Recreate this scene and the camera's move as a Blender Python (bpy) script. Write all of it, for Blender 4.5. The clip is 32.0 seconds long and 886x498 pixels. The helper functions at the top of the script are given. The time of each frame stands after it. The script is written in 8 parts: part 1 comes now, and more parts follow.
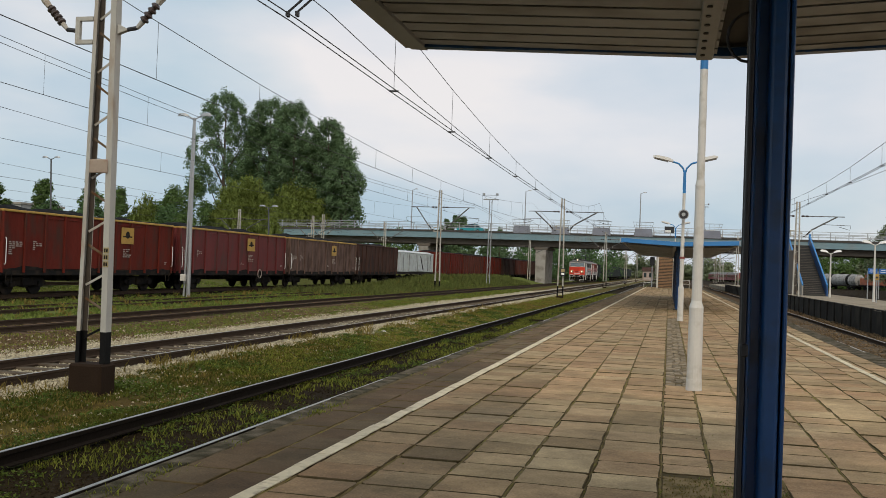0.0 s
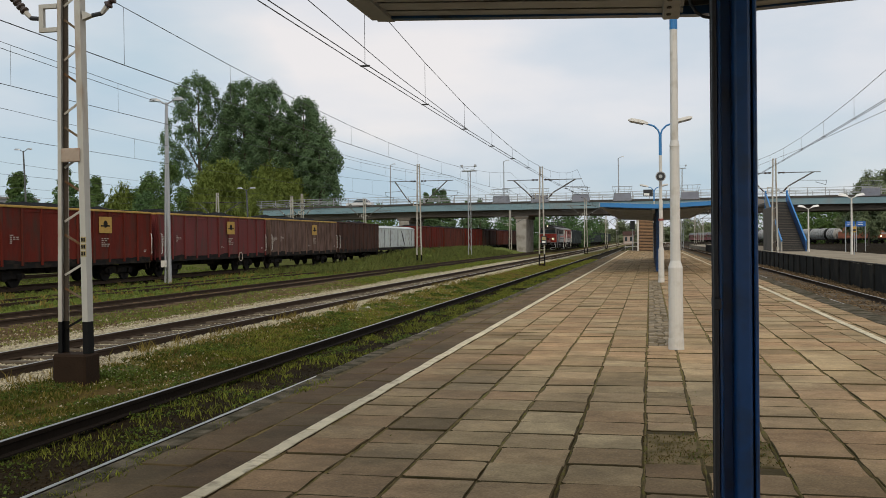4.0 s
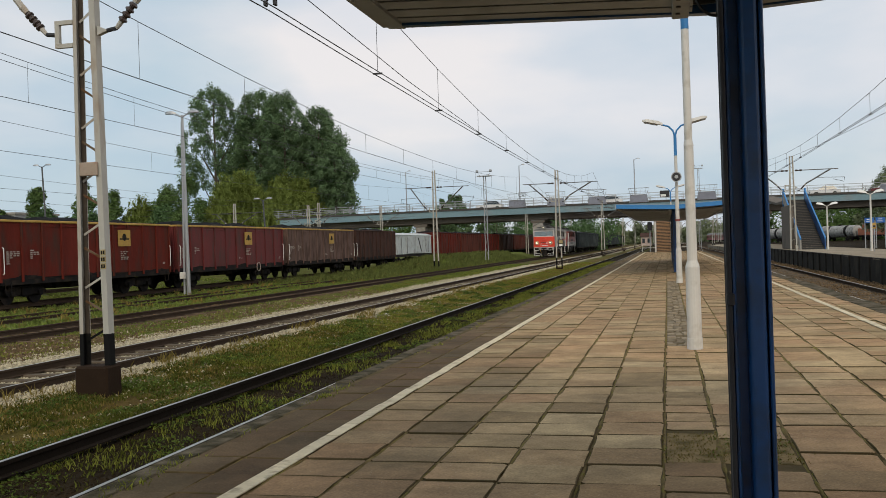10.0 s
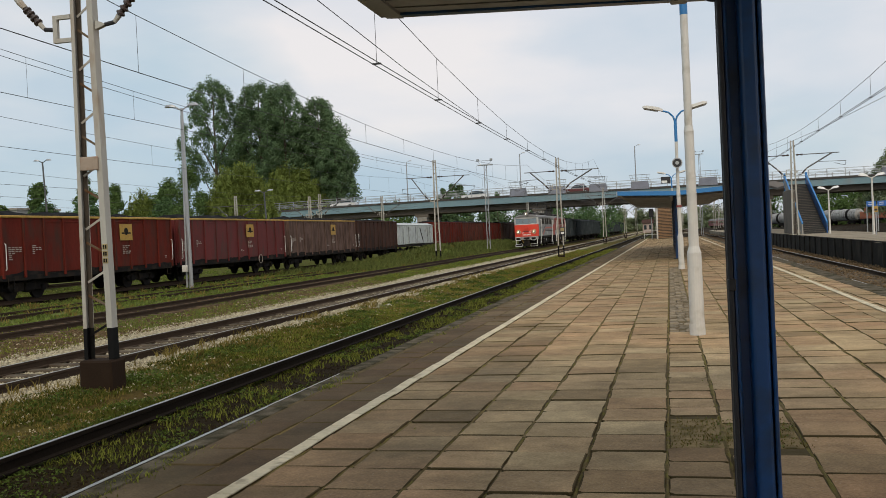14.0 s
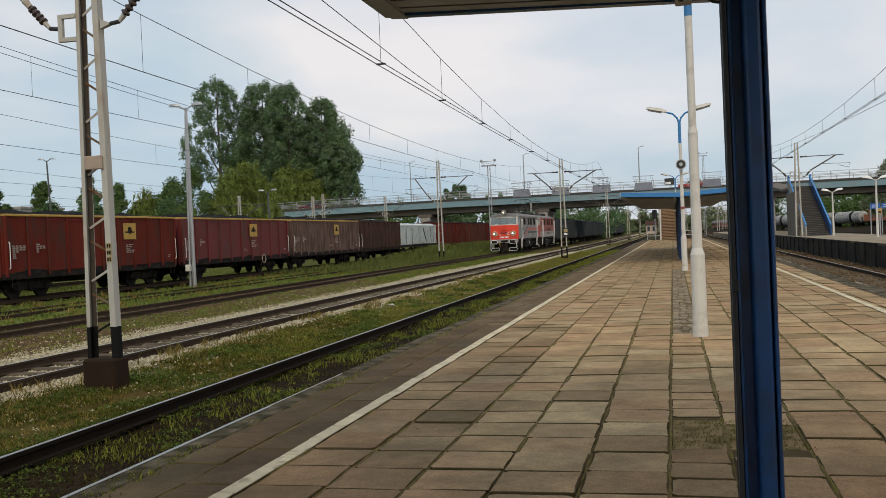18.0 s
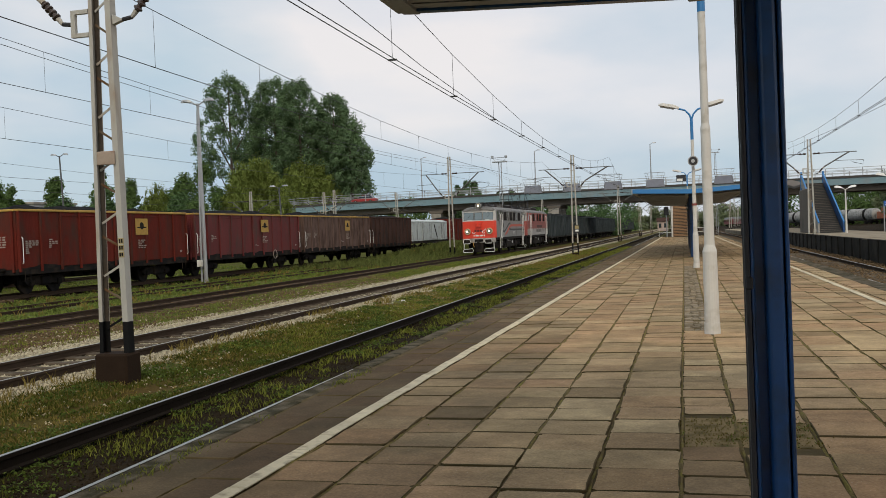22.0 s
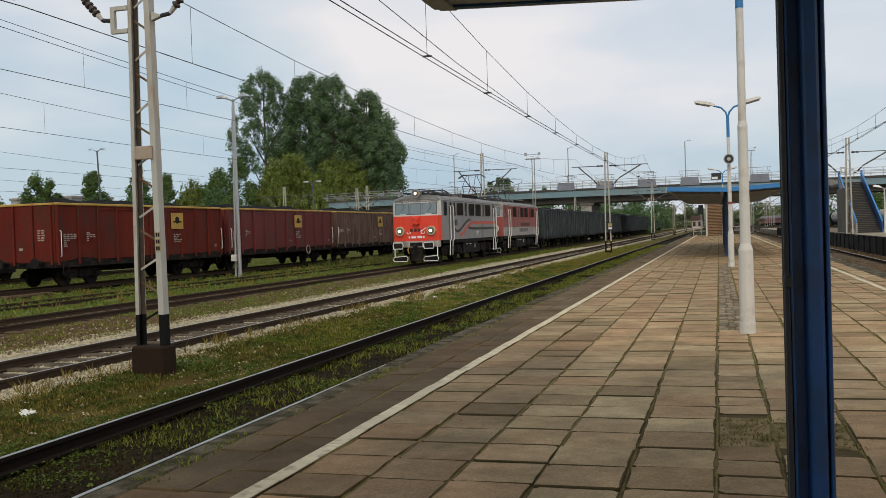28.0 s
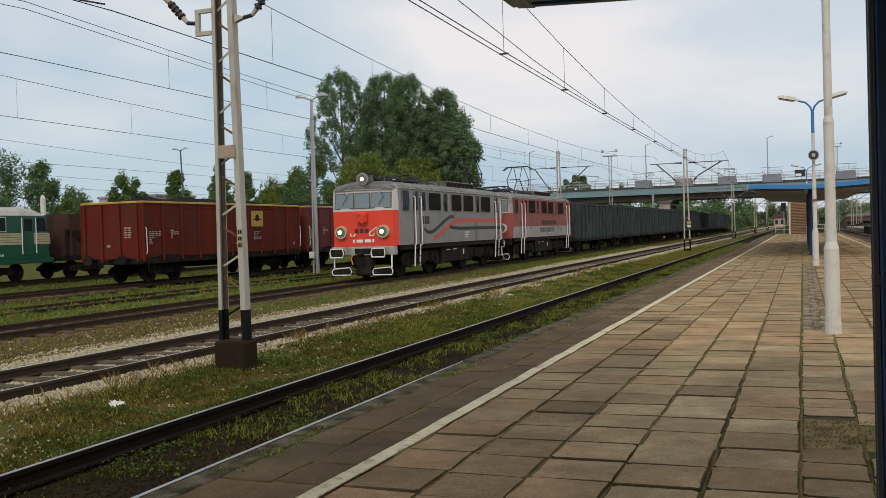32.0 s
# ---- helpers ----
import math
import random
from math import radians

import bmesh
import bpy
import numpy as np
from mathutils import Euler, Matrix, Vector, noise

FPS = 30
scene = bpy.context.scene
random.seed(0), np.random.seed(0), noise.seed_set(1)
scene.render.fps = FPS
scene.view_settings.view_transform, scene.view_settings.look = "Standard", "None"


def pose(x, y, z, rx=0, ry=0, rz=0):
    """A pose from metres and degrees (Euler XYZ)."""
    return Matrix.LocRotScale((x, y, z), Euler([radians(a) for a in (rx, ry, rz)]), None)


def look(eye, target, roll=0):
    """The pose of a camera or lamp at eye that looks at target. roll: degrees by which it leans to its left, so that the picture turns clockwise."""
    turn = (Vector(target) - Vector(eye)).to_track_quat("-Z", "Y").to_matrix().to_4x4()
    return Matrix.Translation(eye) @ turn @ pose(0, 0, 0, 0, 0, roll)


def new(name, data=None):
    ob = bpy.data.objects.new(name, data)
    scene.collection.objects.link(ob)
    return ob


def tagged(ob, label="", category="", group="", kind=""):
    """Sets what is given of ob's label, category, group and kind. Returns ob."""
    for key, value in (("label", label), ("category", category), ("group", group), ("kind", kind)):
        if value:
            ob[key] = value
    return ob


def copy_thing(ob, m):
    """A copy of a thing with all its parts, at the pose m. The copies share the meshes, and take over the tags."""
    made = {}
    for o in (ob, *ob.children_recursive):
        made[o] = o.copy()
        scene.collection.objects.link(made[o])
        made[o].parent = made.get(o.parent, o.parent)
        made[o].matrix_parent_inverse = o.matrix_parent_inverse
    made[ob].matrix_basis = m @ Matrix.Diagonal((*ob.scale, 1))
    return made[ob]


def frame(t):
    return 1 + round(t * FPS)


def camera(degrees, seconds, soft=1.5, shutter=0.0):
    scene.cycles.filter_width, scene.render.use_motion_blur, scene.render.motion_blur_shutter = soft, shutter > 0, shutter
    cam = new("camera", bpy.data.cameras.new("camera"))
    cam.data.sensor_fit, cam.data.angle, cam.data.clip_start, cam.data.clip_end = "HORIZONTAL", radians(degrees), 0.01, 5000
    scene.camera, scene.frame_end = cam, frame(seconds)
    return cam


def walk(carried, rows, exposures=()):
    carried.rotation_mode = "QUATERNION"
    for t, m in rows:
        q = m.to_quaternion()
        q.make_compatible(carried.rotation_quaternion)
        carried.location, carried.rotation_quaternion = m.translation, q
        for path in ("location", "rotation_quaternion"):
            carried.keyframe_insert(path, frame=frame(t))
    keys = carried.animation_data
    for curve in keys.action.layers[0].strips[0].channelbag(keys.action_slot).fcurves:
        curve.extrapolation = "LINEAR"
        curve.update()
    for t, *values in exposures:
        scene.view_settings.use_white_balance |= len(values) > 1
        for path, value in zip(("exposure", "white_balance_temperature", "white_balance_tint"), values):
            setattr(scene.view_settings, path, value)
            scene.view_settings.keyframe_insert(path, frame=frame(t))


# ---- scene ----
cam = camera(50.03, 32.0, soft=0.8)
PATH = [
    (0, pose(-0.054, 0.054, 1.493, 91.066, -2.173, 13.389)), (0.5, pose(-0.056, 0.052, 1.494, 91.004, -2.119, 13.129)),
    (1, pose(-0.055, 0.054, 1.492, 90.959, -1.971, 12.931)), (1.5, pose(-0.051, 0.054, 1.490, 90.782, -1.683, 12.879)),
    (2, pose(-0.043, 0.056, 1.484, 90.389, -0.652, 12.661)), (2.5, pose(-0.036, 0.053, 1.476, 90.055, -0.323, 12.565)),
    (3, pose(-0.028, 0.050, 1.473, 89.644, 0.073, 12.523)), (3.5, pose(-0.023, 0.048, 1.473, 89.457, 0.405, 12.436)),
    (5.5, pose(-0.010, 0.002, 1.475, 89.774, 1.140, 12.014)), (6, pose(-0.004, 0.001, 1.471, 90.004, 1.374, 12.226)),
    (6.5, pose(-0.003, -0.003, 1.473, 90.013, 1.528, 12.209)), (7, pose(-0.003, -0.009, 1.476, 90.076, 1.506, 12.440)),
    (7.5, pose(-0.003, -0.010, 1.475, 90.196, 1.538, 12.773)), (8, pose(-0.002, -0.002, 1.472, 90.241, 1.476, 13.001)),
    (8.5, pose(-0.001, -0.002, 1.471, 90.331, 1.645, 13.099)), (9, pose(0.000, 0.000, 1.469, 90.307, 1.750, 13.173)),
    (9.5, pose(0.002, 0.005, 1.464, 90.187, 1.834, 13.204)), (10, pose(0.001, 0.003, 1.459, 89.869, 1.920, 13.309)),
    (10.5, pose(0.002, -0.002, 1.457, 89.491, 2.108, 13.385)), (11, pose(0.004, 0.003, 1.458, 89.296, 2.227, 13.423)),
    (11.5, pose(0.005, -0.010, 1.459, 89.486, 2.252, 13.327)), (12, pose(0.007, -0.011, 1.459, 89.474, 2.395, 13.354)),
    (12.5, pose(0.007, 0.001, 1.458, 89.460, 2.558, 13.331)), (13, pose(0.005, 0.000, 1.459, 89.405, 2.595, 13.337)),
    (13.5, pose(0.005, -0.002, 1.458, 89.355, 2.621, 13.372)), (14, pose(0.005, -0.003, 1.458, 89.242, 2.739, 13.410)),
    (14.5, pose(0.004, -0.005, 1.458, 89.206, 2.644, 13.414)), (16.5, pose(0.005, -0.006, 1.458, 89.244, 2.569, 13.462)),
    (17, pose(0.004, -0.007, 1.458, 89.260, 2.529, 13.503)), (17.5, pose(0.003, -0.006, 1.458, 89.275, 2.549, 13.524)),
    (18, pose(0.004, -0.011, 1.457, 89.279, 2.480, 13.603)), (18.5, pose(0.004, -0.002, 1.456, 89.273, 2.444, 13.711)),
    (19, pose(0.003, -0.004, 1.455, 89.335, 2.435, 13.810)), (19.5, pose(0.001, -0.008, 1.457, 89.349, 2.354, 13.902)),
    (20, pose(-0.002, -0.004, 1.456, 89.303, 2.204, 14.001)), (20.5, pose(-0.003, -0.001, 1.455, 89.204, 2.252, 14.079)),
    (21, pose(-0.003, -0.003, 1.455, 89.128, 2.195, 14.165)), (21.5, pose(-0.002, -0.004, 1.455, 89.123, 2.296, 14.202)),
    (22, pose(-0.002, -0.002, 1.456, 89.080, 2.325, 14.260)), (22.5, pose(-0.001, 0.004, 1.456, 89.092, 2.395, 14.328)),
    (23, pose(-0.003, -0.000, 1.457, 89.179, 2.236, 14.375)), (23.5, pose(-0.005, 0.001, 1.456, 89.180, 2.086, 14.442)),
    (24, pose(-0.006, -0.007, 1.456, 89.289, 2.130, 14.675)), (24.5, pose(-0.008, -0.005, 1.453, 89.355, 2.033, 14.773)),
    (25, pose(-0.009, -0.010, 1.453, 89.373, 1.956, 14.818)), (25.5, pose(-0.009, -0.012, 1.454, 89.226, 1.922, 15.141)),
    (27.5, pose(-0.016, -0.009, 1.453, 88.946, 1.847, 15.947)), (28, pose(-0.017, -0.016, 1.453, 88.946, 1.865, 16.199)),
    (28.5, pose(-0.017, -0.020, 1.453, 89.041, 1.910, 16.680)), (29, pose(-0.017, -0.031, 1.454, 89.039, 1.930, 17.083)),
    (29.5, pose(-0.018, -0.033, 1.452, 89.098, 1.912, 17.570)), (30, pose(-0.020, -0.027, 1.451, 89.205, 1.799, 18.113)),
    (30.5, pose(-0.020, -0.030, 1.450, 89.186, 1.811, 18.673)), (31, pose(-0.022, -0.032, 1.449, 89.094, 1.666, 19.583)),
    (31.5, pose(-0.022, -0.044, 1.449, 89.013, 1.750, 20.133)), (32, pose(-0.027, -0.056, 1.449, 88.961, 1.784, 20.733)),
]

walk(cam, PATH)

# ---- world and light: a bright hazy sky with broad thin cloud ----
SUN_UP, SUN_TURN = 38.0, 168.0
world = bpy.data.worlds.new("sky")
scene.world = world
world.use_nodes = True
wn, wl = world.node_tree.nodes, world.node_tree.links
wn.clear()
w_out = wn.new("ShaderNodeOutputWorld")
w_bg = wn.new("ShaderNodeBackground")
w_sky = wn.new("ShaderNodeTexSky")
w_sky.sky_type, w_sky.sun_disc = "NISHITA", False
w_sky.sun_elevation, w_sky.sun_rotation = radians(SUN_UP), radians(SUN_TURN)
w_sky.dust_density, w_sky.air_density = 2.5, 1.0
w_dim = wn.new("ShaderNodeVectorMath"); w_dim.operation = "SCALE"; w_dim.inputs["Scale"].default_value = 0.10
wl.new(w_sky.outputs["Color"], w_dim.inputs[0])
w_co = wn.new("ShaderNodeTexCoord")
w_map = wn.new("ShaderNodeMapping"); w_map.inputs["Scale"].default_value = (1.0, 1.0, 2.6)
wl.new(w_co.outputs["Generated"], w_map.inputs["Vector"])
w_n = wn.new("ShaderNodeTexNoise"); w_n.inputs["Scale"].default_value = 1.9; w_n.inputs["Detail"].default_value = 6; w_n.inputs["Roughness"].default_value = 0.45
wl.new(w_map.outputs["Vector"], w_n.inputs["Vector"])
w_cloud = wn.new("ShaderNodeValToRGB")
w_cloud.color_ramp.elements[0].position, w_cloud.color_ramp.elements[1].position = 0.43, 0.615
w_cloud.color_ramp.elements[0].color = (0.50, 0.635, 0.74, 1)
w_cloud.color_ramp.elements[1].color = (0.848, 0.838, 0.855, 1)
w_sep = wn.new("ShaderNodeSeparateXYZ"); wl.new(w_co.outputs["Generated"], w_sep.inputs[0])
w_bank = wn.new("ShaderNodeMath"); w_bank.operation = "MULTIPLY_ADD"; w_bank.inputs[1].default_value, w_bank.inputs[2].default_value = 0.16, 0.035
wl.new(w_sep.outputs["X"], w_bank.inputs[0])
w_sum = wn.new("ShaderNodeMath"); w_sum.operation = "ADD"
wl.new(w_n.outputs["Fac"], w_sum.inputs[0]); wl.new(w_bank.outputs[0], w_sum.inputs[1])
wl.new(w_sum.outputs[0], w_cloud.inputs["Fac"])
w_map2 = wn.new("ShaderNodeMapping"); w_map2.inputs["Scale"].default_value, w_map2.inputs["Location"].default_value = (1.0, 1.0, 3.2), (0.35, 0.2, 0.1)
wl.new(w_co.outputs["Generated"], w_map2.inputs["Vector"])
w_n2 = wn.new("ShaderNodeTexNoise"); w_n2.inputs["Scale"].default_value = 2.3; w_n2.inputs["Detail"].default_value = 7; w_n2.inputs["Roughness"].default_value = 0.5
wl.new(w_map2.outputs["Vector"], w_n2.inputs["Vector"])
w_puff = wn.new("ShaderNodeValToRGB")
w_puff.color_ramp.elements[0].position, w_puff.color_ramp.elements[1].position = 0.44, 0.57
w_puff.color_ramp.elements[0].color = (0.95, 0.965, 0.985, 1)
w_puff.color_ramp.elements[1].color = (1.085, 1.045, 1.01, 1)
wl.new(w_n2.outputs["Fac"], w_puff.inputs["Fac"])
w_mul = wn.new("ShaderNodeMixRGB"); w_mul.blend_type = "MULTIPLY"; w_mul.inputs["Fac"].default_value = 1.0
wl.new(w_cloud.outputs["Color"], w_mul.inputs["Color1"]); wl.new(w_puff.outputs["Color"], w_mul.inputs["Color2"])
w_mix = wn.new("ShaderNodeMixRGB"); w_mix.inputs["Fac"].default_value = 0.88
wl.new(w_dim.outputs["Vector"], w_mix.inputs["Color1"]); wl.new(w_mul.outputs["Color"], w_mix.inputs["Color2"])
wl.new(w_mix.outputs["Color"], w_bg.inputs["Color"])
w_bg.inputs["Strength"].default_value = 1.0
wl.new(w_bg.outputs["Background"], w_out.inputs["Surface"])

sun = new("sun", bpy.data.lights.new("sun", "SUN"))
sun.data.energy, sun.data.angle, sun.data.color = 1.3, radians(25), (1.0, 0.88, 0.68)
sun.matrix_world = look((0, 0, 50), (50 * -math.sin(radians(SUN_TURN)) / math.tan(radians(SUN_UP)), 50 * -math.cos(radians(SUN_TURN)) / math.tan(radians(SUN_UP)), 0))
scene.view_settings.exposure = 0.0

RAIL = -0.38      # top of the rails; the platform's top is at 0
GROUND = -0.60

# ---- materials ----
def mat(name, color, rough=0.8, metal=0.0, var=0.25, scale=1.5, dirt=None, dirt_at=0.55, dirt_scale=2.0, bump=0.0, bump_scale=30.0, rand=0.0, island=False, spec=0.5, stretch=(1, 1, 1), grain=0.0, pass_light=0.0):
    m = bpy.data.materials.new(name)
    m.use_nodes = True
    n, l = m.node_tree.nodes, m.node_tree.links
    b = n["Principled BSDF"]
    b.inputs["Roughness"].default_value, b.inputs["Metallic"].default_value = rough, metal
    b.inputs["Specular IOR Level"].default_value = spec if rough < 0.74 else min(spec, 0.1)
    co, info = n.new("ShaderNodeTexCoord"), n.new("ShaderNodeObjectInfo")
    off = n.new("ShaderNodeVectorMath"); off.operation = "MULTIPLY_ADD"
    l.new(info.outputs["Random"], off.inputs[0]); off.inputs[1].default_value = (37, 53, 71)
    mp = n.new("ShaderNodeMapping"); mp.inputs["Scale"].default_value = stretch
    l.new(co.outputs["Object"], mp.inputs["Vector"]); l.new(mp.outputs["Vector"], off.inputs[2])
    def noise_of(s, detail=4):
        t = n.new("ShaderNodeTexNoise"); t.inputs["Scale"].default_value = s; t.inputs["Detail"].default_value = detail
        l.new(off.outputs["Vector"], t.inputs["Vector"])
        return t.outputs["Fac"]
    def math_of(op, a, c):
        t = n.new("ShaderNodeMath"); t.operation = op
        for s, v in zip(t.inputs, (a, c)):
            if isinstance(v, (int, float)): s.default_value = v
            else: l.new(v, s)
        return t.outputs[0]
    big, fine = noise_of(scale), noise_of(scale * 9, 3)
    amount = math_of("ADD", math_of("MULTIPLY", big, 1.3), math_of("MULTIPLY", fine, 0.7))
    if rand:
        src = n.new("ShaderNodeNewGeometry").outputs["Random Per Island"] if island else info.outputs["Random"]
        amount = math_of("ADD", amount, math_of("MULTIPLY", math_of("SUBTRACT", src, 0.5), rand * 2 / max(var, 0.01)))
    shade = math_of("ADD", math_of("MULTIPLY", math_of("SUBTRACT", amount, 1.0), var), 1.0)
    if grain:
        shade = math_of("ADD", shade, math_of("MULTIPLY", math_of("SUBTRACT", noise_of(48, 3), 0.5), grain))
    tint = n.new("ShaderNodeVectorMath"); tint.operation = "SCALE"
    tint.inputs[0].default_value = color
    l.new(shade, tint.inputs["Scale"])
    out = tint.outputs["Vector"]
    if dirt:
        f = n.new("ShaderNodeMapRange"); f.inputs["From Min"].default_value, f.inputs["From Max"].default_value = dirt_at - 0.08, dirt_at + 0.12
        l.new(noise_of(dirt_scale, 6), f.inputs["Value"])
        mx = n.new("ShaderNodeMixRGB"); l.new(f.outputs["Result"], mx.inputs["Fac"]); l.new(out, mx.inputs["Color1"]); mx.inputs["Color2"].default_value = (*dirt, 1)
        out = mx.outputs["Color"]
    l.new(out, b.inputs["Base Color"])
    if bump:
        bp = n.new("ShaderNodeBump"); bp.inputs["Strength"].default_value = bump; bp.inputs["Distance"].default_value = 0.02
        l.new(noise_of(bump_scale, 5), bp.inputs["Height"]); l.new(bp.outputs["Normal"], b.inputs["Normal"])
    if pass_light:
        tr, ms = n.new("ShaderNodeBsdfTranslucent"), n.new("ShaderNodeMixShader")
        l.new(out, tr.inputs["Color"]); ms.inputs["Fac"].default_value = pass_light
        l.new(b.outputs["BSDF"], ms.inputs[1]); l.new(tr.outputs["BSDF"], ms.inputs[2])
        l.new(ms.outputs["Shader"], n["Material Output"].inputs["Surface"])
    return m


def glow(name, color, strength):
    m = bpy.data.materials.new(name)
    m.use_nodes = True
    b = m.node_tree.nodes["Principled BSDF"]
    b.inputs["Base Color"].default_value = (*color, 1)
    b.inputs["Emission Color"].default_value = (*color, 1)
    b.inputs["Emission Strength"].default_value = strength
    return m


def glass(name, color, rough=0.05):
    m = bpy.data.materials.new(name)
    m.use_nodes = True
    b = m.node_tree.nodes["Principled BSDF"]
    b.inputs["Base Color"].default_value = (*color, 1)
    b.inputs["Roughness"].default_value = rough
    b.inputs["Specular IOR Level"].default_value = 0.8
    return m


def slab_material(name, shade, island=False):
    """Worn concrete paving: each slab its own grey, beige or reddish tone, with broad stains, fine grain and pale specks."""
    m = bpy.data.materials.new(name)
    m.use_nodes = True
    n, l = m.node_tree.nodes, m.node_tree.links
    b = n["Principled BSDF"]
    b.inputs["Roughness"].default_value, b.inputs["Specular IOR Level"].default_value = 0.85, 0.12
    geo = n.new("ShaderNodeNewGeometry")
    def tex(scale, detail, w=0.0):
        mp = n.new("ShaderNodeMapping"); mp.inputs["Location"].default_value = (w, w * 1.7, 0)
        l.new(geo.outputs["Position"], mp.inputs["Vector"])
        t = n.new("ShaderNodeTexNoise"); t.inputs["Scale"].default_value, t.inputs["Detail"].default_value = scale, detail
        l.new(mp.outputs["Vector"], t.inputs["Vector"])
        return t.outputs["Fac"]
    def span(v, a, c, lo, hi):
        t = n.new("ShaderNodeMapRange")
        for k, q in zip(("From Min", "From Max", "To Min", "To Max"), (a, c, lo, hi)):
            t.inputs[k].default_value = q
        l.new(v, t.inputs["Value"])
        return t.outputs["Result"]
    def mult(p, q):
        t = n.new("ShaderNodeMath"); t.operation = "MULTIPLY"
        l.new(p, t.inputs[0]); l.new(q, t.inputs[1])
        return t.outputs[0]
    src = geo.outputs["Random Per Island"] if island else n.new("ShaderNodeObjectInfo").outputs["Random"]
    ramp = n.new("ShaderNodeValToRGB")
    tones = ((0.0, (0.215, 0.148, 0.075)), (0.25, (0.335, 0.242, 0.128)), (0.5, (0.315, 0.198, 0.102)), (0.75, (0.385, 0.286, 0.158)), (1.0, (0.30, 0.205, 0.108)))
    e = ramp.color_ramp.elements
    e[0].color, e[1].color = (*tones[0][1], 1), (*tones[-1][1], 1)
    for at, c in tones[1:-1]:
        e.new(at).color = (*c, 1)
    l.new(src, ramp.inputs["Fac"])
    red = n.new("ShaderNodeMixRGB")
    l.new(span(tex(0.45, 3, 4.0), 0.45, 0.62, 0.0, 0.6), red.inputs["Fac"]); l.new(ramp.outputs["Color"], red.inputs["Color1"]); red.inputs["Color2"].default_value = (0.365, 0.222, 0.118, 1)
    specks = n.new("ShaderNodeMixRGB")
    l.new(span(tex(75, 2, 9.0), 0.68, 0.74, 0.0, 0.5), specks.inputs["Fac"]); l.new(red.outputs["Color"], specks.inputs["Color1"]); specks.inputs["Color2"].default_value = (0.52, 0.47, 0.38, 1)
    f = mult(mult(span(tex(1.3, 5), 0.36, 0.64, 0.78 * shade, 1.16 * shade), span(tex(7, 4, 2.0), 0.35, 0.65, 0.88, 1.1)), span(tex(55, 3, 5.0), 0.3, 0.7, 0.82, 1.18))
    sc = n.new("ShaderNodeVectorMath"); sc.operation = "SCALE"
    l.new(specks.outputs["Color"], sc.inputs[0]); l.new(f, sc.inputs["Scale"]); l.new(sc.outputs["Vector"], b.inputs["Base Color"])
    bp = n.new("ShaderNodeBump"); bp.inputs["Strength"].default_value, bp.inputs["Distance"].default_value = 0.5, 0.006
    l.new(tex(60, 4, 3.0), bp.inputs["Height"]); l.new(bp.outputs["Normal"], b.inputs["Normal"])
    return m


SLAB = slab_material("slab_concrete", 1.14)
SLAB_GREY = slab_material("slab_grey_stained", 0.8)
SLAB_ALL = slab_material("slab_concrete_far", 1.0, True)
SLAB_DIRTY = slab_material("slab_dirty", 0.29)
SLAB_EDGE = slab_material("slab_dirty_far", 0.4, True)
GAPEARTH = mat("gap_earth", (0.27, 0.195, 0.095), 1.0, var=0.6, scale=7, dirt=(0.13, 0.10, 0.04), dirt_at=0.55, dirt_scale=6, bump=0.8)
RUBBLE = mat("broken_concrete", (0.23, 0.185, 0.125), 0.9, var=0.5, scale=6, rand=0.35, island=True, grain=0.4)
MOSS = mat("joint_moss", (0.175, 0.128, 0.055), 1.0, var=0.9, scale=9, dirt=(0.2, 0.175, 0.04), dirt_at=0.56, dirt_scale=7, bump=0.6)
JOINT = mat("joint_earth", (0.13, 0.094, 0.048), 1.0, var=0.6, scale=4, dirt=(0.085, 0.066, 0.028), dirt_at=0.5, dirt_scale=3, bump=0.4)
COPING = mat("coping_concrete", (0.125, 0.102, 0.07), 0.9, var=0.7, scale=4, dirt=(0.04, 0.034, 0.016), dirt_at=0.48, dirt_scale=4.5, bump=1.0, grain=0.9)
LINE = mat("line_paint", (0.6, 0.52, 0.36), 0.8, var=0.35, scale=5, dirt=(0.33, 0.27, 0.19), dirt_at=0.6, dirt_scale=9, rand=0.1)
RAILTOP = mat("rail_steel_worn", (0.46, 0.43, 0.39), 0.42, 1.0, var=0.15, scale=2)
RAILRUST = mat("rail_rust_brown", (0.055, 0.038, 0.026), 0.85, var=0.3, scale=6, bump=0.3)
# Rust taken down to near black, with the shade beside the rail included.
RAILSHADE = mat("rail_rust_shaded", (0.014, 0.01, 0.007), 0.85, var=0.3, scale=6, bump=0.3)
SLEEPER = mat("sleeper_concrete", (0.085, 0.065, 0.045), 0.9, var=0.5, scale=4, dirt=(0.13, 0.105, 0.075), dirt_at=0.5, dirt_scale=3, bump=0.4, rand=0.15)
SLEEPER_WOOD = mat("sleeper_wood", (0.115, 0.08, 0.05), 0.95, var=0.4, scale=4, bump=0.5, rand=0.1)
MASTPAINT = mat("mast_grey_paint", (0.42, 0.405, 0.36), 0.7, var=0.25, scale=3, dirt=(0.3, 0.235, 0.17), dirt_at=0.6, dirt_scale=3, bump=0.15, stretch=(1, 1, 0.4))
MASTDARK = mat("mast_tar_paint", (0.01, 0.01, 0.01), 0.75, var=0.3)
BRACESHADE = mat("brace_shaded_rust", (0.17, 0.13, 0.09), 0.8, var=0.4, scale=6, dirt=(0.13, 0.065, 0.03), dirt_at=0.5, dirt_scale=6)
PATCHPALE = mat("patch_pale_yellow", (0.36, 0.29, 0.15), 0.8, var=0.4, scale=9)
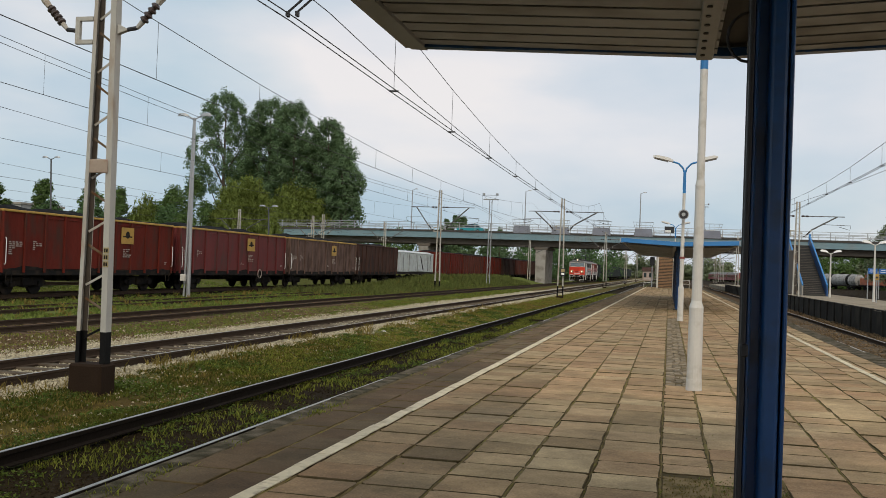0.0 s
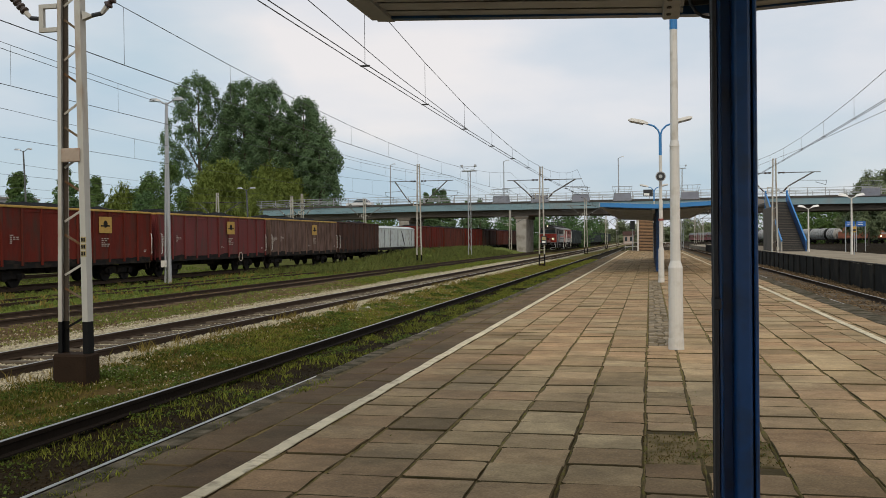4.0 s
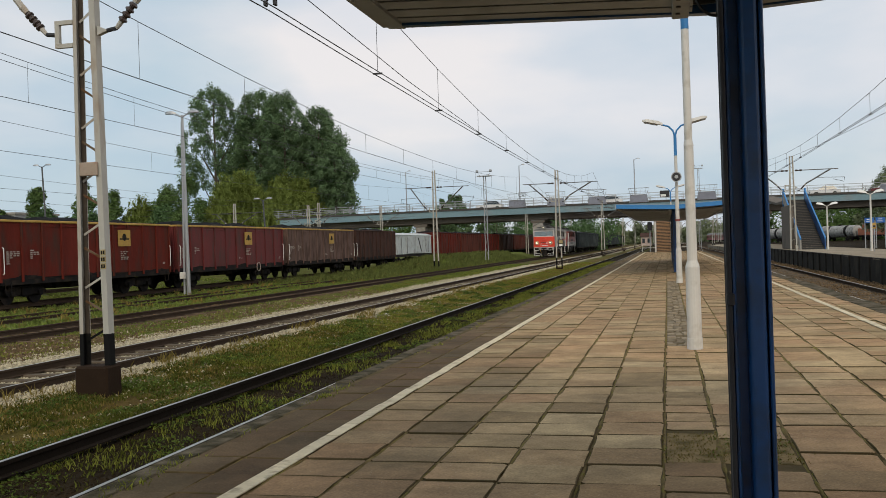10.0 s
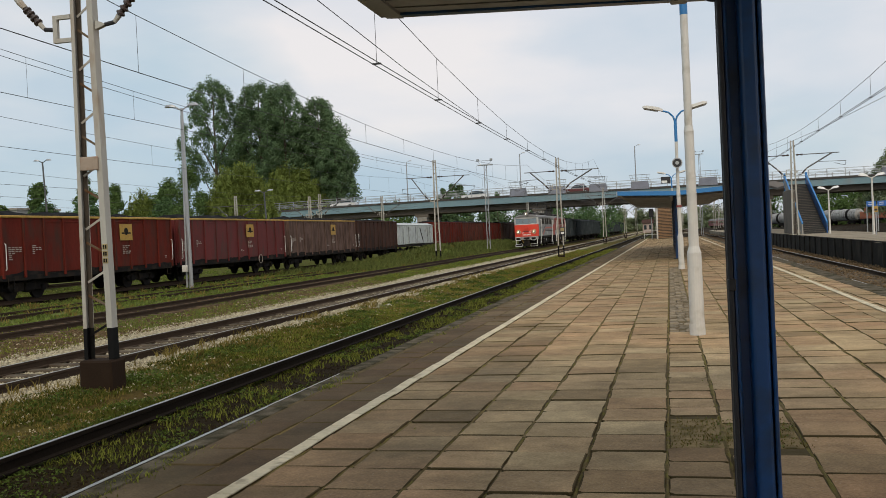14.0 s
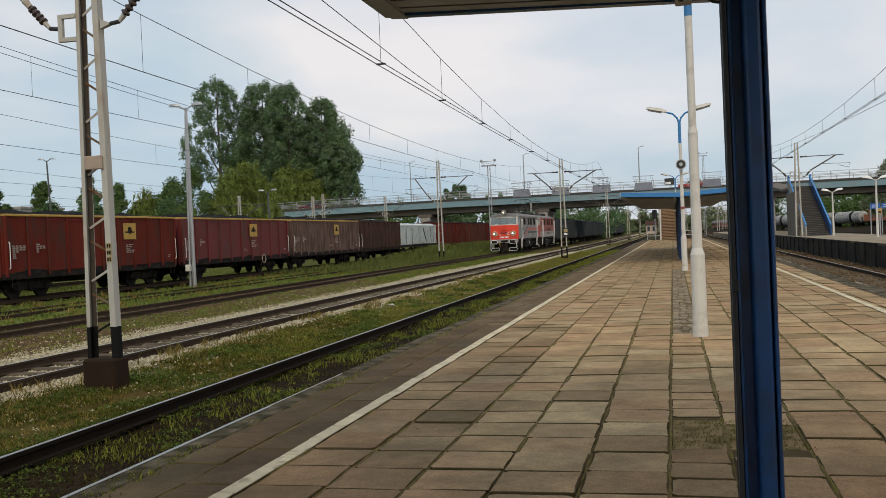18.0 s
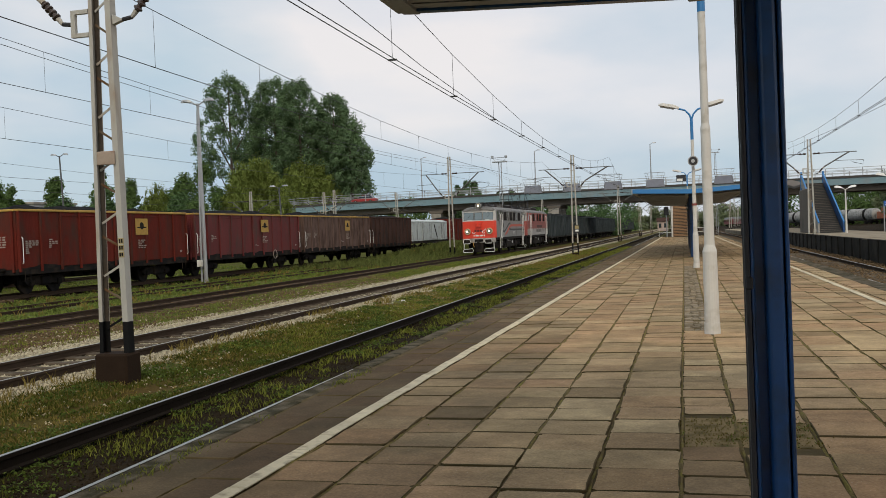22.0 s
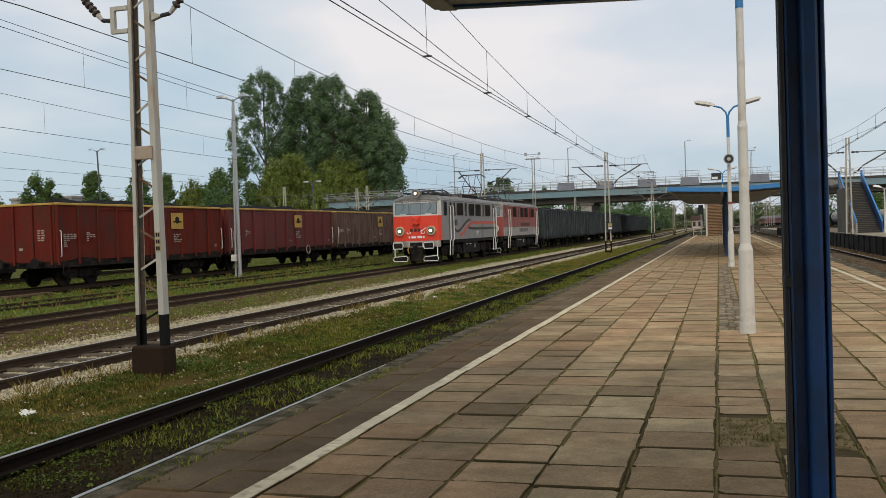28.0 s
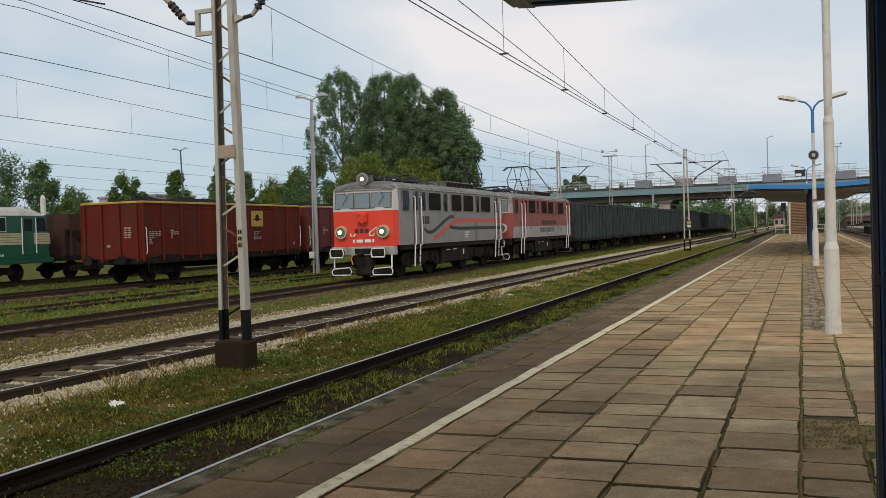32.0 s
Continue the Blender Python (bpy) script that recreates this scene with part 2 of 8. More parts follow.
MASTSHADE = mat("channel_shade", (0.075, 0.062, 0.05), 0.85, var=0.5, scale=5)
PLATEPALE = mat("plate_faded", (0.36, 0.29, 0.23), 0.75, var=0.3, scale=5, dirt=(0.27, 0.14, 0.09), dirt_at=0.58, dirt_scale=6)
POLEDARK = mat("pole_dark_grey", (0.1, 0.105, 0.11), 0.6, 0.3, var=0.2)
FARDECK = mat("far_deck_concrete", (0.29, 0.245, 0.18), 0.9, var=0.4, scale=0.7, dirt=(0.2, 0.16, 0.11), dirt_at=0.55, dirt_scale=0.5, bump=0.3)
CONCRETE = mat("concrete_grey", (0.34, 0.32, 0.29), 0.9, var=0.3, scale=1.2, dirt=(0.2, 0.18, 0.15), dirt_at=0.58, dirt_scale=0.8, bump=0.3)
BLOCKRUST = mat("foundation_brown", (0.026, 0.016, 0.01), 0.9, var=0.35, scale=5, bump=0.4)
STEEL = mat("galvanised_steel", (0.38, 0.39, 0.4), 0.5, 0.6, var=0.2)
DARKSTEEL = mat("dark_steel", (0.035, 0.035, 0.038), 0.6, 0.3, var=0.3)
FENCEDARK = mat("fence_dark_brown", (0.026, 0.024, 0.021), 0.85, var=0.5, scale=2, dirt=(0.05, 0.043, 0.034), dirt_at=0.56, dirt_scale=1.5)
UNDER = mat("running_gear_black", (0.014, 0.013, 0.013), 0.75, var=0.4, scale=3, dirt=(0.035, 0.027, 0.02), dirt_at=0.55)
INSUL = mat("insulator_brown", (0.05, 0.035, 0.03), 0.25, var=0.2)
WIRE = mat("wire_dark", (0.06, 0.06, 0.06), 0.6, 0.5, var=0.1)
BLUE = mat("blue_gloss_paint", (0.012, 0.072, 0.225), 0.34, var=0.35, scale=3, dirt=(0.02, 0.045, 0.095), dirt_at=0.58, dirt_scale=5, bump=0.05, bump_scale=8)
BLUELIGHT = mat("light_blue_paint", (0.03, 0.19, 0.46), 0.5, var=0.2, scale=3)
WHITEPAINT = mat("white_pole_paint", (0.60, 0.58, 0.535), 0.6, var=0.15, scale=3, dirt=(0.46, 0.43, 0.37), dirt_at=0.62, dirt_scale=5)
CEILBOARD = mat("canopy_sheet", (0.42, 0.45, 0.49), 0.75, var=0.25, scale=2, dirt=(0.27, 0.275, 0.28), dirt_at=0.56, dirt_scale=1.5)
CANOPYGREY = mat("canopy_grey", (0.36, 0.385, 0.42), 0.7, var=0.25, scale=2, dirt=(0.25, 0.25, 0.26), dirt_at=0.6)
WAGONRED = mat("wagon_red", (0.125, 0.02, 0.013), 0.75, var=0.6, scale=1.1, dirt=(0.07, 0.03, 0.022), dirt_at=0.56, dirt_scale=1.6, bump=0.1, bump_scale=12, stretch=(1, 1, 0.35), grain=0.25)
WAGONRED2 = mat("wagon_bright_red", (0.12, 0.012, 0.011), 0.72, var=0.45, scale=1.1, dirt=(0.065, 0.022, 0.016), dirt_at=0.56, dirt_scale=1.6, stretch=(1, 1, 0.35), grain=0.25)
STENCIL = mat("stencil_white", (0.33, 0.28, 0.24), 0.7, var=0.6, scale=9)
WAGONBEIGE = mat("wagon_faded", (0.15, 0.096, 0.078), 0.8, var=0.6, scale=1.0, dirt=(0.075, 0.045, 0.035), dirt_at=0.52, dirt_scale=2.2, stretch=(1, 1, 0.35), grain=0.25)
WAGONBROWN = mat("wagon_brown", (0.07, 0.036, 0.028), 0.8, var=0.5, scale=1.0, dirt=(0.04, 0.026, 0.021), dirt_at=0.55, stretch=(1, 1, 0.35))
WAGONRUST = mat("wagon_rust_brown", (0.12, 0.035, 0.024), 0.8, var=0.5, scale=1.0, dirt=(0.06, 0.03, 0.024), dirt_at=0.55, stretch=(1, 1, 0.35))
WAGONWHITE = mat("boxcar_pale", (0.50, 0.54, 0.53), 0.7, var=0.25, scale=1.0, dirt=(0.30, 0.29, 0.26), dirt_at=0.6)
WAGONBLACK = mat("wagon_coal_dark", (0.04, 0.051, 0.055), 0.75, var=0.7, scale=1.0, dirt=(0.085, 0.095, 0.098), dirt_at=0.6, stretch=(1, 1, 0.35))
YELLOW = mat("yellow_paint", (0.46, 0.28, 0.055), 0.7, var=0.3, scale=4, dirt=(0.3, 0.17, 0.05), dirt_at=0.6, dirt_scale=3)
COAL = mat("coal", (0.011, 0.011, 0.011), 0.9, var=0.6, scale=4, bump=1.0, bump_scale=6)
LOCORED = mat("loco_red", (0.72, 0.055, 0.025), 0.38, var=0.12, scale=2)
LOCOGREY = mat("loco_grey", (0.265, 0.265, 0.262), 0.42, 0.1, var=0.2, scale=1.5, dirt=(0.16, 0.152, 0.14), dirt_at=0.58, dirt_scale=1.5, stretch=(1, 1, 0.4))
LOCOROOF = mat("loco_roof", (0.19, 0.185, 0.175), 0.6, 0.2, var=0.35, scale=1.5, dirt=(0.09, 0.08, 0.07), dirt_at=0.53)
LOCOBLACK = mat("loco_black_stripe", (0.012, 0.012, 0.014), 0.45, var=0.2)
LOCOSILVER = mat("loco_silver_frame", (0.52, 0.51, 0.49), 0.5, 0.1, var=0.2, scale=3)
LOGODARK = mat("loco_dark_red_mark", (0.10, 0.012, 0.01), 0.5, var=0.2)
GASKET = mat("rubber_gasket", (0.09, 0.09, 0.088), 0.7, var=0.2)
REFLECT = mat("lamp_reflector", (0.2, 0.19, 0.17), 0.3, 0.6, var=0.2, scale=8)
SOOTRED = mat("sooty_red", (0.085, 0.032, 0.028), 0.7, var=0.5, scale=3)
LOCOSTRIPE = mat("loco_red_stripe", (0.55, 0.09, 0.05), 0.45, var=0.15)
LOCORED2 = mat("loco_faded_red", (0.30, 0.07, 0.055), 0.55, var=0.3, scale=1.5, dirt=(0.17, 0.06, 0.048), dirt_at=0.56, stretch=(1, 1, 0.4))
LOCOPALE = mat("loco_pale_grey", (0.36, 0.345, 0.325), 0.55, var=0.3, scale=1.3, dirt=(0.2, 0.175, 0.155), dirt_at=0.56)
WHITE = mat("white_paint", (0.78, 0.78, 0.76), 0.5, var=0.1)
PANE = glass("window_pane", (0.02, 0.03, 0.035))
LOUVRE = mat("louvre_brown", (0.018, 0.014, 0.011), 0.8, var=0.4, scale=4)
PANEFRONT = glass("windscreen", (0.16, 0.21, 0.235), 0.06)
LENS = glow("headlight_glow", (1.0, 0.76, 0.48), 4.0)
LENSOFF = glass("lamp_lens", (0.36, 0.37, 0.38), 0.15)
GREENLOCO = mat("loco_green", (0.008, 0.082, 0.05), 0.45, var=0.25)
CREAM = mat("loco_cream", (0.5, 0.44, 0.26), 0.5, var=0.2)
ROOFPALE = mat("loco_roof_pale", (0.42, 0.41, 0.38), 0.65, var=0.2, scale=2, dirt=(0.3, 0.28, 0.25), dirt_at=0.58)
BRIDGECON = mat("bridge_concrete", (0.15, 0.13, 0.11), 0.9, var=0.25, scale=0.3, dirt=(0.09, 0.08, 0.07), dirt_at=0.55, dirt_scale=0.2)
BRIDGEBLUE = mat("bridge_pale_blue", (0.17, 0.27, 0.31), 0.7, var=0.25, scale=0.3, dirt=(0.2, 0.24, 0.25), dirt_at=0.6, dirt_scale=0.3)
ASPHALT = mat("asphalt", (0.055, 0.055, 0.055), 0.9, var=0.3, scale=1)
KERBDARK = mat("kerb_dark", (0.075, 0.07, 0.065), 0.9, var=0.3, scale=0.5)
BRICKBROWN = mat("stair_boards_brown", (0.30, 0.19, 0.11), 0.85, var=0.3, scale=2, rand=0.1)
BARK = mat("bark", (0.11, 0.09, 0.07), 0.95, var=0.4, scale=2, bump=0.5, bump_scale=8)
LEAF = mat("leaf_dark", (0.10, 0.17, 0.068), 0.75, var=0.6, scale=0.25, rand=0.25, island=True, pass_light=0.35)
LEAFPOPLAR = mat("leaf_poplar", (0.12, 0.195, 0.085), 0.7, var=0.6, scale=0.3, rand=0.13, island=True, pass_light=0.35)
LEAFMID = mat("leaf_mid", (0.105, 0.165, 0.052), 0.75, var=0.6, scale=0.25, rand=0.25, island=True, pass_light=0.35)
LEAFWILLOW = mat("leaf_willow", (0.21, 0.26, 0.065), 0.75, var=0.5, scale=0.3, rand=0.18, island=True, pass_light=0.4)
# Leaf green made paler so that distance haze is in the colour.
LEAFHAZE = mat("leaf_haze", (0.21, 0.25, 0.14), 0.8, var=0.5, scale=0.2, rand=0.25, island=True, pass_light=0.4)
GRASS = mat("grass_blades", (0.18, 0.195, 0.034), 0.8, var=0.5, scale=0.8, rand=0.5, island=True, pass_light=0.3)
WEED = mat("weed_leaf", (0.085, 0.12, 0.024), 0.8, var=0.5, scale=0.8, rand=0.5, island=True, pass_light=0.3)
FLOWER = mat("flower_white", (0.55, 0.53, 0.45), 0.8, var=0.3, scale=2, rand=0.3, island=True)
GRASSDARK = mat("grass_dark", (0.085, 0.095, 0.017), 0.8, var=0.6, scale=1.2, rand=0.5, island=True, pass_light=0.3)
GRASSFIELD = mat("grass_field", (0.15, 0.19, 0.042), 0.8, var=0.5, scale=0.5, rand=0.4, island=True, pass_light=0.3)
GRASSTALL = mat("grass_tall", (0.135, 0.155, 0.045), 0.8, var=0.5, scale=0.5, rand=0.4, island=True, pass_light=0.3)
DRYGRASS = mat("grass_dry", (0.21, 0.16, 0.045), 0.85, var=0.4, scale=0.8, rand=0.35, island=True, pass_light=0.2)
STONE = mat("ballast_stone", (0.40, 0.35, 0.24), 0.9, var=0.3, scale=6, rand=0.35, island=True)
STONEBROWN = mat("ballast_brown", (0.13, 0.088, 0.048), 0.9, var=0.3, scale=6, rand=0.4, island=True)
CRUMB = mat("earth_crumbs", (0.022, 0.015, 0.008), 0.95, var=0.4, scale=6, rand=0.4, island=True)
TANKGREY = mat("tank_grey", (0.34, 0.33, 0.31), 0.6, var=0.5, scale=0.8, dirt=(0.1, 0.09, 0.08), dirt_at=0.56)
ORANGE = mat("loco_orange", (0.38, 0.12, 0.055), 0.6, var=0.35, scale=1, dirt=(0.14, 0.06, 0.04), dirt_at=0.58)
FARRED = mat("train_far_red", (0.23, 0.055, 0.05), 0.6, var=0.2)
SIGNBLUE = mat("sign_blue", (0.02, 0.12, 0.4), 0.5, var=0.1)
HOUSE = mat("house_render", (0.36, 0.36, 0.36), 0.9, var=0.2, scale=0.5)
HOUSEPINK = mat("house_pinkish", (0.42, 0.33, 0.29), 0.9, var=0.2, scale=0.5)
SHEETSHADE = mat("canopy_recess_shade", (0.07, 0.07, 0.07), 0.85, var=0.3)
BOARD = mat("screen_board", (0.46, 0.48, 0.56), 0.5, var=0.35, scale=0.8, pass_light=0.35)


# ---- builders ----
def part(name, bm, material, parent=None, label=""):
    """Links a bmesh as one mesh object under a thing or a part."""
    me = bpy.data.meshes.new(name)
    bmesh.ops.recalc_face_normals(bm, faces=bm.faces)
    bm.to_mesh(me)
    bm.free()
    me.materials.append(material)
    ob = new(name, me)
    if parent:
        ob.parent = parent
    if label:
        tagged(ob, label)
    return ob


def dirty_sides(ob, material):
    """Earth-stained sides on a paving piece; only its top keeps the surface."""
    ob.data.materials.append(material)
    for f in ob.data.polygons:
        f.material_index = 0 if f.normal.z > 0.9 else 1


def share(name, me, parent, m):
    """Another part on mesh data that is already there."""
    ob = new(name, me)
    ob.parent = parent
    ob.matrix_basis = m
    return ob


def thing(name, label, category, m=None, group="", kind=""):
    ob = new(name)
    ob.empty_display_size = 0.2
    if m is not None:
        ob.matrix_basis = m
    return tagged(ob, label, category, group, kind)


def box(x0, x1, y0, y1, z0, z1, c=0.0, bm=None):
    """A block, its edges chamfered by c."""
    bm = bm or bmesh.new()
    if c <= 0:
        v = [bm.verts.new((x, y, z)) for x in (x0, x1) for y in (y0, y1) for z in (z0, z1)]
        for f in ((0, 1, 3, 2), (4, 6, 7, 5), (0, 4, 5, 1), (2, 3, 7, 6), (0, 2, 6, 4), (1, 5, 7, 3)):
            bm.faces.new([v[i] for i in f])
        return bm
    lo, hi, v = (x0, y0, z0), (x1, y1, z1), {}
    for i in range(8):
        s = [(i >> k) & 1 for k in range(3)]
        for a in range(3):
            p = [(hi[k] - (0 if k == a else c)) if s[k] else (lo[k] + (0 if k == a else c)) for k in range(3)]
            v[i, a] = bm.verts.new(p)
    for a in range(3):
        b, d = (a + 1) % 3, (a + 2) % 3
        for s in (0, 1):
            bm.faces.new([v[(s << a) | (p << b) | (q << d), a] for p, q in ((0, 0), (1, 0), (1, 1), (0, 1))])
        for p in (0, 1):
            for q in (0, 1):
                i, j = (p << b) | (q << d), (p << b) | (q << d) | (1 << a)
                bm.faces.new([v[i, b], v[j, b], v[j, d], v[i, d]])
    for i in range(8):
        bm.faces.new([v[i, a] for a in range(3)])
    return bm


def rod(p0, p1, r0, r1=None, n=8, bm=None, turn=0.0, caps=True):
    """A round or n-sided bar from p0 to p1."""
    bm = bm or bmesh.new()
    p0, p1 = Vector(p0), Vector(p1)
    r1 = r0 if r1 is None else r1
    d = (p1 - p0).normalized()
    u = d.orthogonal().normalized() if abs(d.z) < 0.99 else Vector((1, 0, 0))
    u = (u - d * u.dot(d)).normalized()
    w = d.cross(u)
    rings = []
    for p, r in ((p0, r0), (p1, r1)):
        rings.append([bm.verts.new(p + (u * math.cos(a) + w * math.sin(a)) * r) for a in (turn + 2 * math.pi * i / n for i in range(n))])
    for i in range(n):
        bm.faces.new([rings[0][i], rings[0][(i + 1) % n], rings[1][(i + 1) % n], rings[1][i]])
    if caps:
        bm.faces.new(rings[0][::-1]); bm.faces.new(rings[1])
    return bm


def bar(p0, p1, w, h, bm=None):
    """A rectangular bar from p0 to p1, w wide across and h high."""
    bm = bm or bmesh.new()
    p0, p1 = Vector(p0), Vector(p1)
    d = (p1 - p0).normalized()
    u = Vector((0, 0, 1)).cross(d)
    u = u.normalized() if u.length > 1e-4 else Vector((1, 0, 0))
    k = d.cross(u)
    v = [bm.verts.new(p + u * a * w / 2 + k * b * h / 2) for p in (p0, p1) for a, b in ((-1, -1), (1, -1), (1, 1), (-1, 1))]
    for f in ((3, 2, 1, 0), (4, 5, 6, 7), (0, 1, 5, 4), (1, 2, 6, 5), (2, 3, 7, 6), (3, 0, 4, 7)):
        bm.faces.new([v[i] for i in f])
    return bm


def tube(points, r, n=6, bm=None):
    """A bent pipe through points, in one skin; r may be a list with one radius for each point."""
    bm = bm or bmesh.new()
    pts = [Vector(p) for p in points]
    rr = r if isinstance(r, (list, tuple)) else [r] * len(pts)
    rings, u = [], None
    for i, p in enumerate(pts):
        d = (pts[min(i + 1, len(pts) - 1)] - pts[max(i - 1, 0)])
        d = d.normalized() if d.length > 1e-6 else (pts[1] - pts[0]).normalized()
        u = d.orthogonal() if u is None else u - d * u.dot(d)
        u = u.normalized()
        w = d.cross(u)
        rings.append([bm.verts.new(p + (u * math.cos(k) + w * math.sin(k)) * rr[i]) for k in (2 * math.pi * j / n for j in range(n))])
    for p, q in zip(rings, rings[1:]):
        for j in range(n):
            bm.faces.new([p[j], p[(j + 1) % n], q[(j + 1) % n], q[j]])
    bm.faces.new(rings[0][::-1]); bm.faces.new(rings[-1])
    return bm


def prism(outline, axis, a, b, bm=None):
    """A closed outline, drawn in the two other axes, pulled along axis from a to b."""
    bm = bm or bmesh.new()
    def at(p, s):
        q = list(p)
        q.insert(axis, s)
        return q
    r0, r1 = [bm.verts.new(at(p, a)) for p in outline], [bm.verts.new(at(p, b)) for p in outline]
    n = len(outline)
    for i in range(n):
        bm.faces.new([r0[i], r0[(i + 1) % n], r1[(i + 1) % n], r1[i]])
    bm.faces.new(r0[::-1]); bm.faces.new(r1)
    return bm


def loft(rings, bm=None, close=True):
    """Skin over rings of equally many points."""
    bm = bm or bmesh.new()
    rr = [[bm.verts.new(p) for p in ring] for ring in rings]
    n = len(rr[0])
    for r, s in zip(rr, rr[1:]):
        for i in range(n):
            bm.faces.new([r[i], r[(i + 1) % n], s[(i + 1) % n], s[i]])
    if close:
        bm.faces.new(rr[0][::-1]); bm.faces.new(rr[-1])
    return bm


def mesh_of(name, verts, faces, material, parent=None):
    me = bpy.data.meshes.new(name)
    me.from_pydata(verts, [], faces)
    me.materials.append(material)
    ob = new(name, me)
    if parent:
        ob.parent = parent
    return ob


def text_mesh(name, words, size, material, parent, m, label=""):
    """Lettering in the built-in font, as flat mesh."""
    cu = bpy.data.curves.new(name, "FONT")
    cu.body, cu.size, cu.extrude, cu.align_x, cu.align_y = words, size, 0.002, "CENTER", "CENTER"
    tmp = new(name + "_draft", cu)
    me = bpy.data.meshes.new_from_object(tmp.evaluated_get(bpy.context.evaluated_depsgraph_get()))
    bpy.data.objects.remove(tmp)
    bpy.data.curves.remove(cu)
    me.materials.append(material)
    ob = new(name, me)
    ob.parent, ob.matrix_basis = parent, m
    return tagged(ob, label) if label else ob


# ---- ground ----
def ground_height(x, y):
    h = GROUND
    for c, half, up in ((-5.28, 1.3, 0.03), (-16.5, 1.7, 0.04), (5.9, 2.2, 0.05)):
        d = abs(x - c)
        h += up * min(1.0, max(0.0, (half + 0.6 - d) / 0.6))
    rise = min(1.0, max(0.0, (y - 72) / 22)) * min(1.0, max(0.0, (-18.3 - x) / 3.0)) * min(1.0, max(0.0, (x + 26.2) / 1.5))
    h += 0.95 * rise
    d = abs(x + 10.25)
    if d < 2.6:
        h += 0.03 + 0.06 * min(1.0, max(0.0, (d - 0.72) / 0.15)) - 0.06 * max(0.0, (d - 1.9) / 0.7)
        return h + 0.008 * noise.noise((x * 0.9, y * 0.9, 0))
    h += 0.035 * noise.noise((x * 0.6, y * 0.6, 0)) + 0.05 * noise.noise((x * 0.13, y * 0.13, 4))
    return h


def ground_material():
    m = bpy.data.materials.new("ground_earth_grass_ballast")
    m.use_nodes = True
    n, l = m.node_tree.nodes, m.node_tree.links
    b = n["Principled BSDF"]
    b.inputs["Roughness"].default_value = 0.95
    b.inputs["Specular IOR Level"].default_value = 0.08
    co = n.new("ShaderNodeTexCoord")
    sep = n.new("ShaderNodeSeparateXYZ"); l.new(co.outputs["Object"], sep.inputs[0])
    def tex(s, d=5):
        t = n.new("ShaderNodeTexNoise"); t.inputs["Scale"].default_value = s; t.inputs["Detail"].default_value = d
        l.new(co.outputs["Object"], t.inputs["Vector"])
        return t.outputs["Fac"]
    def mth(op, a, c):
        t = n.new("ShaderNodeMath"); t.operation = op
        for s, v in zip(t.inputs, (a, c)):
            if isinstance(v, (int, float)): s.default_value = v
            else: l.new(v, s)
        return t.outputs[0]
    wob = mth("MULTIPLY", mth("SUBTRACT", tex(0.55), 0.5), 2.6)
    x = mth("ADD", sep.outputs["X"], wob)
    pos = mth("DIVIDE", mth("ADD", x, 60.0), 80.0)
    ramp = n.new("ShaderNodeValToRGB")
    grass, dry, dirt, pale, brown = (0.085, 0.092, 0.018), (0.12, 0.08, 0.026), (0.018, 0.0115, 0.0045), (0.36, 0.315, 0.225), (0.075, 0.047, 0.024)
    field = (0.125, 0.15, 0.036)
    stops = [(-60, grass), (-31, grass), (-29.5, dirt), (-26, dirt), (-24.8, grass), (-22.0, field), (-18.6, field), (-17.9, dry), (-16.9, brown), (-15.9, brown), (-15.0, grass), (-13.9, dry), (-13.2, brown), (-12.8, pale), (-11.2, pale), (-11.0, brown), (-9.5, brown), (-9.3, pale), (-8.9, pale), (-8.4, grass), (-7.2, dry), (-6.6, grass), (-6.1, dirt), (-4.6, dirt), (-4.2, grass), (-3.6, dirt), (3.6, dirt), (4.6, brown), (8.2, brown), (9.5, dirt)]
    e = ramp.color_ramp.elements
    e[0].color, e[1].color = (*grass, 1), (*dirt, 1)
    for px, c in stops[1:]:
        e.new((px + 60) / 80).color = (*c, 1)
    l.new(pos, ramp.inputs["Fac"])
    patch = n.new("ShaderNodeMapRange"); patch.inputs["From Min"].default_value, patch.inputs["From Max"].default_value = 0.5, 0.66
    patch.inputs["To Max"].default_value = 0.4
    l.new(tex(0.9, 6), patch.inputs["Value"])
    mx = n.new("ShaderNodeMixRGB"); l.new(patch.outputs["Result"], mx.inputs["Fac"]); l.new(ramp.outputs["Color"], mx.inputs["Color1"]); mx.inputs["Color2"].default_value = (0.05, 0.034, 0.012, 1)
    fine = mth("ADD", mth("MULTIPLY", tex(14, 6), 1.0), mth("MULTIPLY", tex(70, 3), 0.8))
    sc = n.new("ShaderNodeVectorMath"); sc.operation = "SCALE"; l.new(mx.outputs["Color"], sc.inputs[0])
    l.new(mth("ADD", mth("MULTIPLY", mth("SUBTRACT", fine, 0.9), 1.2), 1.0), sc.inputs["Scale"])
    l.new(sc.outputs["Vector"], b.inputs["Base Color"])
    bp = n.new("ShaderNodeBump"); bp.inputs["Strength"].default_value = 0.8; bp.inputs["Distance"].default_value = 0.05
    l.new(tex(22, 6), bp.inputs["Height"]); l.new(bp.outputs["Normal"], b.inputs["Normal"])
    return m


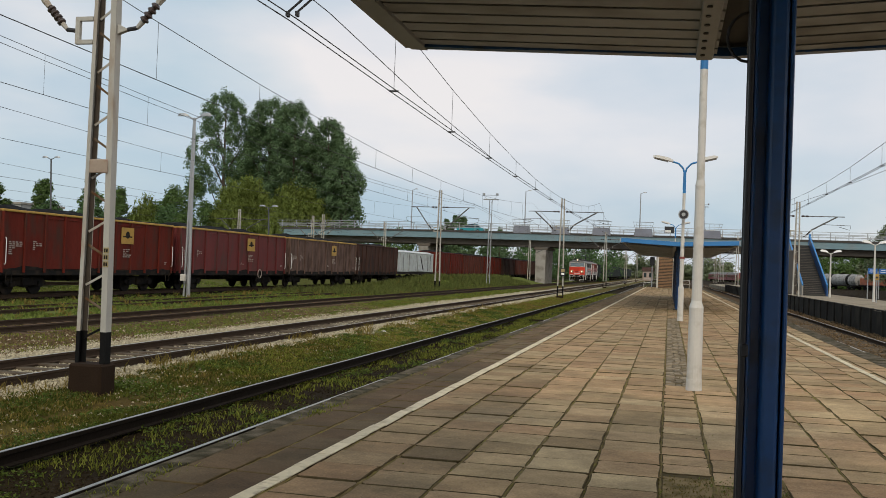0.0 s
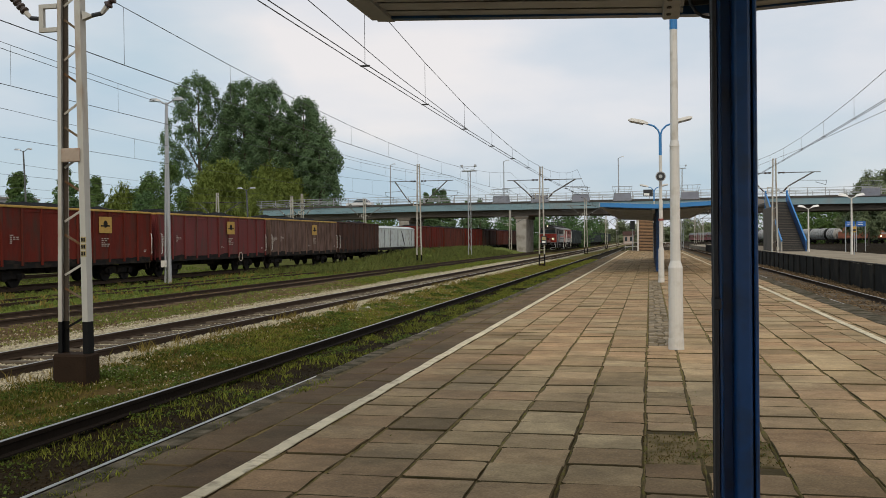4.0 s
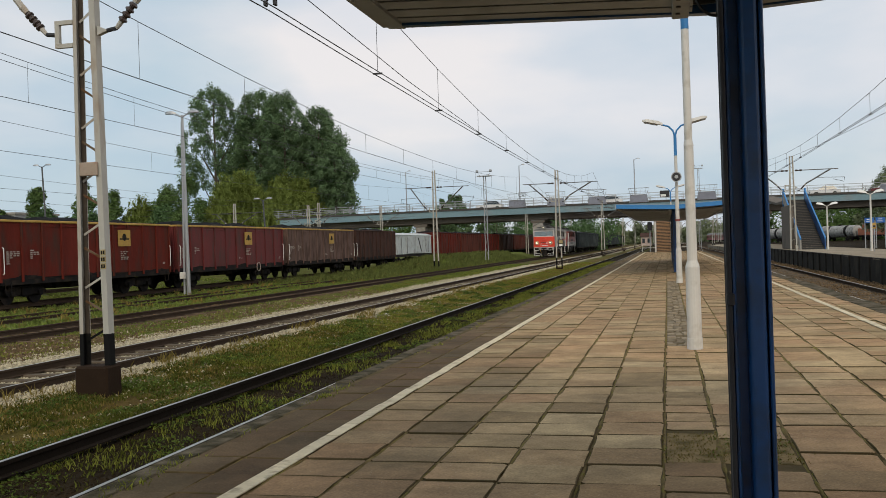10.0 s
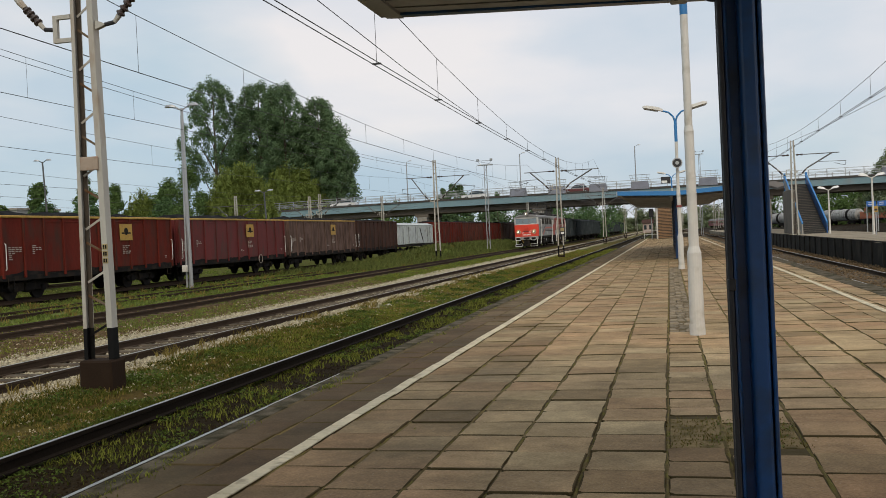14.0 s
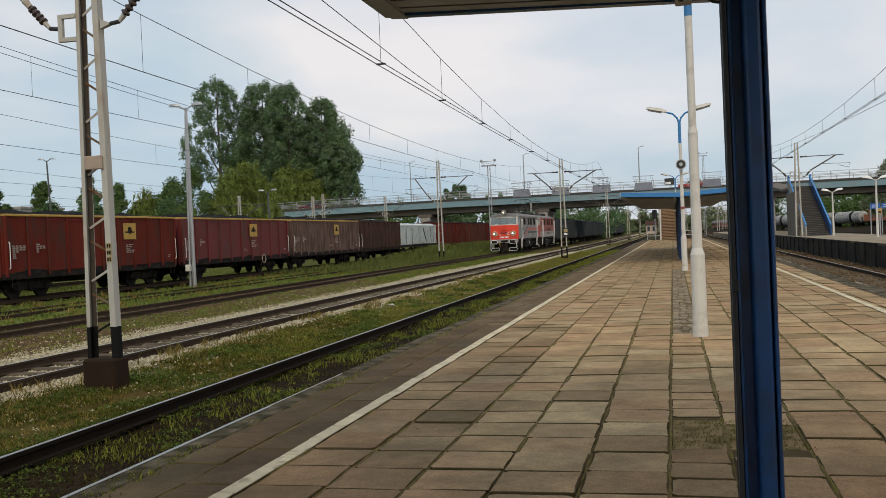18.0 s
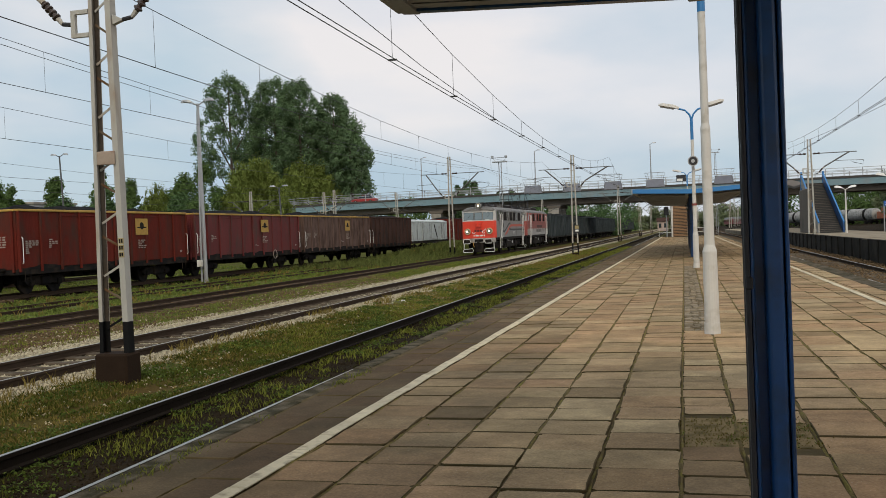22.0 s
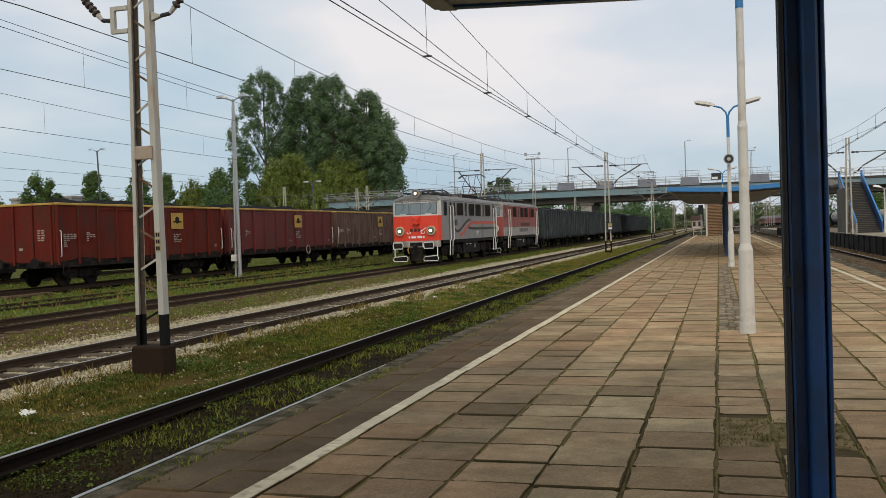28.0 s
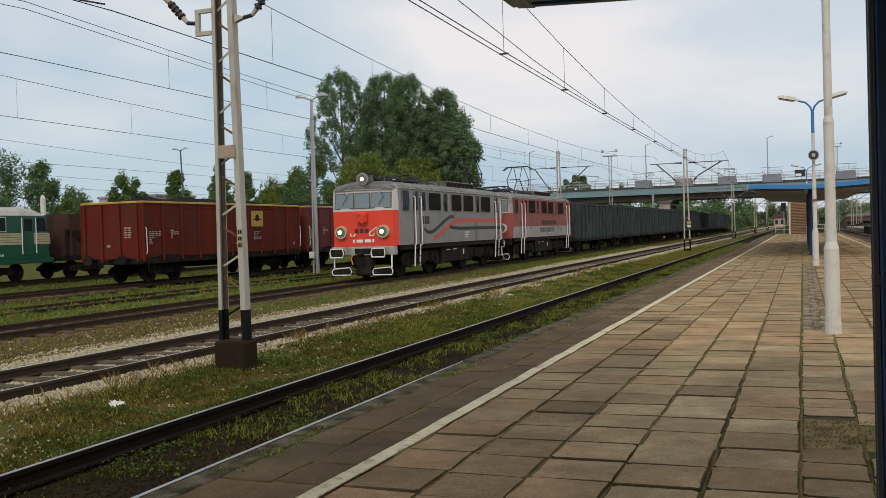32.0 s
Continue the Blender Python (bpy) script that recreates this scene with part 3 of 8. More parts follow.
def build_ground():
    xs = [-3000, -1200, -500, -250, -140, -90, -70, -56, -46, -40, -36] + [-34 + 0.5 * i for i in range(43)] + [-12.75 + 0.125 * i for i in range(37)] + [-8.0 + 0.5 * i for i in range(37)] + [11, 13, 16, 20, 30, 50, 90, 160, 300, 700, 1500, 3000]
    ys = [-1500, -400, -100, -40, -20, -10, -4] + [0.7 * i for i in range(86)] + [62 + 3 * i for i in range(20)] + [124, 132, 140, 150, 160, 175, 200, 240, 300, 400, 600, 1000, 2000, 3500]
    verts = [(x, y, ground_height(x, y) if -40 < x < 12 and y < 146 else GROUND) for y in ys for x in xs]
    w = len(xs)
    faces = [(j * w + i, j * w + i + 1, (j + 1) * w + i + 1, (j + 1) * w + i) for j in range(len(ys) - 1) for i in range(w - 1)]
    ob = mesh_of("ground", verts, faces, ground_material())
    tagged(ob, "weedy railway ground of grass, earth and ballast", "ground", kind="structure")


build_ground()


# ---- tracks ----
def rail_outline(x, top):
    pts = [(-0.036, 0), (0.036, 0), (0.036, -0.035), (0.012, -0.05), (0.012, -0.125), (0.07, -0.135), (0.07, -0.15), (-0.07, -0.15), (-0.07, -0.135), (-0.012, -0.125), (-0.012, -0.05), (-0.036, -0.035)]
    return [(x + a, top + b) for a, b in pts]


def railway_track(name, c, y0, y1, label, sleeper_mat, step=0.6, s0=4.0, s1=90.0, shiny=True, drop=0.0, kind="structure"):
    t = thing(name, label, "railway track", kind=kind)
    top = RAIL - drop
    for s in (-1, 1):
        x = c + s * 0.7535
        part("rail", prism(rail_outline(x, top), 1, y0, y1), RAILSHADE if c == -5.28 else RAILRUST, t, "rusty steel rail with a worn head")
        if shiny:
            part("rail_head", box(x - 0.022, x + 0.022, y0, y1, top - 0.002, top + 0.003), RAILTOP, t, "bright worn running surface")
    if s1 > s0:
        me = None
        for i in range(int((s1 - s0) / step)):
            y = s0 + i * step
            if me is None:
                ob = part("sleeper", box(-1.25, 1.25, -0.12, 0.12, -0.17, 0.0, 0.02), sleeper_mat, t)
                me = ob.data
                ob.matrix_basis = pose(c, y, top - 0.135)
            else:
                share("sleeper", me, t, pose(c + random.uniform(-0.03, 0.03), y + random.uniform(-0.03, 0.03), top - 0.135 + random.uniform(-0.012, 0.006), 0, 0, random.uniform(-0.6, 0.6)))
    return t


railway_track("track_1", -5.28, -40, 260, "overgrown track beside the platform with one bright rail", SLEEPER_WOOD, s0=0, s1=0)
railway_track("track_2", -10.25, -40, 260, "rusty track on pale ballast with dark sleepers", SLEEPER, s0=3.0, s1=75.0)
railway_track("track_3", -16.5, -40, 420, "brown track on which the coal train runs", SLEEPER_WOOD, s0=9.0, s1=60.0, shiny=False)
railway_track("track_4", -22.0, -40, 200, "disused track almost buried in grass", SLEEPER_WOOD, s0=0, s1=0, shiny=False, drop=0.1)
railway_track("track_5", -27.75, -40, 320, "siding on which red wagons stand", SLEEPER_WOOD, s0=15, s1=34, shiny=False)
railway_track("track_6", -37.0, -60, 60, "siding at the back of the yard", SLEEPER_WOOD, s0=0, s1=0, shiny=False)
railway_track("track_7", 5.9, -40, 420, "rusty track on brown ballast between the platforms", SLEEPER, s0=14.0, s1=60.0)


# ---- platform ----
X_EDGE, X_RIGHT = -3.59, 4.15
COLS = [-3.38, -3.0, -2.55, -2.07, -1.57, -1.07, -0.57, -0.07, 0.31, 0.81, 1.31, 1.81, 2.31, 2.81, 3.31, 3.72]


def build_platform():
    p = thing("platform", "long island platform of worn concrete slabs", "platform", kind="structure")
    y0, y1 = -40.0, 118.0
    part("bed", box(X_EDGE + 0.06, X_RIGHT - 0.06, y0, y1, -0.9, -0.014), JOINT, p, "earth and moss in the joints")
    part("earth_patch", box(COLS[7] + 0.02, COLS[9] - 0.02, 6.42, 7.38, -0.06, -0.009, 0.003), GAPEARTH, p, "bare earth where slabs are missing")
    # coping along both edges
    for xa, xb in ((X_EDGE, COLS[0] - 0.008), (COLS[-1] + 0.012, X_RIGHT)):
        first = None
        for k in range(40):
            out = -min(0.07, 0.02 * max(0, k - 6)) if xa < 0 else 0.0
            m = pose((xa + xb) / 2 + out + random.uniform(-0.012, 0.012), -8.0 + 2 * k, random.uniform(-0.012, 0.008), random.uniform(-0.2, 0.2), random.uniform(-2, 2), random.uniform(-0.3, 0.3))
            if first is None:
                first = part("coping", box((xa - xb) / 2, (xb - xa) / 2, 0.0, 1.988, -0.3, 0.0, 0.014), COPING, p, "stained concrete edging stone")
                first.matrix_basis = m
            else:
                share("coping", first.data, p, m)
        for ya, yb in ((y0, -8.01), (72.0, y1)):
            part("coping", box(xa, xb, ya, yb, -0.75, -0.004, 0.01), COPING, p)
        part("wall", box(xa + 0.06, xb - 0.02, y0, y1, -0.9, -0.29), COPING, p, "stained concrete platform wall")
    # moss in the long joints
    for x in COLS[1:-1]:
        vs, fs = [], []
        for k in range(330):
            y = 4.5 + 0.05 * k * (1 + k / 200)
            q = noise.noise((y * 1.1, x * 9, 3)) + 0.6 * noise.noise((y * 5, x * 9, 5))
            a = 0.0145 + 0.011 * noise.noise((y * 4, x, 7)) + 0.012 * max(0.0, q)
            c = 0.0145 + 0.011 * noise.noise((y * 4, x, 9)) + 0.012 * max(0.0, q)
            top = -0.007 + 0.010 * q
            vs.extend([(x - a, y, -0.05), (x - a * 0.8, y, top - 0.006), (x + random.uniform(-0.004, 0.004), y, top + random.uniform(0, 0.004)), (x + c * 0.8, y, top - 0.006), (x + c, y, -0.05)])
            if k:
                j = 5 * k
                fs.extend([(j - 5 + i, j - 4 + i, j + 1 + i, j + i) for i in range(4)])
        tagged(mesh_of("joint_moss", vs, fs, MOSS, p), "uneven brown-green moss in a paving joint", kind="stuff")
    # the far slabs, joined
    verts, faces = [], []
    dirty_v, dirty_f = [], []
    def slab(xa, xb, ya, yb, z, tilt, verts=verts, faces=faces):
        k, g = len(verts), 0.007
        xa, xb, ya, yb = xa + g, xb - g, ya + g, yb - g
        c = 0.004
        za, zb = z - tilt, z + tilt
        verts.extend([(xa, ya, -0.05), (xb, ya, -0.05), (xb, yb, -0.05), (xa, yb, -0.05),
                      (xa, ya, za - c), (xb, ya, zb - c), (xb, yb, zb - c), (xa, yb, za - c),
                      (xa + c, ya + c, za), (xb - c, ya + c, zb), (xb - c, yb - c, zb), (xa + c, yb - c, za)])
        faces.extend([(k + 8, k + 9, k + 10, k + 11)])
        for a in range(4):
            b = (a + 1) % 4
            faces.append((k + a, k + b, k + 4 + b, k + 4 + a)); faces.append((k + 4 + a, k + 4 + b, k + 8 + b, k + 8 + a))
    near = []
    for ci, (xa, xb) in enumerate(zip(COLS, COLS[1:])):
        step = 0.488 if ci != 7 else 0.37
        y = -16.206 + random.uniform(-0.05, 0.05)
        sink = random.uniform(-0.004, 0.004)
        while y < y1 - 1:
            x_ok = not (ci in (7, 8) and 6.4 < y + step / 2 < 7.4) and not (ci == 7 and 13.3 < y < 34)
            z = sink + random.uniform(-0.007, 0.005)
            yb = min(y + step, y1)
            if x_ok:
                if 4.6 < y < 14.6 and xa < 2.2:
                    near.append((ci, xa, xb, y, yb, z))
                else:
                    slab(xa, xb, y, yb, z, random.uniform(-0.004, 0.004), *((dirty_v, dirty_f) if ci < 2 else (verts, faces)))
            y += step
    for xa, xb in zip(COLS, COLS[1:]):
        slab(xa, xb, y0, -16.35, -0.004, 0)
    # the narrow column behind the lamp post is broken into rough pieces
    shard_v, shard_f = [], []
    rows = [13.4 + 0.14 * i for i in range(147)]
    net = {(i, j): (COLS[7] + 0.015 + 0.117 * j + random.uniform(-0.035, 0.035) * (0 < j < 3), y + random.uniform(-0.055, 0.055)) for i, y in enumerate(rows) for j in range(4)}
    for i in range(len(rows) - 1):
        for j in range(3):
            if random.random() < 0.12:
                continue
            q = [net[i, j], net[i, j + 1], net[i + 1, j + 1], net[i + 1, j]]
            cx, cy = sum(a for a, _ in q) / 4, sum(b for _, b in q) / 4
            k, top = len(shard_v), random.uniform(-0.012, 0.016)
            shard_v.extend([(a, b, -0.04) for a, b in q])
            shard_v.extend([(cx + (a - cx) * 0.84, cy + (b - cy) * 0.84, top + random.uniform(-0.008, 0.008)) for a, b in q])
            shard_f.append((k + 4, k + 5, k + 6, k + 7))
            shard_f.extend([(k + a, k + (a + 1) % 4, k + 4 + (a + 1) % 4, k + 4 + a) for a in range(4)])
    tagged(mesh_of("broken_slabs", shard_v, shard_f, RUBBLE, p), "broken grey pieces of paving behind the lamp post", kind="stuff")
    far = mesh_of("slabs", verts, faces, SLAB_ALL, p)
    dirty_sides(far, JOINT)
    edge = mesh_of("slabs", dirty_v, dirty_f, SLAB_EDGE, p)
    dirty_sides(edge, JOINT)
    tagged(edge, "dark stained slabs along the edge", kind="stuff")
    tagged(far, "worn reddish and grey concrete slabs", kind="stuff")
    def worn_slab(w, d):
        """A slab with an uneven outline, knocked-off corners and a rounded upper edge."""
        hx, hy = w / 2 - 0.008, d / 2 - 0.004
        ring = []
        for sx, sy in ((-1, -1), (1, -1), (1, 1), (-1, 1)):
            cut = random.choice((0.008, 0.012, 0.02, 0.035))
            p, q = (sx * hx, sy * (hy - cut)), (sx * (hx - cut), sy * hy)
            ring += [p, q] if sx * sy > 0 else [q, p]
            nx, ny = {(-1, -1): (0, -1), (1, -1): (1, 0), (1, 1): (0, 1), (-1, 1): (-1, 0)}[sx, sy]
            for u in (0.3, 0.65):
                a = (nx * hx if nx else hx * (u * 2 - 1) * -ny, ny * hy if ny else hy * (u * 2 - 1) * nx)
                ring.append((a[0] - nx * random.uniform(0, 0.009), a[1] - ny * random.uniform(0, 0.006)))
        return loft([[(x * k, y * k, z) for x, y in ring] for k, z in ((1.0, -0.06), (1.0, -0.007), (0.992, -0.002), (0.975, 0.0))])
    meshes = {}
    for ci, xa, xb, ya, yb, z in near:
        w, d = xb - xa, yb - ya
        dark = ci < 2 or (ci == 7 and ya < 6.3)
        key = (round(w, 2), round(d, 2), dark, ci < 4, random.randint(0, 4))
        m = pose((xa + xb) / 2 + random.uniform(-0.006, 0.006), (ya + yb) / 2 + random.uniform(-0.004, 0.004), z, random.uniform(-0.8, 0.8), random.uniform(-0.5, 0.5), random.uniform(-1.3, 1.3))
        if key not in meshes:
            ob = part("slab", worn_slab(w, d), SLAB_DIRTY if ci < 2 else SLAB_GREY if ci < 4 or dark else SLAB, p)
            ob.matrix_basis = m
            dirty_sides(ob, JOINT)
            meshes[key] = ob.data
        else:
            share("slab", meshes[key], p, m)
    # the white safety lines, one painted strip on each slab
    for x, w in ((-2.61, 0.11), (3.15, 0.11)):
        strip = None
        y = -12.0
        while y < 60:
            m = pose(x + random.uniform(-0.006, 0.006), y, 0.011 + random.uniform(-0.002, 0.002), 0, 0, random.uniform(-0.9, 0.9))
            if strip is None:
                strip = part("line_strip", box(-w / 2, w / 2, 0.005, 0.483, -0.008, 0.0, 0.001), LINE, p, "worn off-white safety line")
                strip.matrix_basis = m
            else:
                share("line_strip", strip.data, p, m)
            y += 0.488
        part("line_strip", box(x - w / 2, x + w / 2, 60, y1 - 1, -0.02, 0.017), LINE, p, "worn off-white safety line")


build_platform()


# ---- canopies over the platform ----
CX = 0.32


def canopy(name, y0, y1, columns, label, drop=0.0):
    """A butterfly roof on a row of single columns: sheets across, lowest along the middle."""
    t = thing(name, label, "platform canopy")
    half, zc, ze = 2.34, 3.06 - drop, 3.17 - drop
    for s in (-1, 1):
        xs, xe = CX, CX + s * half
        # The deck is coloured near black to paint the shade between the ribs.
        roof = part("roof", loft([[(xs, y, zc + 0.06), (xe, y, ze + 0.06), (xe, y, ze + 0.14), (xs, y, zc + 0.14)] for y in (y0, y1)]), SHEETSHADE, t, "deck above the ceiling sheets, darkened as the shade between ribs")
        part("roof_top", loft([[(xs, y, zc + 0.141), (xe, y, ze + 0.141), (xe, y, ze + 0.17), (xs, y, zc + 0.17)] for y in (y0, y1)]), CANOPYGREY, t, "grey roof felt")
        # ribs of the folded sheet under the deck
        n = int((y1 - y0) / 0.24)
        first = None
        for i in range(n):
            m = pose(CX, y1 - 0.14 - i * 0.24, 0, 0, 0, 0)
            if first is None:
                first = part("ceiling_sheet", loft([[(0.1 * s, -0.098, zc - 0.012), (0.1 * s, 0.098, zc - 0.012), (0.1 * s, 0.05, zc + 0.07), (0.1 * s, -0.05, zc + 0.07)], [(s * (half - 0.06), -0.098, ze - 0.012), (s * (half - 0.06), 0.098, ze - 0.012), (s * (half - 0.06), 0.05, ze + 0.07), (s * (half - 0.06), -0.05, ze + 0.07)]]), CEILBOARD, t)
                first.matrix_basis = m
            elif i < 100:
                share("ceiling_sheet", first.data, t, m)
        part("fascia_side", box(min(xe, xe + s * 0.05), max(xe, xe + s * 0.05), y0, y1, ze - 0.02, ze + 0.16, 0.006), CANOPYGREY, t, "grey sheet-metal edge")
        part("gutter_strip", loft([[(xe - s * 0.13, y, ze - 0.04), (xe, y, ze - 0.03), (xe, y, ze + 0.05), (xe - s * 0.13, y, ze + 0.05)] for y in (y0, y1)]), CANOPYGREY, t)
        for y, d in ((y0, -1), (y1, 1)):
            part("fascia_end", loft([[(xs, y, zc - 0.015), (xs, y + d * 0.05, zc - 0.015), (xs, y + d * 0.05, zc + 0.16), (xs, y, zc + 0.16)], [(xe, y, ze - 0.015), (xe, y + d * 0.05, ze - 0.015), (xe, y + d * 0.05, ze + 0.16), (xe, y, ze + 0.16)]]), BLUELIGHT if y == y0 and y0 > 10 else CANOPYGREY, t, "painted end board")
            part("end_strip", loft([[(xs, y - d * 0.1, zc - 0.03), (xs, y - d * 0.04, zc - 0.03), (xs, y - d * 0.04, zc + 0.03), (xs, y - d * 0.1, zc + 0.03)], [(xe, y - d * 0.1, ze - 0.03), (xe, y - d * 0.04, ze - 0.03), (xe, y - d * 0.04, ze + 0.03), (xe, y - d * 0.1, ze + 0.03)]]), BLUE, t, "blue painted angle bar")
    part("valley_beam", box(CX + 0.135, CX + 0.17, y0 + 0.1, y1 - 0.12, zc - 0.05, zc + 0.06, 0.006), CANOPYGREY, t, "grey longitudinal beam")
    beam = part("valley_beam", box(CX - 0.24, CX - 0.125, y0 + 0.1, y1 - 0.12, zc - 0.06, zc + 0.06, 0.008), CANOPYGREY, t, "riveted grey longitudinal beam")
    for i in range(int((y1 - y0) / 0.35)):
        part("rivet", rod((CX - 0.2, y1 - 0.3 - i * 0.2, zc - 0.07), (CX - 0.2, y1 - 0.3 - i * 0.2, zc - 0.05), 0.016, n=6), DARKSTEEL, beam) if i < 24 else None
    for y in columns:
        c = part("column", box(CX - 0.072, CX + 0.066, y - 0.03, y + 0.10, 0.0, zc + 0.1, 0.004), BLUE, t, "dark blue steel column")
        f0 = y - 0.10
        part("front_flange", prism([(CX - 0.022, f0 + 0.022), (CX - 0.019, f0 + 0.010), (CX - 0.012, f0 + 0.003), (CX - 0.003, f0), (CX + 0.036, f0), (CX + 0.046, f0 + 0.004), (CX + 0.051, f0 + 0.016), (CX + 0.051, y - 0.031), (CX - 0.022, y - 0.031)], 2, 0.0, zc), BLUE, c, "proud rounded front of the column")
        part("side_channel", prism([(CX + 0.056, f0 + 0.006), (CX + 0.060, f0), (CX + 0.068, f0), (CX + 0.072, f0 + 0.006), (CX + 0.072, y - 0.031), (CX + 0.056, y - 0.031)], 2, 0.0, zc), BLUE, c)
        part("side_channel", prism([(CX - 0.078, f0 + 0.01), (CX - 0.074, f0), (CX - 0.066, f0), (CX - 0.062, f0 + 0.01), (CX - 0.062, y - 0.031), (CX - 0.078, y - 0.031)], 2, 0.0, zc), BLUE, c)
        part("column_head", loft([[(CX - 0.08, y - 0.1, 2.72), (CX + 0.073, y - 0.1, 2.72), (CX + 0.073, y + 0.1, 2.72), (CX - 0.08, y + 0.1, 2.72)], [(CX - 0.12, y - 0.12, zc - 0.03), (CX + 0.1, y - 0.12, zc - 0.03), (CX + 0.1, y + 0.12, zc - 0.03), (CX - 0.12, y + 0.12, zc - 0.03)]]), BLUE, c, "slightly flared column head")
        part("cover_strip", box(CX - 0.098, CX - 0.08, y - 0.13, y - 0.02, 0.2, zc - 0.2, 0.004), DARKSTEEL, c)
        part("clamp", box(CX - 0.10, CX - 0.07, y - 0.14, y - 0.0, 1.19, 1.24, 0.006), DARKSTEEL, c, "pipe clamp")
        part("cable_pipe", rod((CX - 0.09, y - 0.06, 0.1), (CX - 0.09, y - 0.06, zc - 0.25), 0.012), DARKSTEEL, c, "dark cable pipe")
        part("base_plate", box(CX - 0.17, CX + 0.17, y - 0.18, y + 0.18, 0.0, 0.02, 0.003), DARKSTEEL, c)
        part("pipe_loop", tube([(CX - 0.09 - 0.09 * math.sin(a), y - 0.06, 2.44 - 0.1 * math.cos(a)) for a in (math.pi * i / 8 for i in range(9))], 0.006), DARKSTEEL, t, "bent cable conduit")
    return t


canopy("platform_canopy", -16.0, 7.0, (-12.0, -4.0, 4.0), "flat grey canopy with dark blue columns over the platform")
canopy("platform_canopy", 40.0, 67.0, (42.9, 50.9, 58.9, 65.5), "blue-edged canopy on blue columns further along the platform", 0.36)


# ---- lamp posts on the platforms ----
def platform_lamp(m, label, speaker=False, group="platform lamps"):
    t = thing("platform_lamp", label, "lamp post", m, group)
    part("foot_collar", rod((0, 0, 0), (0, 0, 0.15), 0.103, 0.101, 18), WHITEPAINT, t)
    part("base_tube", rod((0, 0, 0.15), (0, 0, 1.08), 0.096, 0.092, 18), WHITEPAINT, t)
    part("neck", rod((0, 0, 1.08), (0, 0, 1.17), 0.095, 0.066, 18), WHITEPAINT, t)
    part("pole", rod((0, 0, 1.17), (0, 0, 2.68), 0.066, 0.062, 18), WHITEPAINT, t)
    part("upper_collar", rod((0, 0, 2.68), (0, 0, 2.76), 0.066, 0.051, 16), WHITEPAINT, t)
    part("upper_pole", rod((0, 0, 2.76), (0, 0, 4.22), 0.051, 0.049, 14), WHITEPAINT, t)
    part("blue_top", rod((0, 0, 4.22), (0, 0, 4.9), 0.051, 0.049, 14), BLUELIGHT, t, "light blue painted top section")
    for s in (-1, 1):
        pts = [(0, 0, 4.86), (s * 0.06, 0, 5.05), (s * 0.2, 0, 5.2), (s * 0.42, 0, 5.27)]
        part("arm", tube(pts, 0.03, 8), BLUELIGHT, t, "curved blue arm")
        head = part("lamp_head", loft([[(s * (0.38 + 0.66 * u), w * h, 5.25 + 0.16 * u + dz) for w, dz in ((-1, 0), (1, 0), (0.7, k), (-0.7, k))] for u, h, k in ((0, 0.06, 0.07), (0.25, 0.13, 0.11), (0.8, 0.13, 0.1), (1, 0.08, 0.05))]), WHITEPAINT, t, "pale grey twin lamp head")
        part("diffuser", loft([[(s * (0.55 + 0.45 * u), w * 0.1, 5.255 + 0.16 * (0.25 + 0.7 * u) + dz) for w, dz in ((-1, 0), (1, 0), (0.6, -0.05), (-0.6, -0.05))] for u in (0, 1)]), LENSOFF, head)
    if speaker:
        horn = part("loudspeaker", rod((0, -0.30, 3.5), (0, -0.05, 3.5), 0.17, 0.07, 16), STEEL, t, "round grey horn loudspeaker")
        part("horn_mouth", rod((0, -0.315, 3.5), (0, -0.30, 3.5), 0.13, 0.14, 16), DARKSTEEL, horn)
        part("horn_core", rod((0, -0.33, 3.5), (0, -0.31, 3.5), 0.06, 0.06, 12), STEEL, horn)
    part("band", rod((0, 0, 2.05), (0, 0, 2.12), 0.09, 0.09, 14), FARRED, t, "small red marking") if speaker else None
    return t


platform_lamp(pose(CX - 0.01, 12.95, 0.0, 0, 0, 0), "white stepped lamp post standing in the middle of the platform")
platform_lamp(pose(CX + 0.03, 32.4, 0.0), "white and blue twin-armed lamp post with a horn loudspeaker", True)
platform_lamp(pose(CX, 72, 0.0), "white and blue twin-armed lamp post near the stairs")


def short_lamp(m, label):
    t = thing("platform_lamp", label, "lamp post", m, "opposite platform lamps")
    part("pole", rod((0, 0, 0), (0, 0, 4.35), 0.10, 0.06, 12), WHITEPAINT, t)
    for s in (-1, 1):
        part("arm", rod((0, 0, 4.3), (s * 0.3, 0, 4.45), 0.035), WHITEPAINT, t)
        part("lamp_head", loft([[(s * (0.25 + 0.7 * u), w * h, 4.42 + 0.12 * u + d) for w, d in ((-1, 0), (1, 0), (0.6, k), (-0.6, k))] for u, h, k in ((0, 0.06, 0.08), (0.3, 0.15, 0.2), (0.8, 0.15, 0.2), (1, 0.08, 0.08))]), WHITE, t, "white lamp head")


short_lamp(pose(14.64, 95, -0.25), "white twin-headed lamp post on the opposite platform")
short_lamp(pose(15.15, 78.0, 0.05), "white twin-headed lamp post on the opposite platform")


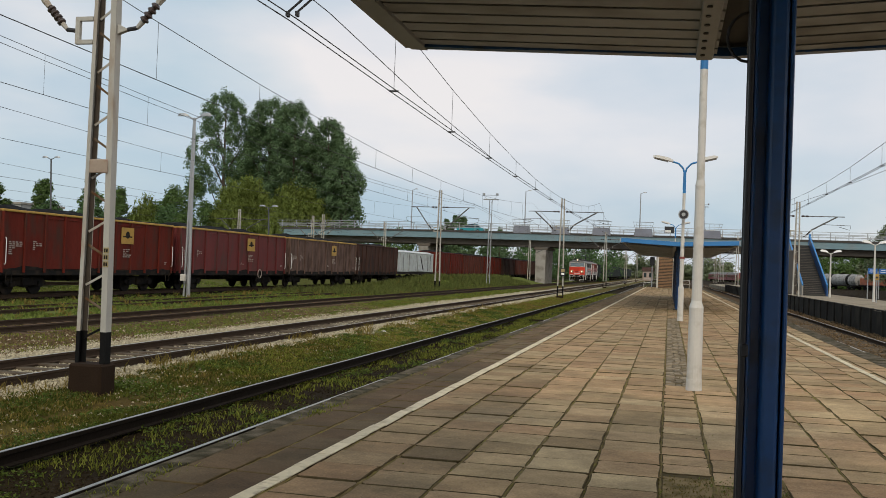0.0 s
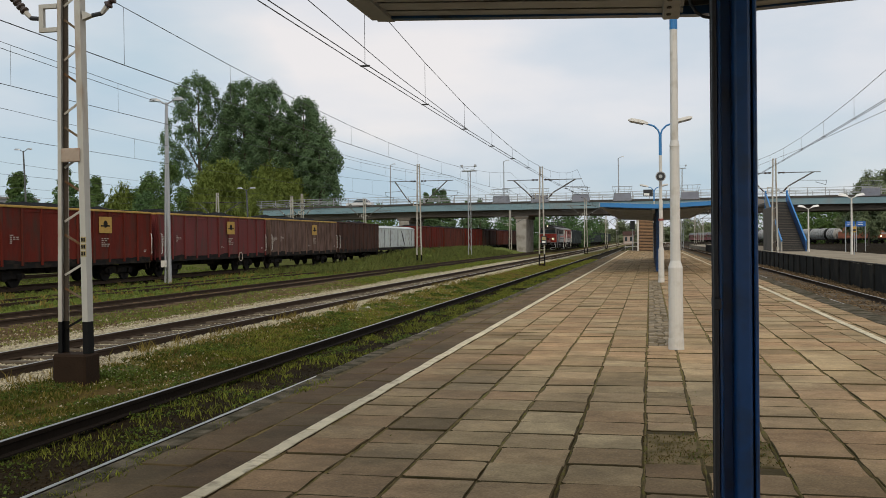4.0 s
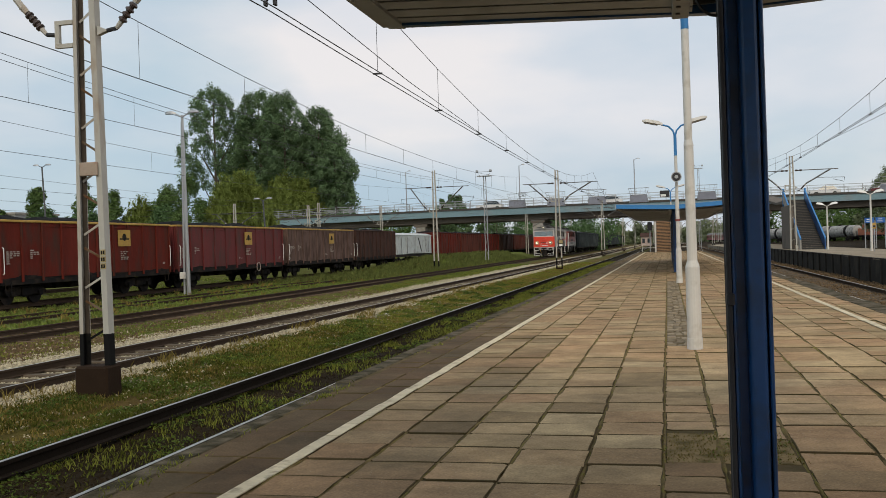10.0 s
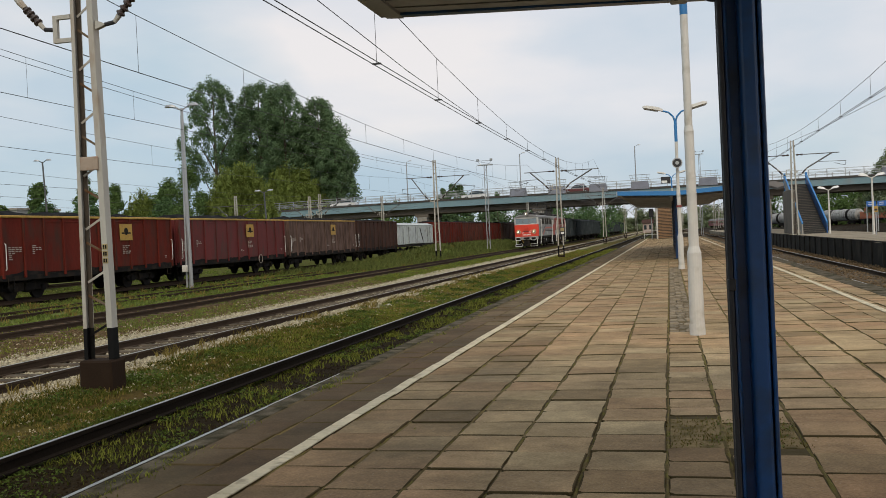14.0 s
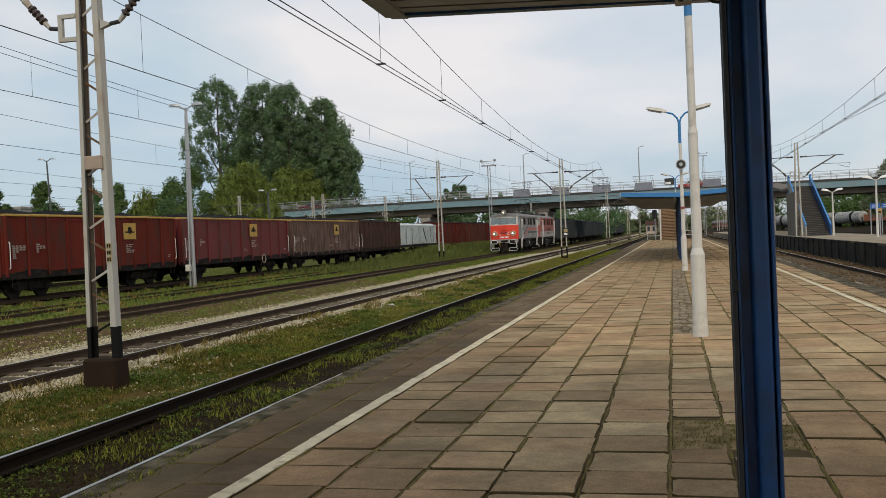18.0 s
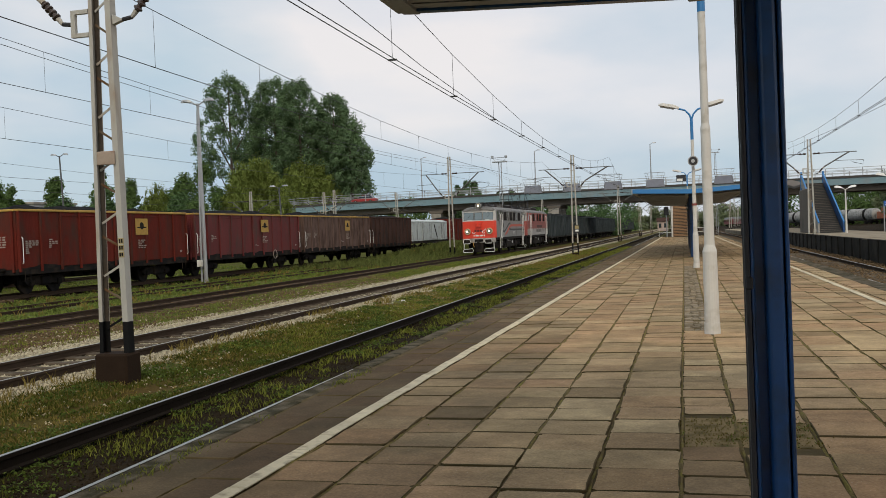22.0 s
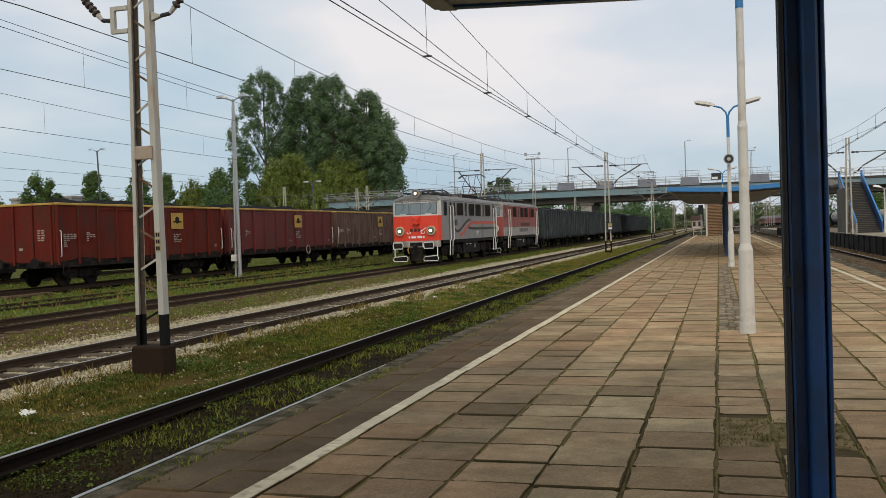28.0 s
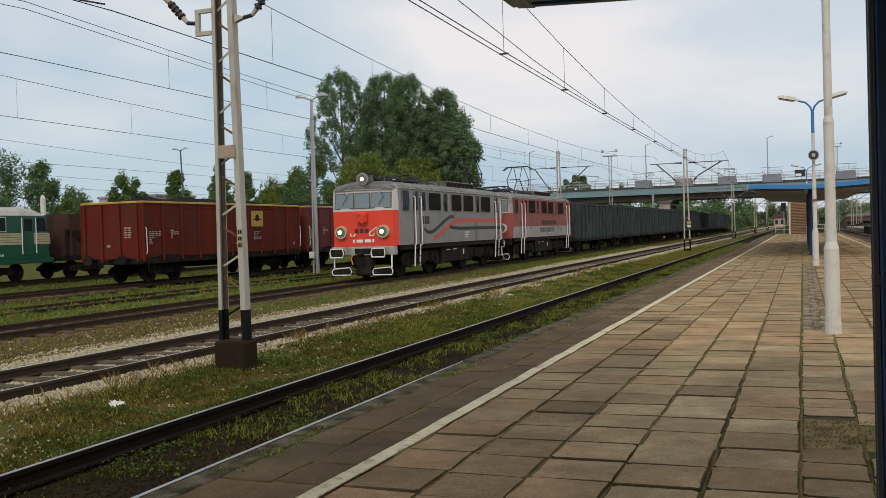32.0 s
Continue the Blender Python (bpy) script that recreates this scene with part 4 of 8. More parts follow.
# ---- stairs at the platform's end and a barrier ----
def end_stairs():
    t = thing("stairway", "brown-boarded stairs up to the road bridge at the platform's end", "stairs")
    for i in range(23):
        part("step", box(-1.25, 0.36, 112 + i * 0.3, 112.34 + i * 0.3, 0.065 + i * 0.175, 0.172 + i * 0.175, 0.01), BRICKBROWN, t)
        # Dark strips stand for the shadow below each tread.
        part("riser_gap", box(-1.25, 0.36, 112.2 + i * 0.3, 112.3 + i * 0.3, i * 0.175 - 0.1, 0.064 + i * 0.175), DARKSTEEL, t, "dark strip drawn as the shade under the tread")
    for x in (-1.34, 0.45):
        part("stringer", loft([[(x - 0.05, 111.9 + k * 7.0, k * 4.0 - 0.1), (x + 0.05, 111.9 + k * 7.0, k * 4.0 - 0.1), (x + 0.05, 111.9 + k * 7.0, k * 4.0 + 0.3), (x - 0.05, 111.9 + k * 7.0, k * 4.0 + 0.3)] for k in (0, 1)]), WHITEPAINT, t)
        part("newel", box(x - 0.07, x + 0.07, 111.7, 111.9, 0, 3.9, 0.01), WHITEPAINT, t)
    part("lintel", box(-1.5, 0.9, 111.6, 111.8, 3.55, 3.75, 0.01), CONCRETE, t)
    part("sign", box(-0.85, -0.2, 111.5, 111.56, 3.8, 4.15, 0.01), SIGNBLUE, t, "blue direction sign with bars for writing")
    part("landing", box(-1.6, 0.7, 118.9, 146.0, 3.8, 4.05, 0.01), CONCRETE, t)
    part("upper_screen", box(-1.4, 0.5, 118.9, 119.1, 4.05, 5.6, 0.01), BRICKBROWN, t)
    for y in (119.2, 132.0, 145.0):
        for x in (-1.4, 0.5):
            part("post", box(x - 0.15, x + 0.15, y - 0.15, y + 0.15, GROUND, 3.8, 0.02), CONCRETE, t)


end_stairs()


def barrier(m):
    t = thing("barrier", "white tubular barrier at the platform's end", "barrier", m, "barriers")
    part("frame", tube([(-0.75, 0, -0.02), (-0.75, 0, 0.95), (0.75, 0, 0.95), (0.75, 0, -0.02)], 0.035), WHITEPAINT, t)
    part("rail", rod((-0.75, 0, 0.5), (0.75, 0, 0.5), 0.03), WHITEPAINT, t)
    return t


b0 = barrier(pose(-2.2, 117.2, 0))
copy_thing(b0, pose(1.6, 117.2, 0))


# ---- the opposite platform ----
def far_platform():
    p = thing("opposite_platform", "second island platform with a dark fence along its edge", "platform", kind="structure")
    part("deck", box(8.3, 18.0, 20, 210, -0.9, 0.0, 0.02), FARDECK, p, "pale concrete deck")
    part("edge_line", box(8.8, 8.95, 20, 210, 0.0, 0.008), LINE, p)
    f = thing("fence", "low dark fence of panels between posts beside the track", "fence")
    panel = post = None
    for i in range(56):
        y = 22 + i * 2.2
        if panel is None:
            panel = part("panel", box(-0.03, 0.03, 0.1, 2.1, -0.62, 0.40, 0.01), FENCEDARK, f)
            post = part("post", box(-0.09, 0.07, -0.09, 0.09, -0.75, 0.46, 0.015), FENCEDARK, f)
            panel.matrix_basis = post.matrix_basis = pose(8.05, y, 0)
        else:
            share("panel", panel.data, f, pose(8.05, y, random.uniform(-0.02, 0.02), 0, random.uniform(-1.5, 1.5), 0))
            share("post", post.data, f, pose(8.05, y, 0))
    part("top_rail", box(8.0, 8.1, 22, 145, 0.40, 0.45, 0.01), FENCEDARK, f)
    s = thing("stairway", "dark covered stairs with blue handrails up to the bridge", "stairs")
    for i in range(30):
        part("step", box(12.95, 15.05, 100 + i * 0.43, 100.46 + i * 0.43, i * 0.18, 0.178 + i * 0.18, 0.01), ASPHALT, s)
        part("nosing", box(13.0, 15.0, 99.985 + i * 0.43, 100.02 + i * 0.43, 0.14 + i * 0.18, 0.182 + i * 0.18), BRIDGECON, s)
    for x in (12.85, 15.15):
        part("parapet", loft([[(x - 0.06, 99.8 + k * 13.2, k * 5.4 - 0.25), (x + 0.06, 99.8 + k * 13.2, k * 5.4 - 0.25), (x + 0.06, 99.8 + k * 13.2, k * 5.4 + 0.95), (x - 0.06, 99.8 + k * 13.2, k * 5.4 + 0.95)] for k in (0, 1)]), CONCRETE if x < 13 else BLUE, s, "sloping stair parapet")
        part("handrail", bar((x, 99.8, 1.05), (x, 113.0, 6.45), 0.14, 0.16), BLUELIGHT, s, "blue handrail")
        part("end_post", box(x - 0.1, x + 0.1, 112.9, 113.1, 4.6, 6.7, 0.01), BLUELIGHT, s)
    part("support", box(12.35, 12.78, 104, 111, 0, 4.6, 0.05), BRIDGECON, s, "concrete stair support")
    part("landing", box(12.8, 15.2, 113.0, 120.0, 5.1, 5.38, 0.02), BRIDGECON, s)
    part("upper_flight", loft([[(12.8, 120 + k * 26.5, 5.1 + k * 1.9), (15.2, 120 + k * 26.5, 5.1 + k * 1.9), (15.2, 120 + k * 26.5, 5.38 + k * 1.9), (12.8, 120 + k * 26.5, 5.38 + k * 1.9)] for k in (0, 1)]), BRIDGECON, s)
    part("post", box(13.9, 14.7, 119, 119.8, 0, 5.1, 0.03), BRIDGECON, s)
    for x, y in ((18.5, 96.0), (19.5, 96.2)):
        g = thing("platform_sign", "blue hanging station sign with bars for writing", "sign", pose(x, y, 0), "platform signs")
        part("board", box(-0.42, 0.42, -0.05, 0.05, 2.35, 2.85, 0.01), SIGNBLUE, g)
        for k, w in ((2.70, 0.24), (2.52, 0.28)):
            part("text_bar", box(-w, w * 0.6, -0.06, -0.052, k - 0.025, k + 0.025), WHITE, g)
        for a in (-0.4, 0.4):
            part("post", rod((a, 0, 0), (a, 0, 2.6), 0.05), STEEL, g)
    n = thing("notice_board", "small yellow notice on a pole", "sign", pose(15.4, 78.3, -0.4))
    part("board", box(-0.14, 0.14, -0.03, 0.03, 2.15, 2.6, 0.01), YELLOW, n)
    part("pole", rod((0, 0.05, 0), (0, 0.05, 2.6), 0.04), STEEL, n)
    part("text_bar", box(-0.1, 0.1, -0.04, -0.032, 2.25, 2.4), DARKSTEEL, n)


far_platform()


# ---- overhead line masts ----
def insulator(bm, p0, p1, n=4):
    a, b = Vector(p0), Vector(p1)
    pts, rr = [], []
    for i in range(n):
        for u, r in ((0.08, 0.038), (0.3, 0.066), (0.6, 0.066), (0.9, 0.038)):
            pts.append(a.lerp(b, (i + u) / n)); rr.append(r)
    tube(pts, rr, 10, bm)


def lattice_mast(m, label, height=8.6, sides=(-1, 1), reach=(2.2, 2.7), ground=-0.55, near=False, tie=6.55, low=0.0):
    """A two-legged lattice mast on a block, with raking cantilevers for the tracks beside it."""
    t = thing("catenary_mast", label, "catenary mast", m, "catenary masts")
    hw0, hw1, top = 0.199, 0.09, height
    fw = 0.265 if near else 0.24
    part("foundation", box(-fw, fw, -0.2, 0.2, ground - 0.25, -0.10 if near else -0.38, 0.03), BLOCKRUST, t, "brown concrete foundation block")
    for s in (-1, 1):
        def at(z):
            return s * (hw0 + (hw1 - hw0) * z / top)
        for z0, z1, mt, nm in ((-0.1 if near else -0.4, 0.36, MASTDARK, "leg_foot"), (0.36, top, MASTPAINT, "leg")):
            o, i = s * 0.045, -s * 0.045
            lip = 0.012 if s < 0 and near else i
            part(nm, loft([[(at(z) + p, q, z) for p, q in ((o, -0.07), (lip, -0.07), (lip, -0.058), (o - s * 0.012, -0.058), (o - s * 0.012, 0.058), (i, 0.058), (i, 0.07), (o, 0.07))] for z in (z0, z1)]), mt, t, "black tarred foot of the leg" if nm == "leg_foot" else "grey painted channel leg")
    if near:
        # Dark lining that paints the shade inside the left channel leg.
        part("channel_inside", loft([[(-(hw0 + (hw1 - hw0) * z / top) + p, q, z) for p, q in ((-0.03, 0.044), (0.043, 0.044), (0.043, 0.0575), (-0.03, 0.0575))] for z in (0.36, top)]), MASTSHADE, t, "inside of the channel leg, its shade put into a dark colour")
    for i in range(21):
        z, s = 0.25 + i * 0.39, (-1 if i % 2 == 0 else 1)
        if z + 0.2 < top - 0.1:
            xa, xb = s * (hw0 + (hw1 - hw0) * z / top), -s * (hw0 + (hw1 - hw0) * (z + 0.2) / top)
            # Every second brace takes a darker, rust-flecked copy, its shade put into the colour.
            part("brace", bar((xa, 0.03, z), (xb, 0.03, z + 0.2), 0.012, 0.032 if near else 0.02), MASTDARK if i == 0 else BRACESHADE if s > 0 else MASTPAINT, t)
    arms = MASTPAINT if near else DARKARM
    if near:
        part("plate", box(-0.13, 0.165, -0.11, -0.075, 2.66, 2.86, 0.01), PLATEPALE, t, "small grey cross plate")
    for i in range(3 if near else 0):
        mk = part("number_patch", box(0.148, 0.232, -0.077, -0.0705, 1.30 + i * 0.1, 1.385 + i * 0.1), PATCHPALE, t, "faded yellow number patch")
        for k in (0.0, 0.035):
            part("number_bar", box(0.158 + k, 0.182 + k, -0.081, -0.0772, 1.315 + i * 0.1, 1.37 + i * 0.1), MASTDARK, mk)
    for s, r in zip(sides, reach):
        x0 = s * 0.2
        if s < 0:
            br = part("bracket_frame", box(-0.49, -0.2, -0.06, 0.0, 4.56, 4.62), MASTPAINT, t, "grey rectangular bracket")
            part("bracket_bar", box(-0.49, -0.2, -0.06, 0.0, 4.90, 4.96), MASTPAINT, br)
            part("bracket_post", box(-0.49, -0.42, -0.06, 0.0, 4.621, 4.899), MASTPAINT, br)
            x0 = -0.49
        else:
            part("bracket_frame", prism([(0.2, 4.70), (0.38, 4.76), (0.2, 4.84)], 1, -0.05, 0.03), MASTPAINT, t, "grey triangular bracket")
            x0 = 0.36
        a0, a1 = (x0, -0.03, 4.76 - low), (x0 + s * 0.15, -0.03, 4.78 - low)
        part("clevis", rod(a0, a1, 0.032), DARKSTEEL, t)
        a2 = (x0 + s * 0.55, -0.03, 5.22 - low)
        bm = bmesh.new()
        q0, q1 = Vector(a1).lerp(Vector(a2), 0.2), Vector(a1).lerp(Vector(a2), 0.78)
        insulator(bm, q0, q1, 4)
        part("insulator", bm, INSUL, t, "dark ribbed porcelain insulator")
        part("insulator_cap", rod(a1, tuple(q0), 0.03, 0.04), MASTPAINT, t, "pale metal insulator cap")
        part("insulator_cap", rod(tuple(q1), a2, 0.045, 0.055), MASTPAINT, t, "pale metal insulator cap")
        e = (s * r * 0.95, -0.03, tie)
        arm = part("cantilever", rod(a2, e, 0.05), arms, t, "raking tubular arm")
        
        bm = bmesh.new()
        insulator(bm, (s * 0.2, -0.03, tie), (s * 0.75, -0.03, tie), 4 if near else 2)
        part("insulator", bm, INSUL, t)
        part("tie_tube", rod((s * 0.75, -0.03, tie), (s * (r + 0.35), -0.03, tie), 0.03), arms, t, "horizontal top tube")
        q = Vector(a2).lerp(Vector(e), 0.42)
        part("registration_tube", rod(tuple(q), (s * (r + 0.75), -0.03, q.z - 0.05), 0.018), arms, t)
        if not (near and s > 0):
            part("steady_arm", tube([(s * (r + 0.75), -0.03, q.z - 0.05), (s * (r + 0.7), -0.03, q.z - 0.35), (s * r, -0.03, 5.25)], 0.015), DARKSTEEL, t)
    if near:
        for x in (2.865, 3.005):
            sa = part("steady_arm", tube([(x, -0.1, 4.93), (x + 0.24, -0.1, 5.13), (x + 0.9, -0.08, 5.72), (3.45, -0.05, 5.8)], 0.016), DARKSTEEL, t, "dark steady arm clamped to the contact wire")
            part("clamp", box(x - 0.02, x + 0.02, -0.14, -0.06, 4.865, 4.94, 0.006), DARKSTEEL, sa)
    return t


MX = -8.05
DARKARM = mat("weathered_arm", (0.12, 0.12, 0.115), 0.6, 0.3, var=0.3)
lattice_mast(pose(-8.165, 12.35, 0), "grey lattice catenary mast on a brown block between the tracks", near=True)
far_mast = lattice_mast(pose(MX + 0.1, 71.4, 0), "grey lattice catenary mast with raking arms over both tracks", 6.95, tie=5.95, low=0.22)
copy_thing(far_mast, pose(MX - 0.3, 128, 0))
copy_thing(far_mast, pose(MX - 0.2, 187, 0))
copy_thing(far_mast, pose(MX, 246, 0))
lattice_mast(pose(-19.4, 79.4, -0.1), "grey lattice catenary mast beside the train's track", 8.15, tie=6.7)
copy_thing(far_mast, pose(-20.4, 141, -1.0))
copy_thing(far_mast, pose(-21, 215, -0.1))
copy_thing(far_mast, pose(-43.15, 90.0, -0.35))
copy_thing(far_mast, pose(-39.0, 100.0, -0.3))
copy_thing(far_mast, pose(-39.3, 104.0, 0.1))
copy_thing(far_mast, pose(-35.6, 116.6, 0.0))
copy_thing(far_mast, pose(8.55, 70.0, 0))
copy_thing(far_mast, pose(8.6, 130.0, 0))
copy_thing(far_mast, pose(8.6, 190.0, 0))
copy_thing(far_mast, pose(24.0, 175.0, 0))
copy_thing(far_mast, pose(3.0, 235.0, 0))
for x, y in ((14.0, 265.0), (6.0, 215.0), (11.5, 232.0), (17.0, 205.0), (9.0, 290.0), (4.5, 320.0), (20.0, 240.0), (-4.0, 300.0)):
    copy_thing(far_mast, pose(x, y, 0))
sg = thing("mast_sign", "small black and yellow plate fixed on a mast", "sign", pose(MX + 0.28, 71.2, 1.42))
part("plate", box(-0.2, 0.2, -0.03, 0.03, -0.3, 0.3, 0.01), DARKSTEEL, sg)
part("mark", box(-0.14, 0.14, -0.045, -0.032, 0.0, 0.24), PATCHPALE, sg, "pale yellow patch")
part("mark", box(-0.12, 0.12, -0.045, -0.032, -0.2, -0.06), WHITE, sg, "white patch")


# ---- overhead wires ----
def catenary(name, x, contact, messenger, low, supports, label, droppers=True, twin=0.0, sag=0.0, pair=0.0):
    """Contact wire and messenger; low: the messenger's height at mid-span, sag: by how much the contact wire hangs through, pair: a second messenger below."""
    t = thing(name, label, "overhead wire", group="overhead wires")
    for a, b in zip(supports, supports[1:]):
        us = [i / 12 for i in range(13)]
        run = [(a + (b - a) * u, contact - sag * 4 * u * (1 - u), messenger - (messenger - low) * 4 * u * (1 - u)) for u in us]
        for xo in ((-0.5 * twin, 0.5 * twin) if twin else (0.0,)):
            part("contact_wire", tube([(x + xo, y, z) for y, z, _ in run], 0.009, 5), WIRE, t)
        for k in ((0.0, pair) if pair else (0.0,)):
            part("messenger_wire", tube([(x, y, m - k) for y, _, m in run], 0.008, 5), WIRE, t)
        if droppers and b > 0 and a < 130:
            for i in range(1, 12):
                y, z, m = run[i]
                part("dropper", rod((x, y, z), (x, y, m), 0.005, n=4), WIRE, t)
                if twin:
                    part("dropper_clamp", box(x - 0.5 * twin - 0.02, x + 0.5 * twin + 0.02, y - 0.015, y + 0.015, z - 0.012, z + 0.02), DARKSTEEL, t)
    return t


SUP = (-47, 12.35, 71.4, 128, 187, 246)
near_line = catenary("overhead_line", -5.24, 4.84, 6.65, 5.0, SUP, "twin contact wire with droppers above the platform track", twin=0.14, sag=0.2)
part("auxiliary_wire", tube([(-5.24, -47, 6.0), (-5.24, 13.7, 5.31), (-5.24, 19.4, 5.0), (-5.24, 28.0, 4.73), (-5.24, 40.0, 4.68)], 0.008, 5), WIRE, near_line, "thin wire that meets the contact wire")
catenary("overhead_line", -10.25, 5.14, 6.56, 5.4, SUP, "contact wire and messenger above the ballasted track", sag=0.3)
catenary("overhead_line", -16.5, 5.72, 7.0, 6.25, (-40, 17, 79.4, 157, 215, 300), "contact wire and messenger above the train's track", sag=0.1, pair=0.17)
catenary("overhead_line", -22.0, 5.3, 6.64, 6.0, (-40, 17, 79.4, 157, 215), "contact wire and messenger above the disused track", sag=0.1)
far_line = catenary("overhead_line", 5.9, 5.03, 6.7, 5.41, (10, 70, 130, 190, 260), "contact wire with droppers above the opposite track", sag=0.12, twin=0.08)
part("auxiliary_wire", tube([(5.9, 10, 4.3), (5.9, 28, 4.71), (5.9, 39.6, 4.95), (5.9, 70, 5.9)], 0.007, 5), WIRE, far_line, "thin wire that crosses the contact wire")
catenary("overhead_line", -33.0, 5.2, 6.2, 5.6, (-40, 30, 100, 160), "wires over the back of the yard", droppers=False)
catenary("overhead_line", -37.0, 4.4, 5.2, 4.85, (-40, 30, 100, 160), "wires over the back siding", droppers=False)

# ---- yard lamps and flood-light towers ----
def yard_lamp(m, label, height, heads=2, lean=0.0, paint=None):
    paint = paint or STEEL
    t = thing("yard_lamp", label, "lamp post", m, "yard lamps")
    part("pole", rod((0, 0, -0.2), (lean, 0, height), 0.11, 0.07, 10), paint, t)
    for s in ((-1, 1) if heads == 2 else (1,)):
        part("arm", rod((lean, 0, height - 0.1), (lean + s * 0.4, 0, height + 0.12), 0.035), paint, t)
        part("lamp_head", loft([[(lean + s * (0.35 + 0.6 * u), w * h, height + 0.1 + d) for w, d in ((-1, 0), (1, 0), (0.6, k), (-0.6, k))] for u, h, k in ((0, 0.05, 0.06), (0.3, 0.13, 0.14), (0.8, 0.13, 0.14), (1, 0.06, 0.05))]), STEEL, t, "grey lamp head")
    return t


pl = yard_lamp(pose(-24.3, 45.0, -0.5), "tall pale concrete yard lamp with a small box on it", 9.25, 2, -0.05)
part("pole", rod((-0.3, 0.1, -0.2), (-0.12, 0.05, 8.9), 0.06, 0.05, 8), STEEL, pl, "thin second pole")
part("switch_box", box(-0.34, -0.06, -0.3, -0.12, 0.75, 1.1, 0.02), WHITEPAINT, pl, "small pale switch box")
yl = yard_lamp(pose(-57.8, 80, -0.5), "slim dark yard lamp with two heads", 10.95, 2, -0.45, POLEDARK)
copy_thing(yl, pose(-37.3, 85, -4.4))
copy_thing(yl, pose(-79.6, 90, -3.2))


def flood_tower(m, label, height):
    t = thing("floodlight_tower", label, "floodlight tower", m, "floodlight towers")
    for s in (-1, 1):
        part("leg", rod((s * 0.16, 0, -0.4), (s * 0.13, 0, height), 0.05, 0.045, 6), STEEL, t)
    n = int(height / 1.1)
    for i in range(n):
        k = 1 if i % 2 else -1
        part("brace", rod((-k * 0.15, 0, i * 1.1), (k * 0.15, 0, (i + 1) * 1.1), 0.02, n=4), STEEL, t)
    part("platform", box(-0.8, 0.8, -0.3, 0.3, height, height + 0.1), STEEL, t)
    part("guard_rail", tube([(-0.45, -0.3, height + 0.1), (-0.8, -0.3, height + 0.5), (0.8, -0.3, height + 0.5), (0.45, -0.3, height + 0.1)], 0.03, 5), STEEL, t)
    for x in (-0.75, 0.75):
        part("floodlight", box(x - 0.14, x + 0.14, -0.5, -0.25, height + 0.45, height + 0.72, 0.05), STEEL, t)
    return t


flood_tower(pose(-19.4, 103, 0.25), "slim pale lattice floodlight tower before the bridge", 8.8)
flood_tower(pose(6.2, 190, -0.5), "grey lattice floodlight tower behind the bridge", 15.4)


# ---- rolling stock ----
def bogie(parent, y, wheelbase=1.8, name="bogie"):
    b = part(name, box(-0.95, 0.95, y - 0.25, y + 0.25, 0.45, 0.8, 0.03), UNDER, parent, "black sprung bogie")
    for s in (-1, 1):
        part("side_frame", prism([(y - 1.35, 0.55), (y - 1.1, 0.35), (y - 0.5, 0.42), (y, 0.3), (y + 0.5, 0.42), (y + 1.1, 0.35), (y + 1.35, 0.55), (y + 1.1, 0.72), (y, 0.78), (y - 1.1, 0.72)], 0, s * 1.0 - 0.07, s * 1.0 + 0.07), UNDER, b)
        for d in (-1, 1):
            yw = y + d * wheelbase / 2
            part("wheel", rod((s * 0.70, yw, 0.46), (s * 0.83, yw, 0.46), 0.46, 0.46, 20), UNDER, b)
            part("axle_box", box(s * 1.05 - 0.1, s * 1.05 + 0.1, yw - 0.14, yw + 0.14, 0.34, 0.6, 0.03), UNDER, b)
        part("spring_nest", box(s * 1.04 - 0.11, s * 1.04 + 0.11, y - 0.32, y + 0.32, 0.36, 0.74, 0.04), UNDER, b)
        part("brake_beam", bar((s * 0.9, y - 1.5, 0.5), (s * 0.9, y + 1.5, 0.5), 0.08, 0.16), UNDER, b)
    return b


def buffers(t, ends, z=1.06, mt=None):
    for y, d in ends:
        for x in (-0.88, 0.88):
            part("buffer_shank", rod((x, y, z), (x, y + d * 0.45, z), 0.09, n=10), UNDER, t)
            part("buffer_head", rod((x, y + d * 0.45, z), (x, y + d * 0.5, z), 0.22, n=14), mt or UNDER, t)
        part("coupling_hook", rod((0, y, z - 0.02), (0, y + d * 0.42, z - 0.06), 0.06, n=6), UNDER, t)


def writing(t, x, y, z, rows, material, w=0.5, h=0.07):
    """Unreadable stencilled writing as plain bars on the side that faces +x."""
    for i, k in enumerate(rows):
        n = max(1, round(w * k / 0.22))
        for j in range(n):
            part("text_bar", box(x, x + 0.006, y + w * k * j / n, y + w * k * (j + random.uniform(0.6, 0.85)) / n, z - i * h * 1.8, z - i * h * 1.8 + h), material, t)


